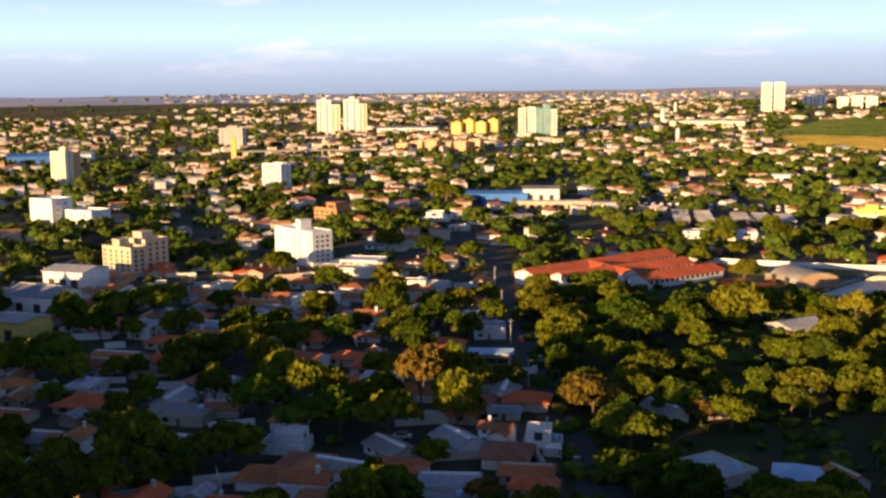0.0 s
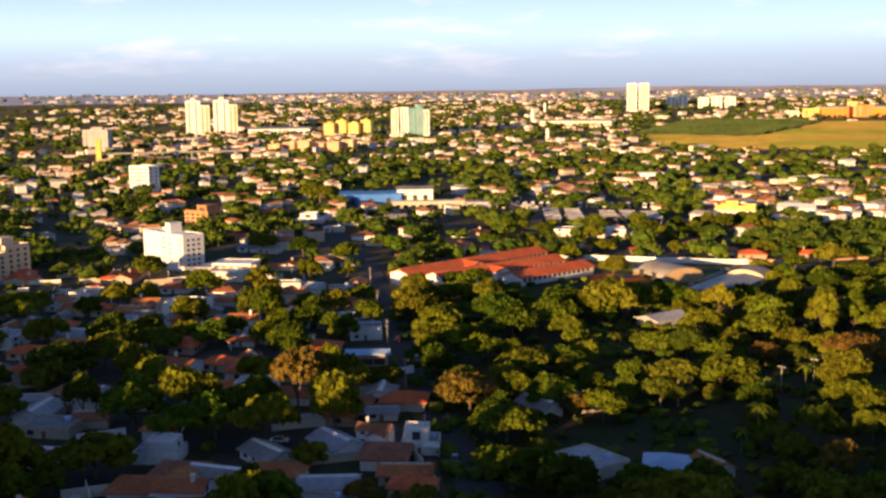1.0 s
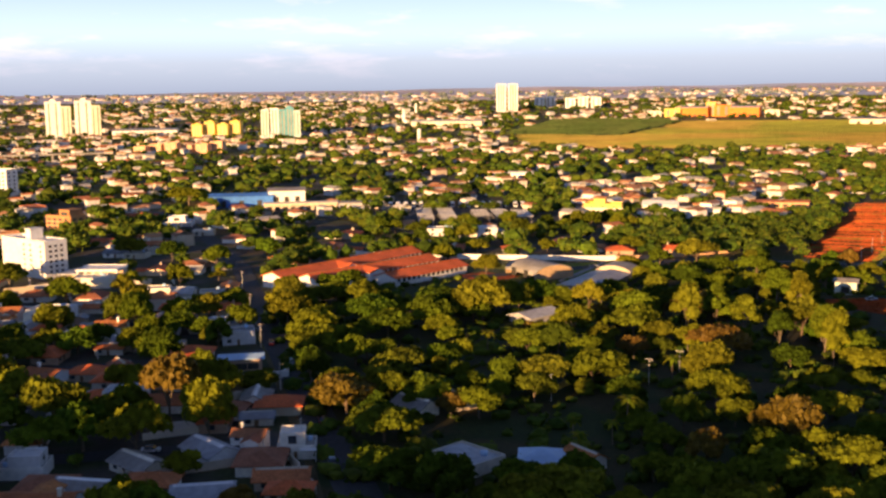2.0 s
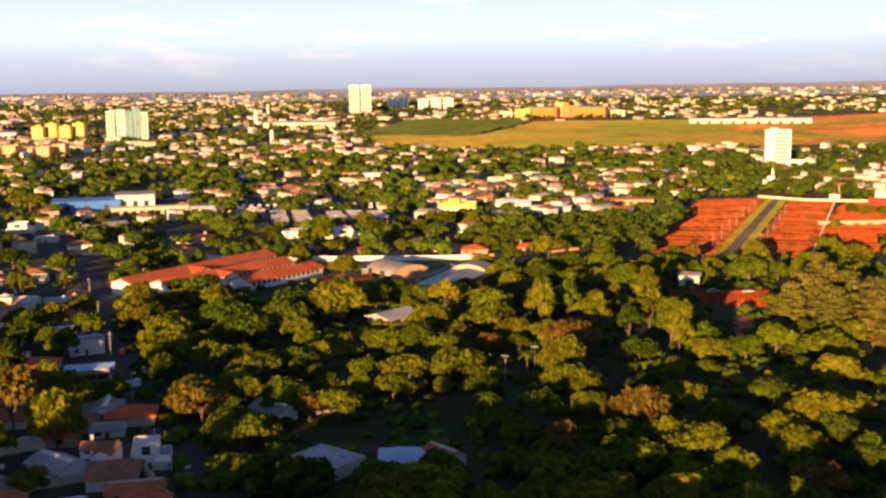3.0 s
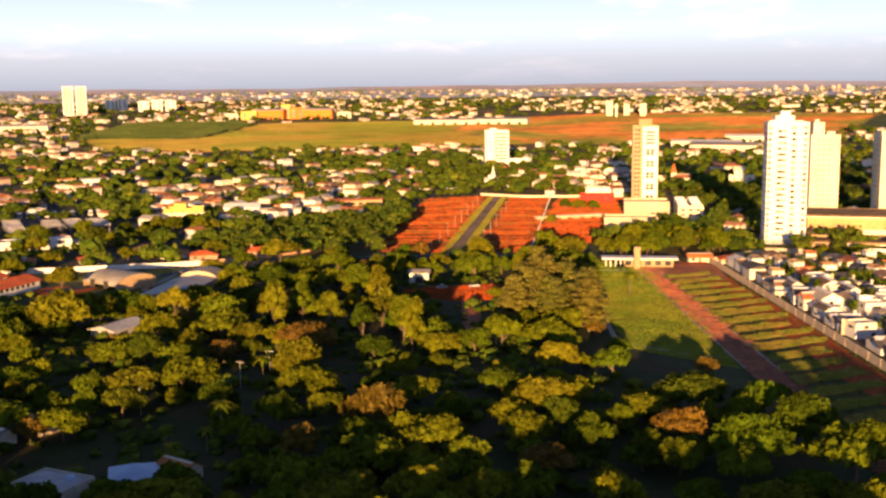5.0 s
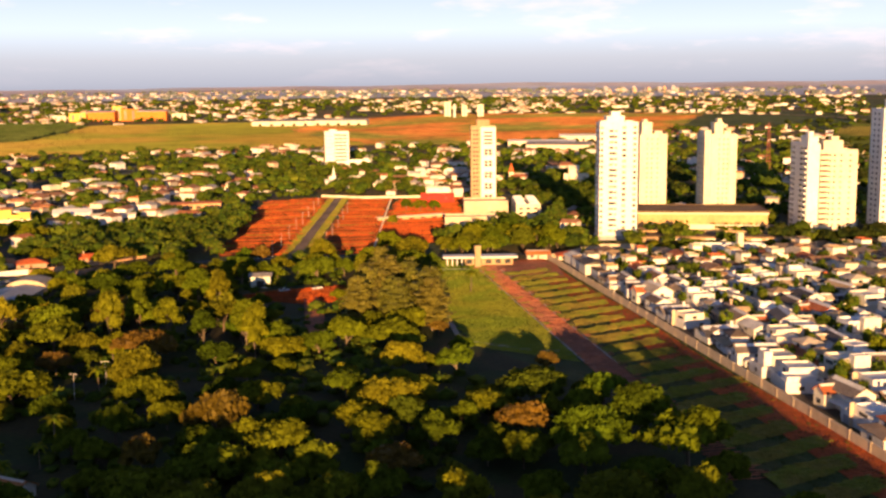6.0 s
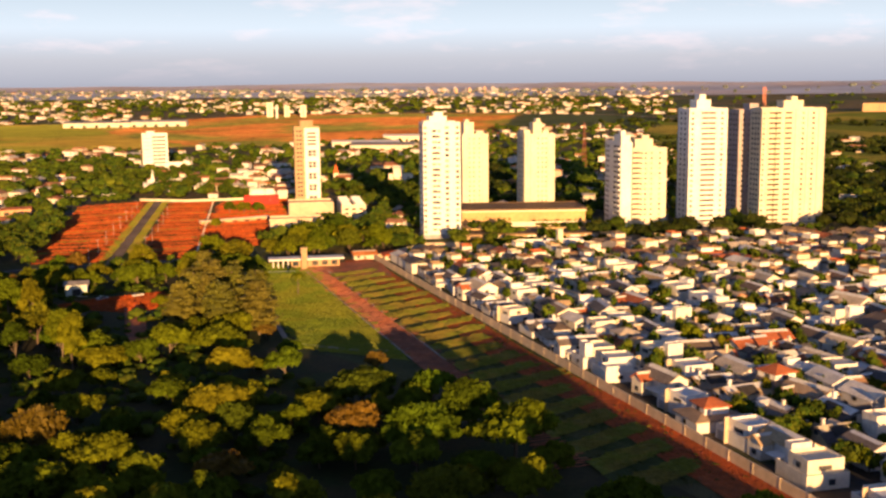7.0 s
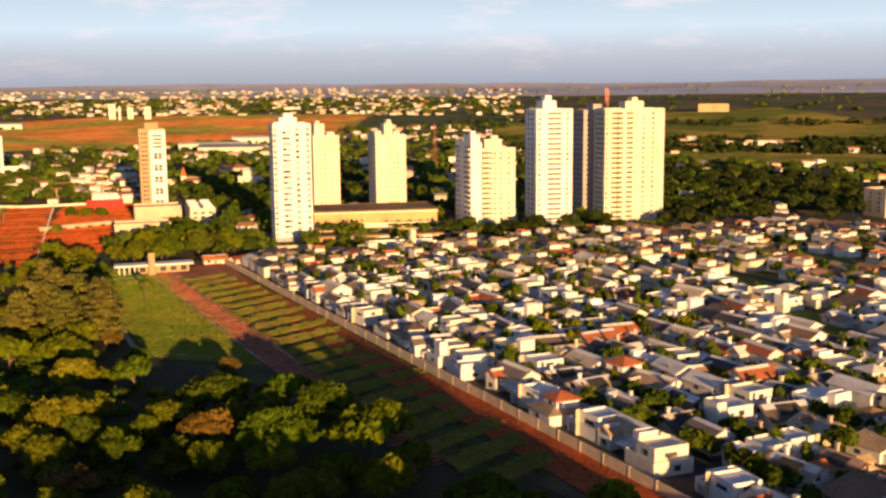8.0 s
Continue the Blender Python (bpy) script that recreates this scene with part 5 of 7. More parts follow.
block("white_office_annex", "low white annex at the foot of an office block", "building", 726, 868, 36, 26, 14, 6, M_WHITE, 1, front=(-0.5, 0.5))
t = block("parking_block", "pale terraced block with two rows of white roof bays", "building", 512, 446, 43.6, 15, 38, 8, M_CREAM, 2, front=(-0.6, 0, 0.6), win=(2.4, 1.3))
part("roof_deck", Geo().box(-7.1, 7.1, -18.6, 18.6, 8.0, 8.15), M_BROWNROOF, t, "dark roof deck")
for i in range(7):
    for s in (-4.1, 4.1):
        part("roof_bay", Geo().box(-2.9, 2.9, -1.3, 1.3, 8.15, 9.4 + 0.25 * i), M_WHITE, t, at=pose(s, -16 + i * 5.3, 0))
# the long shopping podium between the towers
pod = on_ground(511, 315, 51)
t = thing("podium_building", "long tan commercial building with flat dark roof and terraces", "building", pod)
part("main_hall", Geo().box(-36, 34, 0, 33, 0, 11.6), M_GOLD, t)
part("hall_roof", Geo().tray(-36.8, 34.8, -1.4, 33.6, 11.6, 12.1, 0.5, 0.4), M_BROWNROOF, t, "dark flat roof")
part("terrace", Geo().tray(-37, 30, -24, 0, 0, 3.6, 0.9, 0.3), M_GOLD, t)
part("terrace_wall", Geo().box(-12, 28, -10.3, -10, 3.6, 6.2), M_CREAM, t)
part("lower_hall", Geo().box(-37, 34, -40, -24, 0, 3.2), M_TAN, t)
part("lower_roof", Geo().tray(-37.6, 34.6, -40.6, -24.3, 3.2, 3.5, 0.4, 0.4), M_BROWNROOF, t, "dark flat roof")
part("ramp", Geo().box(36, 44, -40, 20, 0, 2.5), M_CONCRETE, t)
part("cornice", Geo().box(-36.4, 34.4, -0.5, 0, 10.6, 11.6), M_CREAM, t)
for i in range(9):
    part("shop_front", Geo().box(-2.6, 2.6, -40.15, -39.95, 0.5, 2.6), M_WHITE if i % 3 else M_DARK, t, at=pose(-32 + i * 7.6, 0, 0))
for i in range(12):
    place(("terrace_shrub", i % 3), BUSH[i % 3], pod @ pose(4 + i * 2.2, -5 - 4.5 * (i % 3), 3.6))
block("low_white_house", "long low white house at the edge of the estate", "building", 458, 268, 48.7, 33, 8, 3.4, M_WHITE, 1, front=(-0.8, -0.4, 0, 0.4, 0.8))
take(522, 325, 34)
for x, y, r in [(456, 334, 9), (446, 327, 8)]:
    take(x, y, r)
mast = thing("radio_mast", "red and white lattice radio mast", "mast", on_ground(918, 499.8))
for a in range(4):
    x, y = 2.6 * math.cos(a * math.pi / 2), 2.6 * math.sin(a * math.pi / 2)
    part("leg", Geo().tube([(x, y, 0), (x * 0.25, y * 0.25, 46)], [0.34, 0.22], 5), M_STEEL, mast)
for k in range(9):
    q, z = 2.7 * (1 - 0.75 * k / 9), 5.1 * k
    part("brace", Geo().box(-q, q, -0.15, 0.15, z, z + 0.35).box(-0.15, 0.15, -q, q, z, z + 0.35), M_STEEL, mast)

# blocks of the western town
for x, w, d, h, m, label in [(-212, 25, 18, 60, M_WHITE, "white slab of a twin apartment tower"), (-191, 16, 20, 52, M_CREAM, "beige slab joined to a white tower"),
                             (-163, 27, 18, 61, M_WHITE, "white slab of a twin apartment tower"), (-142, 15, 20, 53, M_CREAM, "beige slab joined to a white tower")]:
    block("apartment_tower", label, "tower", x, 1945 - 2 * (m is M_CREAM), -3, w, d, h, m, 18, front=(-0.5, 0.45), crown=[(-0.3, 0.35, -0.5, 0.5, 5)] if m is M_WHITE else [], win=(2.6, 1.5))
for k, (dx, h, m) in enumerate([(-24, 46, M_PALEGREEN), (-8, 48, M_WHITE), (5, 46, M_TEAL), (17, 49, M_TEAL), (28, 44, M_PALEGREEN)]):
    block("apartment_tower", "tower strip in pale green, white and teal cladding", "tower", 162 + dx, 1828 - 0.1 * dx, 8, 13, 20, h, m, 15, front=(-0.4, 0.4), crown=[(-0.5, 0.5, -0.5, 0.5, 3)] if k == 3 else [], win=(2, 1.5), dz=-0.5)
for k in range(4):
    block("apartment_block", "yellow mid-rise apartment block with stepped roof", "building", 28 + k * 21, 1850 + 6 * (k % 2), 20, 18, 18, 22 + 4 * (k % 2), M_YELLOW, 7, front=(-0.6, 0, 0.6), crown=[(-0.4, 0.3, -0.5, 0.5, 3)], win=(2, 1.4))
for k in range(6):
    block("apartment_block", "peach low-rise apartment block", "building", -52 + k * 20, 1475 + 12 * (k % 2), 25, 17, 15, 10 + 2 * (k % 3), M_PEACH, 4, front=(-0.6, 0, 0.6), win=(2, 1.4))
block("apartment_tower", "beige apartment tower of two joined slabs", "tower", -337.3, 948.7, 25, 17, 10, 32, M_CREAM, 11, front=(-0.6, -0.1, 0.5), right=(0,), crown=[(0.1, 0.8, -0.5, 0.5, 4.5)])
block("apartment_tower", "peach slab joined to a beige tower", "tower", -333.0, 958.0, 25, 15, 10, 31, M_PEACH, 10, front=(-0.4, 0.4), right=(-0.4, 0.3))
block("office_block", "white low block with blank sunlit walls", "building", -246, 668, 30, 20, 16, 17, M_WHITE, 4, right=(-0.4, 0.3))
block("office_block", "low pale building beside a white block", "building", -222, 664, 30, 24, 16, 10, M_WHITE, 2, front=(-0.5, 0.5))
block("office_block", "white six-storey block with window rows", "building", -143, 922, 30, 20, 14, 21, M_WHITE, 6, front=(-0.7, -0.35, 0, 0.35, 0.7), right=(-0.5, 0.4), win=(2, 1.5))
t = block("brick_block", "orange brick block with stacked balconies", "building", -68.9, 664, 40, 19.6, 12, 9.3, M_BRICK, 3, front=(-0.75, -0.3, 0.15, 0.6), right=(-0.5, 0.3), win=(2.6, 1.4), bands=M_PEACH)
part("upper_storey", Geo().box(0, 8, -5, 5, 9.3, 13.4).box(-0.3, 8.3, -5.3, 5.3, 13.4, 13.8), M_BRICK, t)
part("window", Geo().box(1.5, 6.5, -5.1, -4.9, 10.2, 12.4), M_GLASS, t)
block("apartment_block", "long white eight-storey block with lift tower", "building", -67, 507, 52, 35, 11, 16.0, M_WHITE, 6, front=(0.05, 0.35, 0.82), right=(-0.5, 0.0, 0.5), crown=[(-0.1, 0.14, -0.5, 0.6, 5.0), (-0.5, -0.15, 0.2, 0.8, 1.6), (0.3, 0.9, -0.4, 0.5, 0.6)], win=(1.3, 1.1), blinds=0.5)
block("apartment_block", "beige five-storey block, its near side sunlit", "building", -144.2, 478.2, 36, 20, 9, 12.6, M_BEIGE, 5, front=(-0.8, -0.4, 0.0, 0.4, 0.8), right=(-0.4, 0.4), crown=[(-0.5, 0.0, -0.6, 0.6, 3.6)], base=M_GREY)
block("apartment_block", "grey-sided five-storey block with roof house", "building", -138.7, 492.9, 36, 16, 13, 14.3, M_BEIGE, 5, front=(-0.5, 0.2), right=(-0.6, 0, 0.6), crown=[(-0.7, 0.1, -0.4, 0.6, 3.4)], base=M_GREY)
block("apartment_block", "grey-green slab block with roof house", "building", -304, 1560, 10, 36, 16, 30, M_GREY, 9, front=(-0.7, -0.2, 0.3, 0.8), crown=[(-0.2, 0.5, -0.5, 0.5, 4)], win=(2.4, 1.5))
part("shaft", Geo().box(-3, 3, -2, 2, 0, 29), M_YELLOW, thing("water_tower", "tall narrow yellow water tower", "tower", on_ground(-252, 1297)))
for k, (x, y) in enumerate([(781, 2585), (809, 2576)]):
    block("apartment_tower", "tall white twin apartment tower far off", "tower", x, y, 17, 24, 22, 68, M_WHITE, 20, front=(-0.5, 0.0, 0.5), win=(3, 1.6))
for k, (x, y) in enumerate([(945, 2770), (975, 2765), (1000, 2680), (1030, 2665), (1062, 2655)]):
    block("apartment_block", "pale slab block near the horizon", "building", x, y, 20, 26, 16, 26 + 3 * (k % 2), M_WHITE, 8, front=(-0.5, 0.5), win=(3, 1.6))
for k, (x, y, w, h, m) in enumerate([(1046, 2168, 34, 17, M_YELLOW), (1140, 2118, 36, 24, M_ORANGE), (1016, 2190, 26, 12, M_CREAM), (1226, 2062, 30, 13, M_CREAM), (1128, 2150, 20, 30, M_YELLOW)]):
    block("shop_block", "flat-roofed shopping hall in orange, yellow and cream", "building", x, y, 27, w, 24, h, m, 3, front=(-0.5, 0.4), win=(5, 2))
block("hospital_block", "cream five-storey block with shaded side", "building", 702, 66, 40, 22, 18, 16, M_BEIGE, 5, front=(-0.7, -0.35, 0, 0.35, 0.7), side=(-0.4, 0.4), crown=[(0.3, 0.7, -0.5, 0.5, 4)])
for k, (x, y, m) in enumerate([(-60, 1955, M_WHITE), (513, 2065, M_CREAM), (1060, 866, M_CREAM), (-500, 1315, M_BLUE), (-470, 1345, M_WHITE), (1091, 2145, M_ORANGE), (1180, 2090, M_ORANGE), (1248, 1710, M_CREAM), (1330, 1640, M_CREAM)]):
    w = [110, 140, 80, 60, 60, 55, 60, 120, 110][k]
    t = thing("long_shed", ["white long warehouse shed", "cream warehouse with shallow roof", "pale hangar with curved roof", "long factory shed with blue roof", "white factory shed with gabled roof", "orange-walled long shopping hall", "orange-walled wing of shopping hall", "long pale wall-like shed", "long pale wall-like shed"][k], "warehouse",
              on_ground(x, y, math.degrees(math.atan2(x, y)) + 8))
    h = 20 if m is M_ORANGE else 9
    part("wall", Geo().gable_wall(-w / 2, w / 2, -20, 20, 0, h, 3), m, t)
    part("roof", Geo().gable(-w / 2, w / 2, -20, 20, h, 3, 1, 0.5), M_METAL if k != 3 else M_BLUE, t)
    for i in range(5):
        part("loading_door", Geo().box(-3, 3, -20.2, -20, 0, 5), M_DARK, t, at=pose((i - 2) * w / 5.5, 0, 0))


def shed(label, x, y, az, w, d, h, wall, roof, rise=1.6, doors=3, arch=False):
    t = thing("shed", label, "shed", on_ground(x, y, az))
    if arch:
        g, n = Geo(), 12
        prof = [(-d / 2 * math.cos(math.pi * i / n), h * 0.35 + (h * 0.65) * math.sin(math.pi * i / n)) for i in range(n + 1)]
        v = [(sx * w / 2, y0, z0 + e) for sx in (-1, 1) for e in (0, 0.25) for y0, z0 in prof]
        k = n + 1
        f = []
        for i in range(n):
            f += [(k + i, 3 * k + i, 3 * k + i + 1, k + i + 1), (i, i + 1, 2 * k + i + 1, 2 * k + i), (i, k + i, k + i + 1, i + 1), (2 * k + i, 2 * k + i + 1, 3 * k + i + 1, 3 * k + i)]
        part("roof", g.add(v, f), roof, t, smooth=False)
        for sx in (-w / 2 + 0.5, w / 2 - 0.5):
            part("end_wall", Geo().add([(sx, y0, z0 - 0.1) for y0, z0 in prof] + [(sx, d / 2, 0), (sx, -d / 2, 0)], [tuple(range(k + 2))]), wall, t)
    else:
        part("wall", Geo().gable_wall(-w / 2, w / 2, -d / 2, d / 2, 0, h, rise), wall, t)
        part("roof", Geo().gable(-w / 2, w / 2, -d / 2, d / 2, h, rise, 0.8, 0.25), roof, t)
    for i in range(doors):
        part("opening", Geo().box(-1.6, 1.6, -d / 2 - 0.1, -d / 2 + 0.1, 0.4, h * 0.62), M_DARK, t, at=pose((i - (doors - 1) / 2) * w / (doors + 0.5), 0, 0))
    take(x, y, max(w, d) * 0.5)
    return t


t = thing("open_pavilion", "white flat-roofed pavilion with open columned front", "building", on_ground(-36, 478, 16))
part("roof", Geo().tray(-9, 9, -7, 7, 5.6, 6.2, 0.3, 0.3), M_WHITE, t)
part("lower_roof", Geo().box(-18, -9, -6, 6, 4.0, 4.5), M_METAL, t)
part("wall", Geo().box(-17, 8.6, 1.5, 6.6, 0, 4.0).box(-8.6, 8.6, 2, 6.6, 4.0, 5.6), M_BEIGE, t)
for i in range(6):
    part("column", Geo().box(-0.3, 0.3, -0.3, 0.3, 0, 5.6), M_WHITE, t, at=pose(-8.4 + i * 3.36, -6.4, 0))
    part("opening", Geo().box(-1.1, 1.1, 1.35, 1.55, 0.3, 3.0), M_DARK, t, at=pose(-7 + i * 2.8, 0, 0))
part("beam", Geo().box(-8.8, 8.8, -6.7, -6.1, 2.7, 3.4), M_WHITE, t)
for x, y, r in [(-36, 478, 14), (-34, 520, 12), (-20, 530, 12), (-45, 540, 10), (-12, 505, 9), (0, 470, 8), (-36, 455, 8)]:
    take(x, y, r)
shed("long shed with blue metal roof", 40, 775, 5, 44, 20, 8, M_BLUE, M_BLUE)
shed("white-walled shed beside a blue one", 72, 775, 5, 26, 20, 11, M_WHITE, M_METAL)
shed("long open depot platform with cream roof", 78, 738, 6, 50, 12, 5, M_BEIGE, M_CREAM, 0.6, 9)
shed("open depot shed with dark bays", 115, 734, 8, 22, 12, 4.6, M_GREY, M_METAL, 0.5, 6)
for x, y, L in [(146, 650, 62), (159, 645, 62), (180, 642, 40), (192, 637, 44), (204, 632, 38)]:
    t = thing("carport", "long pale metal carport over a bus bay", "carport", on_ground(x, y, 10.5), group="bus bays")
    part("roof", Geo().gable(-4.6, 4.6, -L / 2, L / 2, 4.2, 0.5, 0.3, 0.2), M_METAL, t)
    for k in range(int(L / 6)):
        part("purlin", Geo().box(-4.9, 4.9, -0.5, 0.5, 4.75, 4.95), M_POST, t, at=pose(0, -L / 2 + 3 + 6 * k, 0))
    for k in range(4):
        for s in (-4.2, 4.2):
            part("post", Geo().box(-0.15, 0.15, -0.15, 0.15, 0, 4.2), M_POST, t, at=pose(s, (k - 1.5) * L / 3.6, 0))
    for k in range(6):
        take(x + (k - 2.5) * L / 6 * 0.18, y + (k - 2.5) * L / 6 * 0.98, 7)
for x, y in [(140, 606), (155, 603), (170, 600), (185, 597), (168, 618), (184, 612), (198, 605), (170, 660), (176, 690), (150, 690)]:
    take(x, y, 9)
shed("white-walled warehouse with pale roof", -156, 448, 20, 20, 18, 8, M_WHITE, M_METAL)
shed("big white gabled shed with two dark vents", -150, 394, 25, 22, 16, 8, M_WHITE, M_METAL, 3.0, 2)
shed("low warehouse with yellow fascia", -144, 352, 25, 18, 14, 7, M_YELLOW, M_METAL, 1.0, 2)
shed("low row with light blue metal roof", 14, 311, 4, 12, 6, 3.6, M_WARM, M_LIGHTBLUE, 0.7, 3)
shed("sports hall with arched pale roof", 149, 437, 75, 24, 20, 6, M_TAN, M_CONCRETE, arch=True, doors=2)
shed("long hall with blue-grey metal roof", 160, 402, -46, 40, 16, 3.0, M_GREY, M_METAL, 1.4, 3)
shed("arched cream end of a long hall", 180, 423, -46, 12, 17, 5.6, M_BEIGE, M_CONCRETE, arch=True, doors=1)
structure("path_field", strip([(151, 418), (168, 437), (189, 460)], 2.6, 0.2), M_CONCRETE, "pale straight path across the playing field", "path")
shed("grey hall among trees", 118, 350, -30, 16, 10, 2.4, M_GREY, M_METAL, 1.4, 2)
shed("white hall with pale hipped gables", 300, 636, 30, 22, 14, 6, M_WHITE, M_WHITE, 2.5)
shed("low white hall beside houses", 318, 618, 30, 26, 10, 4.5, M_WHITE, M_CREAM, 1.0)
shed("long white roofed hall", 302, 928, 25, 28, 12, 6, M_WHITE, M_WHITE, 1.0)
block("yellow_house", "large yellow house of stacked flat storeys", "building", 262, 640, 28, 24, 14, 7, M_YELLOW, 2, front=(-0.6, 0, 0.6), crown=[(-0.5, 0.1, -0.5, 0.5, 3.5)])
block("yellow_house", "cream terraced house below a yellow one", "building", 254, 622, 28, 26, 12, 5, M_CREAM, 1, front=(-0.6, 0, 0.6))
shed("low pale-roofed row across a red lot", 448, 485, 21, 43, 3, 2.2, M_PEACH, M_CREAM, 0.5, 5)
shed("long pale industrial hall with low roof", 1112, 940, 50, 90, 30, 8, M_CREAM, M_WHITE, 2.0, 6)
shed("long pale industrial hall with low roof", 1236, 958, 52, 80, 30, 9, M_CREAM, M_WHITE, 2.5, 6)
for x, y, R in [(481, 511, 5), (474, 517, 4), (488, 505, 4.2), (420, 470, 3)]:
    set_tree(x, y, R, ROUND, 5.5)
shed("low orange-roofed row beside red fields", 390, 642, 25, 36, 8, 4, M_PEACH, M_TILE, 1.2, 6)
shed("small green-walled shed at the clearing", 250, 362, 40, 8, 6, 5, M_PALEGREEN, M_METAL, 1.0, 1)

FAR_SHAFTS = [(361, 1638, 6, 19, "slim white water tower among trees"), (556, 2556, 6, 27, "far white water tower"), (460, 2235, 8, 24, "squat white water tower far off"), (1642, 1633, 5, 30, "far pale water tower")]
for k, (x, y, w, h) in enumerate([(1664, 1676, 14, 32), (1690, 1650, 12, 24), (1704, 1615, 13, 26)]):
    block("apartment_block", "small pale apartment tower in the far town", "building", x, y, 45, w, w, h, M_CREAM, 8, front=(0,))
# dull grey and peach stand in for distance haze on these blocks
for k in range(18):
    x, y = 3060 + 10 * k + 14 * (k % 4 == 0), 2285 - 12 * k + 24 * (k % 3)
    block("apartment_block", "small high-rise on the far skyline, haze put into its dull colour", "building", x, y, 55, 8 + 2 * (k % 3), 12, 9 + 3 * ((k * 7) % 5), M_GREY if k % 3 else M_PEACH, 2)
block("office_block", "pinkish long block in the far meadows", "building", 2409, 600, 76, 66, 20, 17, M_PEACH, 4, front=(0,))
t = block("villa", "cream villa of stepped gabled storeys", "building", 692, 548, 50, 20, 14, 9, M_CREAM, 3, front=(-0.6, 0, 0.6), crown=[(-0.6, 0.2, -0.6, 0.6, 5)])
part("roof", Geo().gable(-6, 2, -4.5, 4.5, 14.4, 3), M_CREAM, t)
t = thing("small_church", "small church with pointed red roof", "church", on_ground(681, 600, 45))
part("nave", Geo().gable_wall(-7, 7, -5, 5, 0, 6, 3), M_CREAM, t)
part("nave_roof", Geo().gable(-7, 7, -5, 5, 6, 3), M_TILE, t)
part("tower", Geo().box(-9, -5, -2, 2, 0, 10), M_CREAM, t)
part("spire", Geo().add([(-9.4, -2.4, 10), (-4.6, -2.4, 10), (-4.6, 2.4, 10), (-9.4, 2.4, 10), (-7, 0, 18)], [(0, 1, 4), (1, 2, 4), (2, 3, 4), (3, 0, 4), (3, 2, 1, 0)]), M_TILERED, t)
for x, y, key, az, s in [(392, 314, "red_hip", 40, 1.0), (383, 326, "tile_gable", 40, 0.9), (404, 306, "tile_hip", 40, 1.0)]:
    put_house(PLAIN, key, x, y, az, s)


def bus():
    t = thing("bus", "white city bus parked at the depot", "bus", group="parked buses")
    part("body", Geo().box(-1.25, 1.25, -5.8, 5.8, 0.4, 3.1).box(-0.9, 0.9, -1.5, 1.5, 3.1, 3.35), M_WHITE, t)
    part("window", Geo().box(-1.28, 1.28, -5.2, 5.2, 1.6, 2.5), M_GLASS, t)
    part("windscreen", Geo().box(-1.1, 1.1, -5.84, -5.7, 1.3, 2.7), M_GLASS, t)
    for x in (-1.1, 1.1):
        for y in (-3.6, 3.4):
            part("wheel", Geo().prism([(y + 0.48 * math.cos(math.tau * i / 8), 0.48 + 0.48 * math.sin(math.tau * i / 8)) for i in range(8)], -0.16, 0.16), M_RUBBER, t, at=Matrix(((0, 0, 1, x), (1, 0, 0, 0), (0, 1, 0, 0), (0, 0, 0, 1))))
    return t


structure("ground_depot", sheet([(60, 750), (150, 768), (250, 735), (262, 690), (258, 620), (180, 600), (128, 618), (86, 690)], 0.14), M_ASPHALT, "asphalt yard of a bus depot", "pavement")
for i in range(20):
    x, y = 130 + i * 5.2, 738 - i * 1.7 + 0.8 * math.sin(i * 2.3)
    place("bus", bus, pose(x, y, 0.15, 0, 0, -14 + 2 * math.sin(i * 1.7)))
    take(x, y, 6)

t = thing("viaduct", "long pale concrete viaduct across the trees", "bridge", on_ground(-173, 1385, -7))
part("deck", Geo().box(-78, 78, -4, 4, 7.2, 9), M_CONCRETE, t)
for i in range(9):
    part("pier", Geo().box(-1, 1, -3, 3, 0, 7.2), M_CONCRETE, t, at=pose(-72 + i * 18, 0, 0))
for x, y, w, h, lab in FAR_SHAFTS:
    part("shaft", Geo().tube([(0, 0, 0), (0, 0, h * 0.8), (0, 0, h)], [w / 2, w / 2, w * 0.42], 10), M_WHITE, thing("water_tower", lab, "water tower", on_ground(x, y)))

# the school: long wings with red tiled roofs
for k, ((ax, ay), (bx, by)) in enumerate([((34, 440), (104, 494)), ((48, 434), (108, 472)), ((80, 432), (117, 457))]):
    L, az = math.hypot(bx - ax, by - ay), math.degrees(math.atan2(bx - ax, by - ay))
    t = thing("school_wing", "long low school wing with red tiled roof", "school", on_ground((ax + bx) / 2, (ay + by) / 2, az - 90), group="school wings")
    h = (4.8, 4.2, 3.6)[k]
    part("wall", Geo().gable_wall(-L / 2, L / 2, -6, 6, 0, h, 2.0), M_WHITE, t)
    part("roof", Geo().gable(-L / 2, L / 2, -6, 6, h, 2.0, 0.7, 0.3), M_TILERED, t)
    part("ridge_cap", Geo().box(-L / 2 - 0.3, L / 2 + 0.3, -0.25, 0.25, h + 2.15, h + 2.45), M_TILE, t)
    if k < 2:
        part("cross_roof", Geo().gable(-5, 5, -4, 4, h + 0.2, 1.7, 0.5, 0.3), M_TILERED, t, at=pose(-L * 0.08, -5, 0, 0, 0, 90))
        part("cross_wall", Geo().gable_wall(-5, 5, -4, 4, 0, h + 0.2, 1.7), M_WHITE, t, at=pose(-L * 0.08, -5, 0, 0, 0, 90))
    for i in range(int(L / 3)):
        part("window", WIN, None, t, at=pose(-L / 2 + 1.8 + i * 3, -6, h - 1.7))
    for i in range(int(L / 4)):
        take(ax + (bx - ax) * i * 4 / L, ay + (by - ay) * i * 4 / L, 8)


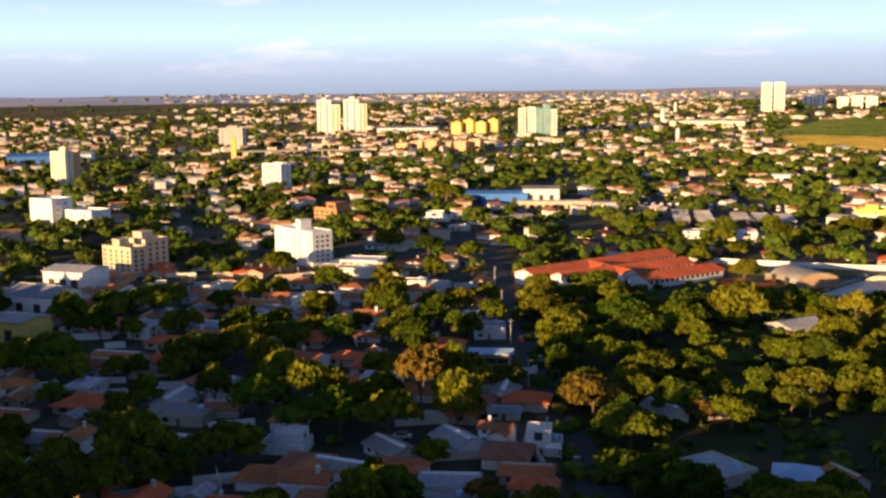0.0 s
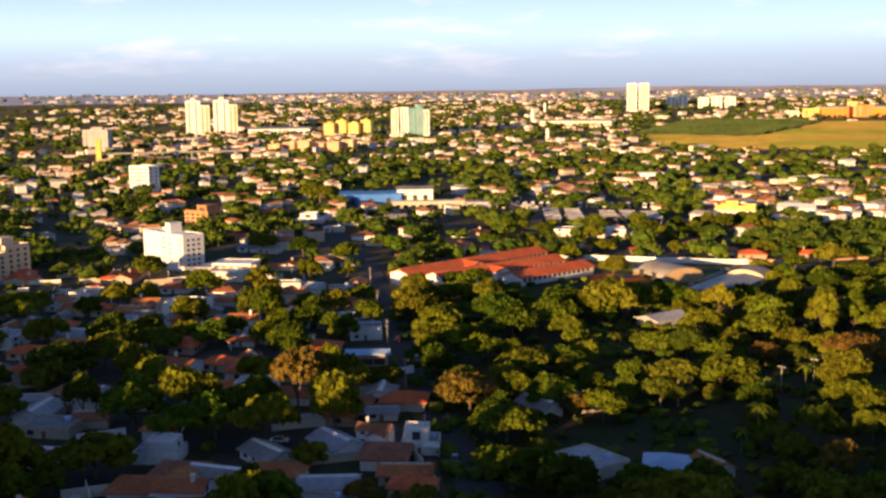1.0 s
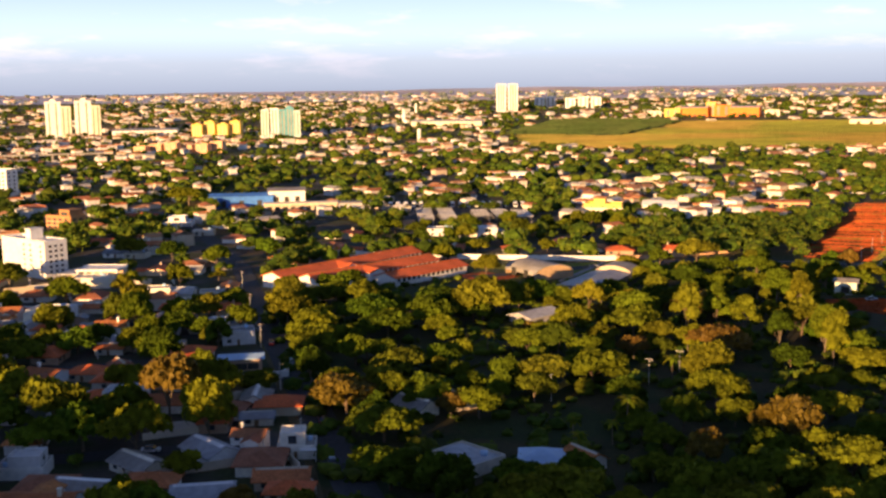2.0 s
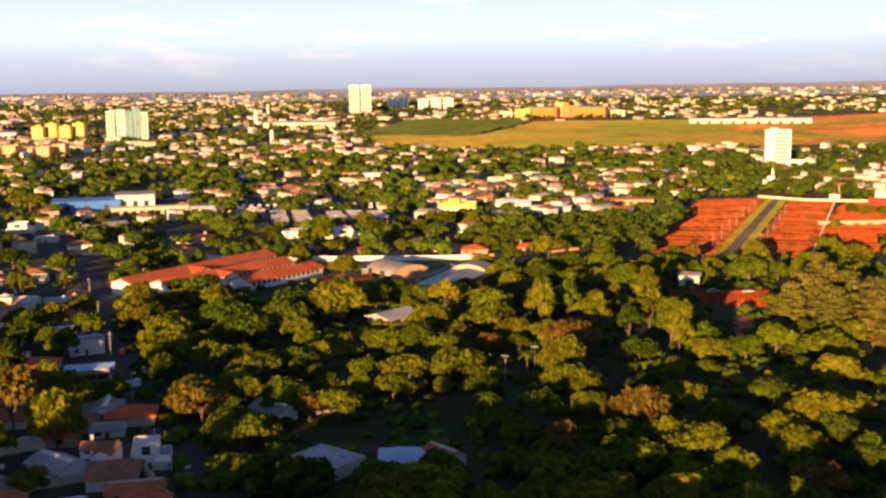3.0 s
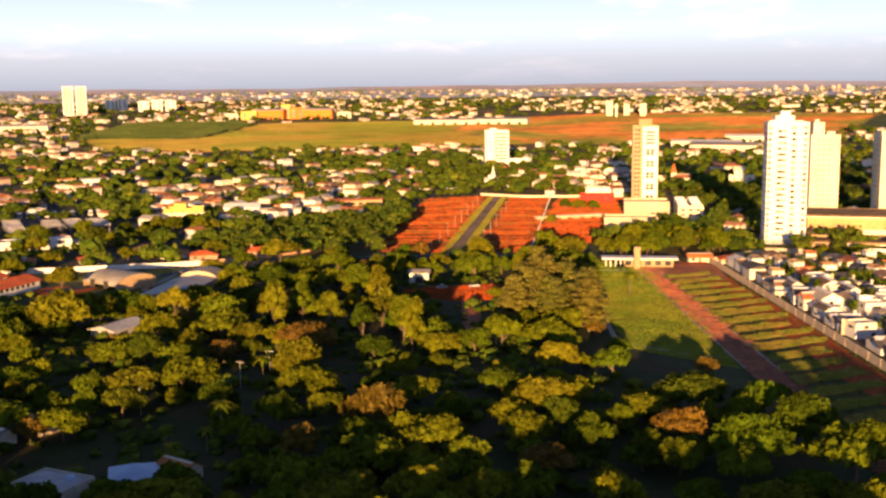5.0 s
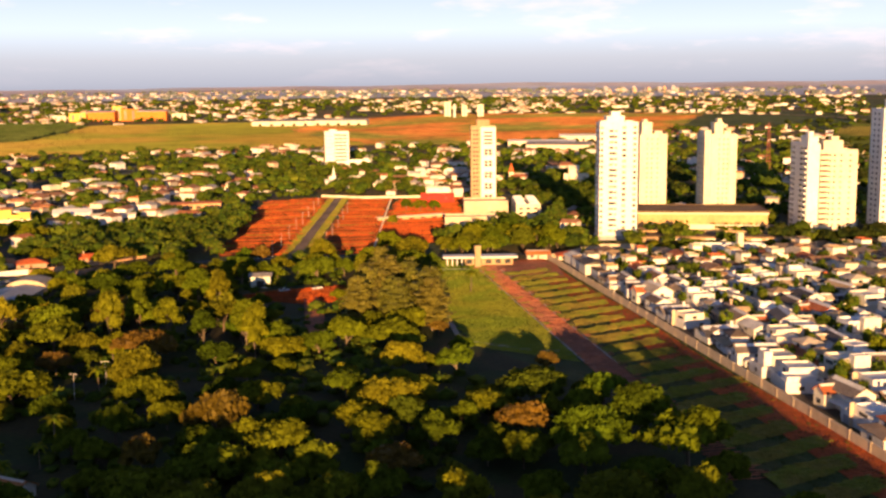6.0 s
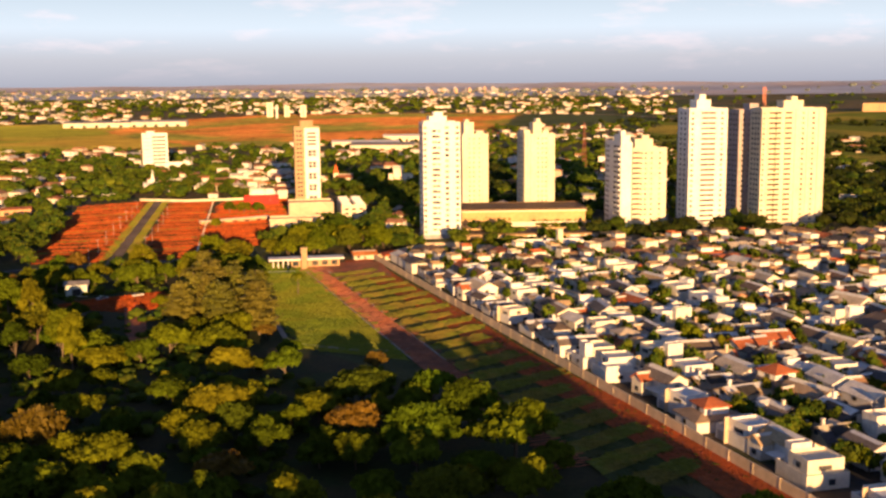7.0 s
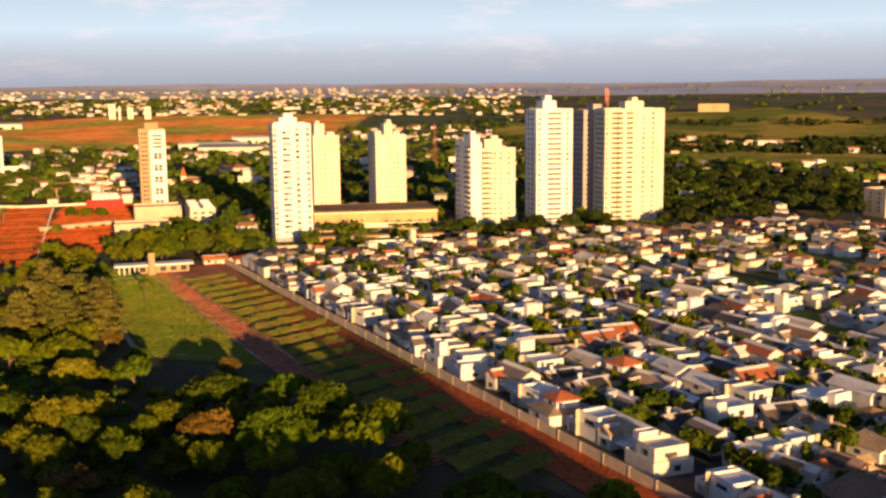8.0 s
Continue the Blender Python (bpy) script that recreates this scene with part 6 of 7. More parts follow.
def wall_run(name, points, h, thick, mat, label, cope=None):
    t = tagged(new(name), label, "wall", kind="structure")
    for (ax, ay), (bx, by) in zip(points, points[1:]):
        L, az = math.hypot(bx - ax, by - ay), math.degrees(math.atan2(bx - ax, by - ay))
        n = max(1, round(L / 9))
        for i in range(n):
            x, y = ax + (bx - ax) * (i + 0.5) / n, ay + (by - ay) * (i + 0.5) / n
            g = Geo().box(-thick / 2, thick / 2, -L / n / 2 + 0.2, L / n / 2 - 0.2, 0, h * (0.97 + 0.05 * rng.random()))
            p = part("panel", g, mat, t, at=on_ground(x, y, az))
            part("pier", Geo().box(-thick * 0.75, thick * 0.75, -0.2, 0.2, 0, h + 0.08), mat, t, at=on_ground(ax + (bx - ax) * i / n, ay + (by - ay) * i / n, az))
    return t


wall_run("wall_school", [(80, 518), (125, 493), (165, 476), (184, 467.5), (197, 465)], 2.4, 0.35, M_WHITE, "long white boundary wall of a playing field")
wall_run("wall_street", [(197, 465), (212, 464), (228, 466), (258, 470)], 2.0, 0.4, M_PEACH, "orange-washed boundary wall")
wall_run("wall_estate", [estate(-4, 0), estate(150, 0), estate(300, 0), estate(400, 0)], 2.6, 0.4, M_BEIGE, "long beige boundary wall of the estate")
wall_run("wall_estate_end", [(386, 320), (427, 323), (438, 311), (437, 277), (451, 248.5), (495, 249), (520, 245), (558, 233), (577, 208), (556, 172)], 2.4, 0.4, M_BEIGE, "beige wall at the end of the estate")
wall_run("wall_estate_brick", [(556, 172), (585, 138), (640, 80)], 2.8, 0.4, M_BRICK, "reddish brick wall at the end of the estate")
wall_run("wall_lots", [(500, 640), (512, 606), (572, 556)], 1.7, 0.4, M_CREAM, "pale wall behind red lots")
wall_run("wall_field", [(526, 590), (344, 400)], 1.6, 0.5, M_CREAM, "low pale wall between red fields")
structure("ground_bank", sheet([(112, 446), (128, 452), (140, 436), (122, 424)], 0.12), M_REDSOIL, "bare red earth bank beside a sports hall", "ground")
structure("field_sports", sheet([(128, 470), (196, 460), (180, 415), (150, 440)], 0.1), M_LAWN, "grass playing field inside the school wall", "field")

t = thing("gatehouse", "long low white gatehouse with flat canopy", "building", on_ground(352, 333, 43))
part("canopy", Geo().box(-18, 16, -4, 4, 3.6, 4.3), M_WHITE, t)
part("wall", Geo().box(-8, 14, -2.5, 3, 0, 3.6), M_TAN, t)
for i in range(5):
    part("window", WINTALL, None, t, at=pose(-6 + i * 4.4, -2.5, 0.9))
for i in range(4):
    part("column", Geo().box(-0.25, 0.25, -0.25, 0.25, 0, 3.6), M_WHITE, t, at=pose(-16 + i * 2.2, -3, 0))
part("shaft", Geo().box(-1.3, 1.3, -1.0, 1.0, 0, 9.5).box(-1.5, 1.5, -1.2, 1.2, 9.5, 10), M_TAN, thing("gate_pillar", "square tan entrance pillar", "pillar", on_ground(345, 329, 43)))
part("shaft", Geo().box(-1.3, 1.3, -1.3, 1.3, 0, 10.5), M_CREAM, thing("water_tower", "slim cream water tower at the estate's edge", "tower", on_ground(457, 262, G)))
t = thing("chapel", "small white chapel with pointed spire", "chapel", on_ground(556, 695, 40))
part("wall", Geo().gable_wall(-7, 7, -5, 5, 0, 5, 2), M_WHITE, t)
part("roof", Geo().gable(-7, 7, -5, 5, 5, 2), M_WHITE, t)
part("spire", Geo().add([(-2, -2, 5), (2, -2, 5), (2, 2, 5), (-2, 2, 5), (0, 0, 18)], [(0, 1, 4), (1, 2, 4), (2, 3, 4), (3, 0, 4), (3, 2, 1, 0)]), M_WHITE, t)

# ---- the walled estate ----
LOTS = [[(458, 112), (462, 84), (418, 70), (410, 90)], [(396, 62), (345, 32), (330, 44), (378, 80)], [(545, 110), (480, 70), (470, 48), (515, 52)], [(430, 142), (446, 152), (462, 122), (440, 114)]]
for poly in LOTS:
    structure("field_lot", sheet(poly, 0.14), M_LAWN, "empty grassed building lot in the estate", "field")
STREETS = tuple(19 + 28 * i for i in range(12))
for v in STREETS:
    structure("road_estate", strip([estate(2, v), estate(380, v)], 5.0, 0.15), M_ASPHALT, "narrow asphalt street of the estate", "road")


PARK = [(425, 326), (440, 312), (438, 278), (452, 248), (495, 250), (520, 247), (560, 235), (580, 208), (558, 170), (720, 60), (900, 300), (500, 420)]
keys, extra = list(ESTATE), []
for v in STREETS:
    for side, dv in ((-1, -8.4), (1, 8.4)):
        u = 8.0 + 4 * rng.random()
        while u < 375:
            x, y = estate(u, v + dv + 2.4 * (rng.random() - 0.5))
            u += 11.6 + 3.0 * rng.random() + (8 if rng.random() < 0.07 else 0)
            if not seen(x, y, 182) or inside(x, y, PARK) or any(inside(x, y, p) for p in LOTS) or (x - 457) ** 2 + (y - 262) ** 2 < 64 or math.hypot(x, y) > 640 or taken(x, y, 2.0):
                continue
            az, s = G + (90 if side < 0 else -90) + float(rng.choice([0, 0, 90, 180])) + 5 * rng.normal(), 0.8 + 0.24 * rng.random()
            if math.hypot(x, y) > 450:
                extra.append((x, y, az, s))
                take(x, y, 6 * s)
                continue
            k = keys[int(rng.choice(8, p=[0.1, 0.1, 0.08, 0.08, 0.24, 0.2, 0.1, 0.1] if v > 110 else [0.22, 0.14, 0.18, 0.1, 0.1, 0.1, 0.08, 0.08]))]
            put_house(ESTATE, k, x, y, az, s)
for v in STREETS:
    for k in range(190):
        u = rng.random() * 370
        x, y = estate(u, v + float(rng.choice([-2.6, 2.6, 13.6, 14, 14.4])) + 0.8 * rng.normal())
        if seen(x, y, 182) and math.hypot(x, y) < 600 and not any(inside(x, y, p) for p in LOTS) and (not taken(x, y, 0.1) or k % 2 == 0):
            if math.hypot(x, y) > 300 or k > 64:
                waiting.append((x, y, 1.6 + 1.7 * rng.random(), 4.0 + 3.2 * rng.random()))
            else:
                set_tree(x, y, 1.9 + 1.5 * rng.random(), ESTATETREE, 3.2)
for k in range(50):
    x, y = estate(150 + 70 * rng.random(), 38 + 60 * rng.random())
    if not taken(x, y, 0.3):
        set_tree(x, y, 2.2 + 2.0 * rng.random(), ESTATETREE, 3.2)
# trees along the ends of the estate, round the towers and behind them
for x, y, n, spread in [(379, 358, 8, 9), (400, 358, 9, 11), (410, 345, 8, 10), (414, 340, 6, 6), (432, 364, 9, 8), (416, 374, 8, 9), (440, 352, 6, 6), (398, 382, 6, 8), (452, 386, 6, 9), (470, 396, 5, 8), (486, 372, 5, 7), (355, 372, 5, 12), (332, 372, 4, 10), (520, 235, 8, 12), (560, 195, 7, 10), (600, 160, 6, 12)]:
    for k in range(n):
        px, py = x + rng.normal() * spread, y + rng.normal() * spread
        if not taken(px, py, 2.5) and abs(math.degrees(math.atan2(px, py)) - 54.0) > 1.7:
            set_tree(px, py, 4.5 + 3 * rng.random(), ROUND if x < 426 and y > 326 else LIGHT, 5.5 if x < 426 and y > 326 else 6)


# strews added trees out of view, there only to cast shade into it
def scatter_shade_trees(poly, tries, tall=13.0):
    xs, ys = [p[0] for p in poly], [p[1] for p in poly]
    for _ in range(tries):
        x, y, R = min(xs) + (max(xs) - min(xs)) * rng.random(), min(ys) + (max(ys) - min(ys)) * rng.random(), 4 + 3 * rng.random()
        if inside(x, y, poly) and not taken(x, y, R * 0.8) and not seen(x, y, 178):
            h = tall + 6 * rng.random()
            if -28 < math.degrees(math.atan2(x, y)) < 92:
                h = min(h, 76 - 0.41 * math.hypot(x, y))
            if h > 7:
                take(x, y, R * 0.8)
                waiting.append((x, y, R, h))


for _ in range(260):
    x, y = 436 + 90 * rng.random(), 246 + 84 * rng.random()
    if inside(x, y, [(442, 312), (440, 284), (454, 280), (472, 258), (500, 252), (520, 262), (486, 292), (462, 322)]) and not taken(x, y, 0.4):
        set_tree(x, y, 2.0 + 1.2 * rng.random(), ROUND, 5.5, 0.4)


# ---- filling the wood, the suburb and the town ----
def scatter(poly, tries, r0, r1, kinds, norm, gap=0.75, squash=1.0, avoid=4.0, near=0, far=5000):
    xs, ys = [p[0] for p in poly], [p[1] for p in poly]
    for _ in range(tries):
        x, y = min(xs) + (max(xs) - min(xs)) * rng.random(), min(ys) + (max(ys) - min(ys)) * rng.random()
        R = r0 + (r1 - r0) * rng.random()
        if inside(x, y, poly) and not taken(x, y, R * gap) and seen(x, y, near, far) and min(line_off(x, y, p) for p in ROADS) > avoid + R * 0.5:
            set_tree(x, y, R, kinds, norm, squash)


GLADES = [(110, 338, 6), (114, 330, 5), (205, 118, 9), (195, 100, 9), (184, 84, 9), (214, 136, 7), (222, 152, 6), (143, 215, 9), (165, 261, 6), (161, 228, 7), (212, 232, 9), (206, 242, 8), (228, 235, 7), (124, 206, 6), (123, 271, 8), (122, 251, 8), (95, 214, 9), (151, 187, 5), (169, 251, 6), (192, 337, 6), (212, 197, 5), (238, 312, 8), (228, 300, 8), (218, 288, 9), (209, 275, 8), (202, 262, 7), (205, 424, 9), (226, 426, 9), (248, 420, 9), (268, 406, 9), (286, 394, 9), (302, 382, 8), (316, 370, 8), (300, 372, 6), (262, 424, 6), (138, 268, 14), (84, 236, 13), (245, 335, 20), (150, 410, 30), (160, 312, 10), (95, 420, 25), (60, 232, 11), (120, 250, 8), (220, 288, 11), (232, 306, 15), (98, 330, 6), (66, 318, 5), (150, 250, 6), (118, 232, 6), (160, 225, 6), (180, 232, 5), (140, 180, 5), (190, 190, 5)]
for x, y, r in GLADES:
    take(x, y, r)
LAWN_EDGE = [(196, 150), (262, 235), (280, 280), (240, 276), (225, 240), (205, 190)]
for x, y in [(205 + 6 * i, 165 + 11 * i + 5 * (j - 1)) for i in range(10) for j in range(3)]:
    if inside(x, y, LAWN_EDGE):
        take(x, y, 3)
scatter(WOOD, 260, 6.5, 9.5, BIG, 7, 0.8, 0.95, near=165)
scatter(WOOD, 1100, 3.4, 6.0, BIG, 7, 0.74, near=165)
scatter(WOOD, 40, 3.0, 4.5, RUST, 7, 0.6, near=180)
scatter(WOOD, 60, 2.4, 3.4, ROUND, 5.5, 0.55, near=180)
shrubs = Geo()
for _ in range(2600):
    x, y = 20 + 325 * rng.random(), 150 + 300 * rng.random()
    if inside(x, y, WOOD) and seen(x, y, 175) and not (inside(x, y, LAWN_EDGE) or math.hypot(x - 246, y - 332) < 22):
        r = 0.7 + 1.5 * rng.random()
        c, radii = np.array([x, y, r * 0.5]), np.array([r * 1.3, r * 1.3, r * 0.8])
        lump(shrubs, c, radii, BALL1, 0.3)
        sprays(shrubs, c, radii, 9, 0.5)
stuff("undergrowth", shrubs, M_FARLEAF, "dark shrubs and saplings under the trees", "undergrowth")
# trees by streets and fields; the added unseen shade trees come further down
scatter([(-60, 540), (14, 530), (2, 690), (-70, 760)], 50, 4, 6.5, LIGHT, 6, 0.7)
scatter([(262, 362), (330, 392), (300, 430), (262, 470), (228, 470), (190, 450)], 60, 2.6, 4, LIGHT, 6, 0.7)
scatter([(214, 494), (240, 482), (262, 466), (281, 452), (296, 462), (352, 528), (330, 560), (270, 570)], 420, 4, 6.5, LIGHT, 6, 0.62, avoid=1)


def infill(poly, tries, kinds, az, s0=0.85, s1=1.15, near=180, far=1000):
    xs, ys, names = [p[0] for p in poly], [p[1] for p in poly], list(kinds)
    for _ in range(tries):
        x, y = min(xs) + (max(xs) - min(xs)) * rng.random(), min(ys) + (max(ys) - min(ys)) * rng.random()
        s = s0 + (s1 - s0) * rng.random()
        if inside(x, y, poly) and not taken(x, y, 3.6 * s) and seen(x, y, near, far) and min(line_off(x, y, p) for p in ROADS) > 8:
            put_house(kinds, names[int(rng.choice(len(names), p=[0.15, 0.13, 0.14, 0.08, 0.12, 0.04, 0.07, 0.01, 0.13, 0.13] if len(names) == 10 else None))], x, y, az + float(rng.choice([0, 90, 180, 270])) + rng.normal() * 4, s)


NEAR_TOWN = [(24, 120), (21, 400), (-40, 420), (-200, 400), (-170, 330), (-90, 120)]
scatter(NEAR_TOWN, 330, 3.4, 6.4, ROUND, 5.5, 0.6, avoid=6.5, near=185)
for x, y, r in [(290, 478, 16), (312, 508, 16), (264, 480, 12), (336, 536, 14)]:
    take(x, y, r)
infill(NEAR_TOWN, 1000, PLAIN_MIX, 12, 0.7, 1.0)
infill(LEFT_TOWN, 900, PLAIN_MIX, 12, 0.8, 1.05, far=540)
infill(MID_TOWN, 500, PLAIN_MIX, 20, 0.95, 1.3, far=600)
infill([(410, 480), (560, 600), (690, 800), (800, 760), (640, 560), (540, 480)], 260, {k: PLAIN[k] for k in ("tile_gable", "tile_hip", "flat_low", "red_hip")}, 43, 0.9, 1.3, far=640)
scatter(LEFT_TOWN, 800, 2.5, 5.5, LIGHT, 6, 0.6, avoid=3, far=580)
scatter(LEFT_TOWN, 500, 1.4, 2.4, BUSH, 2.4, 0.3, avoid=4)

scatter([(560, 600), (690, 800), (600, 860), (500, 690)], 200, 4, 6, LIGHT, 6, 0.7)
scatter([(480, 420), (640, 560), (760, 620), (860, 560), (700, 440), (600, 330), (660, 250), (560, 400)], 420, 4.5, 7, LIGHT, 6, 0.75)
scatter([(600, 150), (660, 80), (900, 110), (1050, 320), (900, 420), (660, 250)], 700, 5, 8, LIGHT, 6, 0.8)


# unseen trees added towards the sun, to lay long shadows over near streets and fields
scatter_shade_trees([(-260, -40), (-120, -100), (-60, 60), (-95, 190), (-170, 330), (-290, 380)], 1000, 22)
scatter_shade_trees([(92, 77), (70, 0), (95, 5), (130, 50), (150, 100)], 260, 18)
scatter_shade_trees([(92, 14), (95, 0), (118, 6), (135, 28), (165, 58), (150, 72), (125, 52)], 340, 28)
scatter_shade_trees([(112, -14), (124, -16), (130, 2), (122, 6)], 60, 17)
scatter_shade_trees([(-90, 20), (-20, 20), (20, 150), (-40, 175), (-85, 180), (-120, 150)], 340, 28)
scatter_shade_trees([(0, 30), (40, -40), (90, -10), (120, 60), (120, 110), (30, 150)], 260, 17)
scatter_shade_trees([(70, -30), (88, -32), (110, -8), (118, 2), (95, 5), (70, -5)], 160, 30)
scatter_shade_trees([(130, -30), (175, -32), (178, 2), (150, 12)], 140, 10)


# ---- the far town: too many and too small to tell apart ----
def far_house(walls, roofs, x, y, a, w, d, h, pitched):
    z, c, s = terrain(x, y), math.cos(a), math.sin(a)
    top = Geo().gable(-w, w, -d, d, h, d * 0.38, 0.5, 0.2) if pitched else Geo().tray(-w * 1.02, w * 1.02, -d * 1.02, d * 1.02, h, h + 0.25, 0.5)
    for g, src in ((walls, Geo().box(-w, w, -d, d, -1, h)), (roofs, top)):
        g.add([(x + p * c - q * s, y + p * s + q * c, z + k) for p, q, k in src.v], src.f)


def far_houses(count, r0, r1, a0, a1, keep, size=1.0):
    walls, roofs = Geo(), Geo()
    for _ in range(count):
        r, az = math.sqrt(r0 * r0 + (r1 * r1 - r0 * r0) * rng.random()), a0 + (a1 - a0) * rng.random()
        x, y = r * math.sin(radians(az)), r * math.cos(radians(az))
        if not keep(x, y) or taken(x, y, 6):
            continue
        big = 1.8 if rng.random() < 0.035 else 1
        far_house(walls, roofs, x, y, radians(float(rng.choice([20, 110])) + 4 * rng.normal()), size * big * (3.6 + 3.4 * rng.random()), size * big * (3 + 2 * rng.random()), 3 + 3 * (rng.random() < 0.35), big == 1 and rng.random() < 0.75)
        if r < 1250:
            take(x, y, 2.6 * big)
    return walls, roofs


def far_trees(count, r0, r1, a0, a1, keep, base, size=(4, 7), leafy=0):
    g = Geo()
    for _ in range(count):
        r, az = math.sqrt(r0 * r0 + (r1 * r1 - r0 * r0) * rng.random()), a0 + (a1 - a0) * rng.random()
        x, y = r * math.sin(radians(az)), r * math.cos(radians(az))
        if not keep(x, y) or taken(x, y, 1.5):
            continue
        R = size[0] + (size[1] - size[0]) * rng.random() ** 1.6
        z, n = terrain(x, y), 5 if leafy else 3
        for k in range(n):
            c = np.array([x + R * 0.55 * rng.normal(), y + R * 0.55 * rng.normal(), z + R * (0.5 + 0.4 * rng.random())])
            q = np.array([R * 0.7, R * 0.7, R * 0.5]) * (0.6 + 0.5 * rng.random()) * (0.85 if leafy else 1)
            lump(g, c, q, base, 0.32)
            if leafy:
                sprays(g, c, q * 1.05, leafy, 0.17 * R)
    return g


w, f = Geo(), Geo()
for x, y, az, s in extra:
    h, a, style = (3.0 + 2.0 * rng.random()) * s + 0.6, radians(-az), rng.random()
    far_house(w, f, x, y, a, 5.6 * s, 4.4 * s, h, style < 0.62)
    dx, dy = 2.6 * s * math.cos(a + 1.57 * (rng.random() < 0.5)), 2.6 * s * math.sin(a + 1.57)
    if style < 0.55:
        far_house(w, f, x + 1.2 * dx, y - 1.2 * dy, a + math.pi / 2, 4.6 * s, 2.8 * s, h - 0.5, True)
    if style > 0.55:
        far_house(w, f, x + dx, y + dy, a, 3.2 * s, 2.6 * s, h + 2.2 * s, False)
stuff("distant_houses", w, M_ESTATEWALL, "pale walls of close-set estate houses", "houses")
stuff("distant_roofs", f, M_ESTATEFAR, "brown, grey and pale estate roofs", "roofs")

w, f = Geo(), Geo()
for _ in range(420):
    x, y = 225 + 380 * rng.random(), 555 + 360 * rng.random()
    if inside(x, y, [(228, 610), (330, 560), (480, 700), (600, 860), (440, 900), (300, 800)]) and not taken(x, y, 3.6):
        take(x, y, 4.6)
        far_house(w, f, x, y, radians(float(rng.choice([30, 120])) + 5 * rng.normal()), 4 + 3 * rng.random(), 3.5 + 1.8 * rng.random(), 3.2 + 2.6 * (rng.random() < 0.4), rng.random() < 0.75)
stuff("distant_houses", w, M_FARWALL, "sunlit cream walls of houses among trees", "houses")
stuff("distant_roofs", f, M_FARROOF, "clay and pale roofs of houses among trees", "roofs")

w, f = Geo(), Geo()
for _ in range(700):
    x, y = 480 + 320 * rng.random(), 520 + 300 * rng.random()
    if inside(x, y, [(575, 560), (520, 650), (640, 800), (770, 760), (700, 640)]) and not taken(x, y, 4.0):
        take(x, y, 5.5)
        far_house(w, f, x, y, radians(float(rng.choice([47, 137])) + 4 * rng.normal()), 4 + 2.5 * rng.random(), 3.5 + 1.5 * rng.random(), 3 + 2.5 * (rng.random() < 0.35), rng.random() < 0.8)
stuff("distant_houses", w, M_FARWALL, "sunlit walls of a close-built housing quarter", "houses")
stuff("distant_roofs", f, M_FARROOF, "clay roofs of a close-built housing quarter", "roofs")

FIELDS = [[(470, 1420), (600, 1320), (960, 1180), (1080, 1030), (1500, 1000), (2100, 1300), (1750, 1750), (1206, 1900), (1000, 2000), (770, 2160), (540, 1800)],
          [(1150, 600), (1100, 100), (1700, 0), (2600, 500), (2000, 900)]]


FIELDS.append(GREENFIELD)
PLOTS = [WOOD, [(100, 440), (84, 512), (124, 486), (196, 464), (262, 459), (240, 448), (180, 438)], [(284, 446), (452, 646), (500, 640), (572, 556), (402, 396), (340, 398), (292, 402)], [estate(-10, -60), estate(400, -60), estate(400, 430), estate(-10, 430)], [(24, 430), (80, 520), (130, 470), (190, 440), (110, 430)]]


def open_land(x, y):
    return not any(inside(x, y, p) for p in FIELDS + PLOTS) and min(line_off(x, y, p) for p in ROADS) > 9


def beyond_town(x, y):
    """Open country at both ends of the skyline."""
    r, az = math.hypot(x, y), math.degrees(math.atan2(x, y))
    return r > 1750 and az > 66 or r > 2700 and az < -9 + 6 * math.sin(r * 0.01)


def town(x, y):
    return open_land(x, y) and not beyond_town(x, y) and noise.noise((x * 0.004, y * 0.004, 1.0)) > -0.3


def woods(x, y):
    return open_land(x, y) and not (beyond_town(x, y) and rng.random() < 0.8) and noise.noise((x * 0.004, y * 0.004, 1.0)) < 0.75


for n, (r0, r1, cnt) in enumerate([(560, 1250, 1000), (1250, 2100, 1500), (2100, 3300, 2300), (3300, 4350, 1100)]):
    for a0, a1 in ((-25, 15), (15, 50), (50, 88)):
        w, f = far_houses(cnt // 3 + (cnt // 6 if a0 == -25 else -cnt // 9 if a0 == 15 and n == 0 else 0), r0, r1, a0, a1, town, 1.0 + 0.18 * n)
        stuff("distant_houses", w, M_FARWALL, "pale walls of many distant town houses", "houses")
        stuff("distant_roofs", f, M_FARROOF, "clay and grey roofs of many distant houses", "roofs")
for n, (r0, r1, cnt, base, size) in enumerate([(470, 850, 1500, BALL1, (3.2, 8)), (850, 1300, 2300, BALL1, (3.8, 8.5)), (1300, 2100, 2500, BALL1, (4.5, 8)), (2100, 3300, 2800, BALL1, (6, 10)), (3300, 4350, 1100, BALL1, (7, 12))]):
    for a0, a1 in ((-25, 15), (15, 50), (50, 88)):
        # the outermost ring takes the leaves with haze in their colour
        stuff("distant_trees", far_trees(cnt // 3, r0, r1, a0, a1, woods, base, size, 12 if r0 < 800 else 0), M_HAZELEAF if r0 > 3000 else M_FARLEAF, "dark green trees among distant houses, the farthest painted hazy", "trees")
stuff("distant_trees", far_trees(700, 900, 1250, 30, 52, lambda x, y: inside(x, y, [(420, 1100), (560, 900), (700, 900), (960, 1150), (600, 1320)]), BALL1, (4, 6.5)), M_FARLEAF, "belt of dark green trees before a pasture", "trees")



def hedges(x, y):
    return noise.noise((x * 0.006 + 0.4 * y * 0.006, y * 0.012, 4.0)) > -0.18


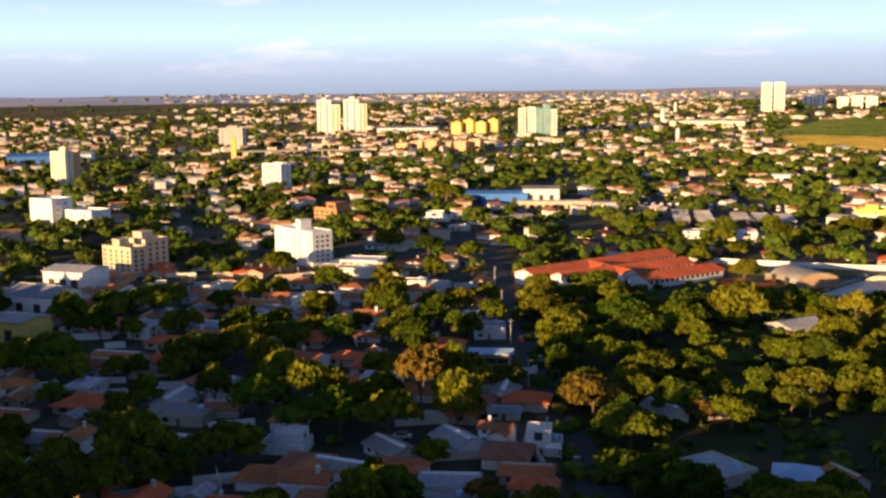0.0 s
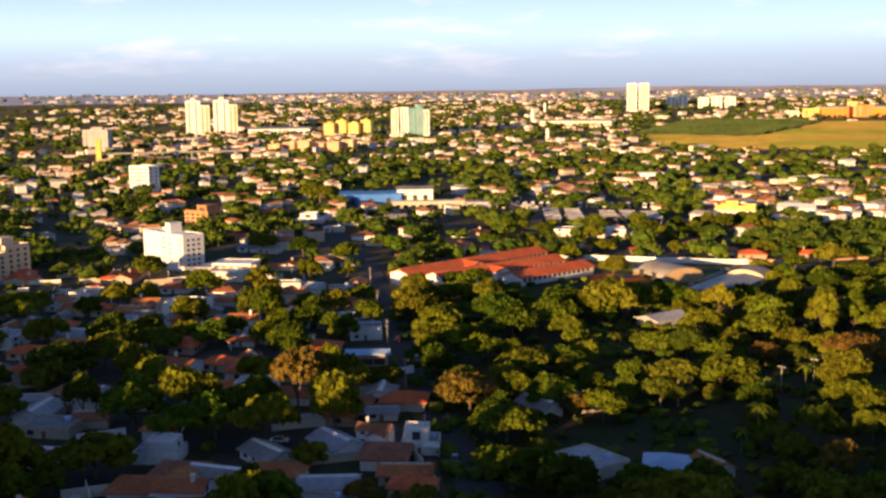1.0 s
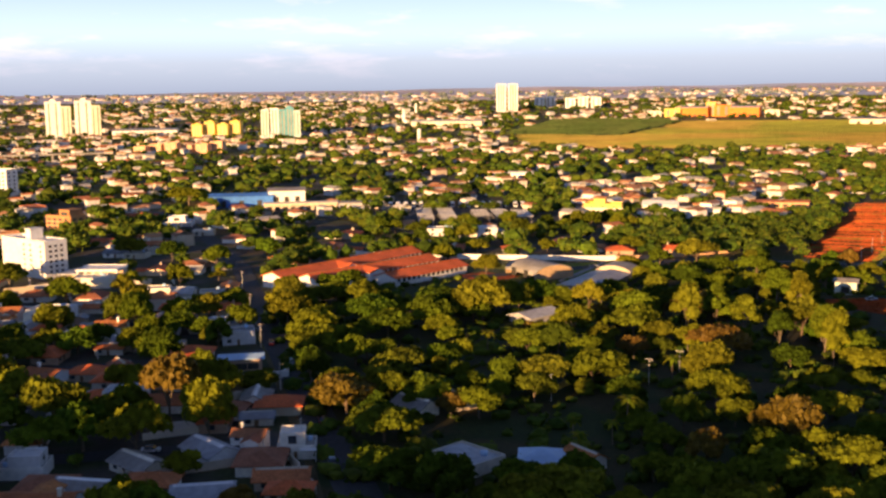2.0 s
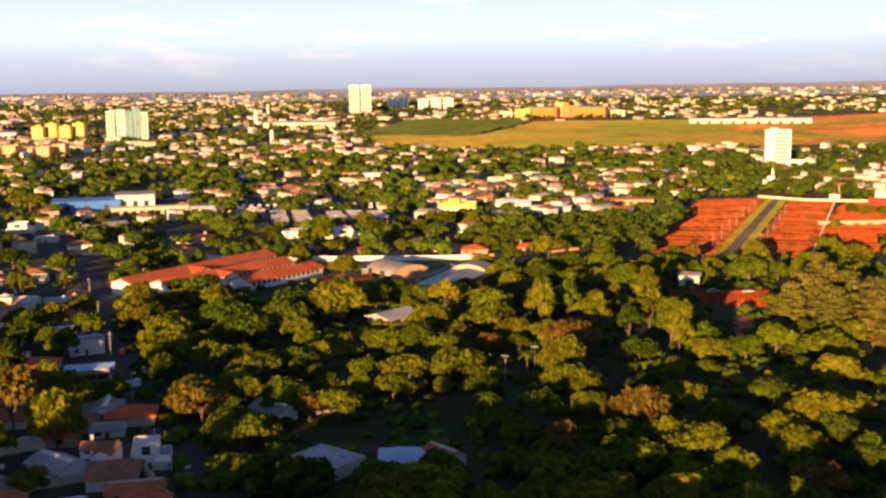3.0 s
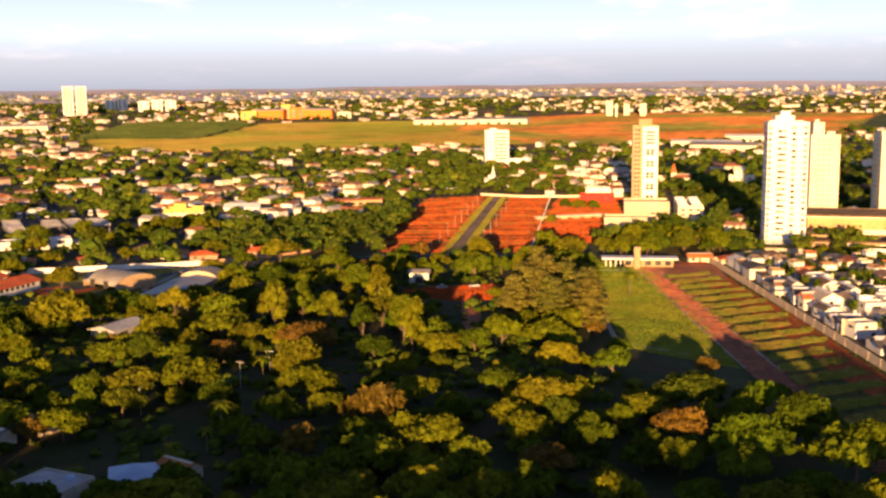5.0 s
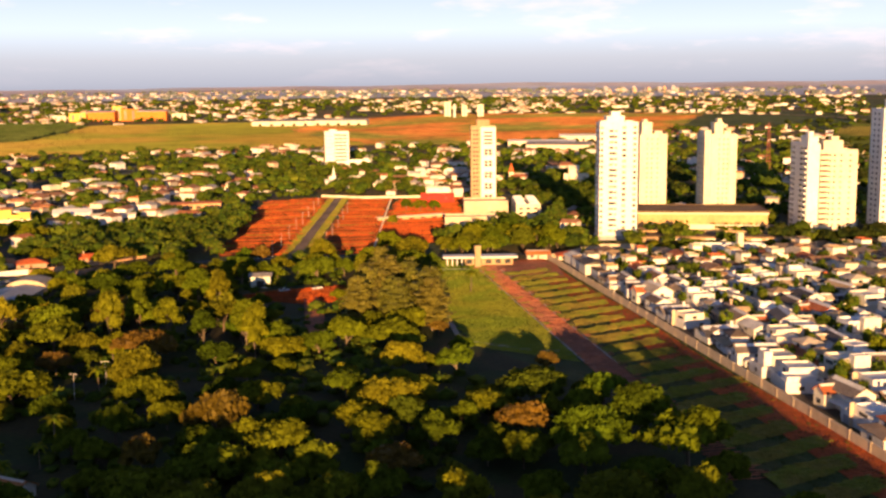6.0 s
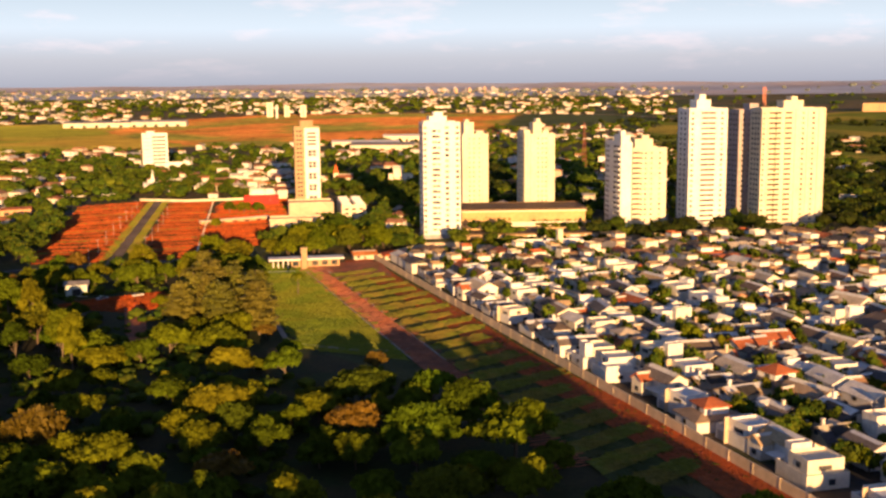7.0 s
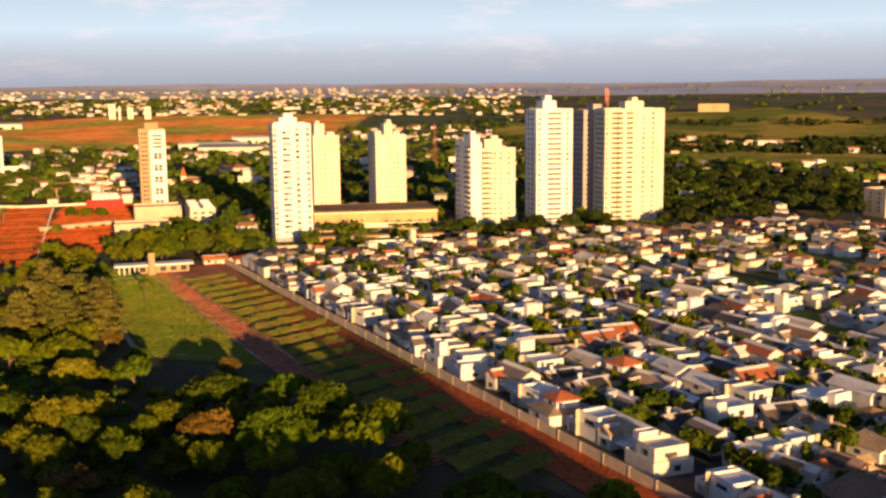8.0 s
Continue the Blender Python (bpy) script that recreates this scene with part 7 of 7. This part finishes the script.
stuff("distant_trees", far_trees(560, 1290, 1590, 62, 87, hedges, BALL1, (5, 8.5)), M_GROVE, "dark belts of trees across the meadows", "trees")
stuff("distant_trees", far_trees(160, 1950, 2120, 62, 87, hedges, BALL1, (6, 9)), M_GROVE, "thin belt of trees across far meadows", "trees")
w, f = far_houses(46, 1300, 1600, 62, 87, lambda x, y: True, 1.2)
stuff("distant_houses", w, M_FARWALL, "few pale farm houses among meadow trees", "houses")
stuff("distant_roofs", f, M_FARROOF, "few clay roofs among meadow trees", "roofs")

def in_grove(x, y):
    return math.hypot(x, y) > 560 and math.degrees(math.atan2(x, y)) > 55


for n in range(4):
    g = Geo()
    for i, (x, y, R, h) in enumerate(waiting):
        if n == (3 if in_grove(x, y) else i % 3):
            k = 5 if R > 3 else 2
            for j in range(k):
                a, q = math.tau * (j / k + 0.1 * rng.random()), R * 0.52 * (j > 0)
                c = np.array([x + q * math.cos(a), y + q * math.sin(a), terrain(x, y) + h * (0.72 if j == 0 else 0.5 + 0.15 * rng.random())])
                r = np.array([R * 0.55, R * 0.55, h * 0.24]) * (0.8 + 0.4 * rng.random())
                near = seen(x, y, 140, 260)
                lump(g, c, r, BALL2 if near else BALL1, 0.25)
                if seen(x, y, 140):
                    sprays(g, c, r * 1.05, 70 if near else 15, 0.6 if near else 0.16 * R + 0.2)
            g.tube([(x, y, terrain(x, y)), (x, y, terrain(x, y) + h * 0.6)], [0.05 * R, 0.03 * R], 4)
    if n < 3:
        stuff("street_greenery", g, M_FARLEAF, "many green trees and shrubs among the streets, with added unseen shade trees", "trees")
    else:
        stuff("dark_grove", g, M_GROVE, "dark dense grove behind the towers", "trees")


yard = Geo()
for _ in range(420):
    x, y = -190 + 215 * rng.random(), 190 + 330 * rng.random()
    if inside(x, y, LEFT_TOWN) and seen(x, y, 180) and not taken(x, y, 0.2) and min(line_off(x, y, p) for p in ROADS) > 6:
        a, L, h = radians(float(rng.choice([12, 102])) + 3 * rng.normal()), 3 + 4 * rng.random(), 1.7 + 0.7 * rng.random()
        c, s = math.cos(a), math.sin(a)
        src = Geo().box(-L, L, -0.1, 0.1, 0, h)
        yard.add([(x + p * c - q * s, y + p * s + q * c, k) for p, q, k in src.v], src.f)
stuff("yard_walls", yard, M_FARWALL, "low pale walls between the yards", "walls")


# ---- posts and lamps ----
def lamp():
    t = thing("street_lamp", "tall pale lamp post with two arms", "street lamp")
    part("pole", Geo().tube([(0, 0, 0), (0, 0, 9)], [0.13, 0.08], 6), M_POST, t)
    part("arm", Geo().box(-1.3, 1.3, -0.06, 0.06, 8.9, 9.05), M_POST, t)
    part("lantern", Geo().box(-1.6, -0.9, -0.18, 0.18, 8.75, 8.95), M_CONCRETE, t)
    part("lantern", Geo().box(0.9, 1.6, -0.18, 0.18, 8.75, 8.95), M_CONCRETE, t)
    return t


for x, y in [(90, 254), (121, 262), (133, 268), (128, 246)] + [(300 + 22 * i, 424 + 23 * i) for i in range(8)] + [(316 + 25 * i, 408 + 26 * i) for i in range(6)]:
    place("lamp", lamp, on_ground(x, y, rng.random() * 360, (0.75, 0.75, 0.8)))


def pole():
    t = thing("utility_pole", "concrete utility pole with crossarm", "utility pole")
    part("post", Geo().tube([(0, 0, 0), (0, 0, 9.5)], [0.14, 0.09], 6), M_POST, t)
    part("crossarm", Geo().box(-1.1, 1.1, -0.08, 0.08, 8.7, 8.9), M_BARK, t)
    return t


for i in range(5):
    place("pole", pole, on_ground(21.5 + (1.5 if i < 2 else 0), 232 + 52 * i, 5, (0.9, 0.9, 0.85)))


def car():
    t = thing("car", "small parked car on the street", "car", group="parked cars")
    part("body", Geo().prism([(-0.85, -2.1), (0.85, -2.1), (0.85, 2.1), (-0.85, 2.1)], 0.3, 0.85), M_CAR, t)
    part("cabin", Geo().add([(-0.8, -1.2, 0.85), (0.8, -1.2, 0.85), (0.8, 1.6, 0.85), (-0.8, 1.6, 0.85), (-0.65, -0.6, 1.45), (0.65, -0.6, 1.45), (0.65, 1.1, 1.45), (-0.65, 1.1, 1.45)],
                            [(0, 1, 5, 4), (1, 2, 6, 5), (2, 3, 7, 6), (3, 0, 4, 7), (4, 5, 6, 7)]), M_GLASS, t)
    for x in (-0.8, 0.8):
        for y in (-1.35, 1.35):
            part("wheel", Geo().prism([(y + 0.32 * math.cos(math.tau * i / 8), 0.32 + 0.32 * math.sin(math.tau * i / 8)) for i in range(8)], -0.1, 0.1), M_RUBBER, t, at=Matrix(((0, 0, 1, x), (1, 0, 0, 0), (0, 1, 0, 0), (0, 0, 0, 1))))
    return t


for i, (x, y) in enumerate([(28.5, 222), (30.2, 252), (26.4, 268), (26, 300), (29, 312), (25, 338), (22.8, 360), (27, 384), (23, 420), (-60, 324), (-20, 326), (-80, 244), (-10, 241), (250, 346), (262, 340), (165, 448), (180, 450)]):
    place("car", car, pose(x, y, 0.17, 0, 0, -4 if i < 9 else 80))
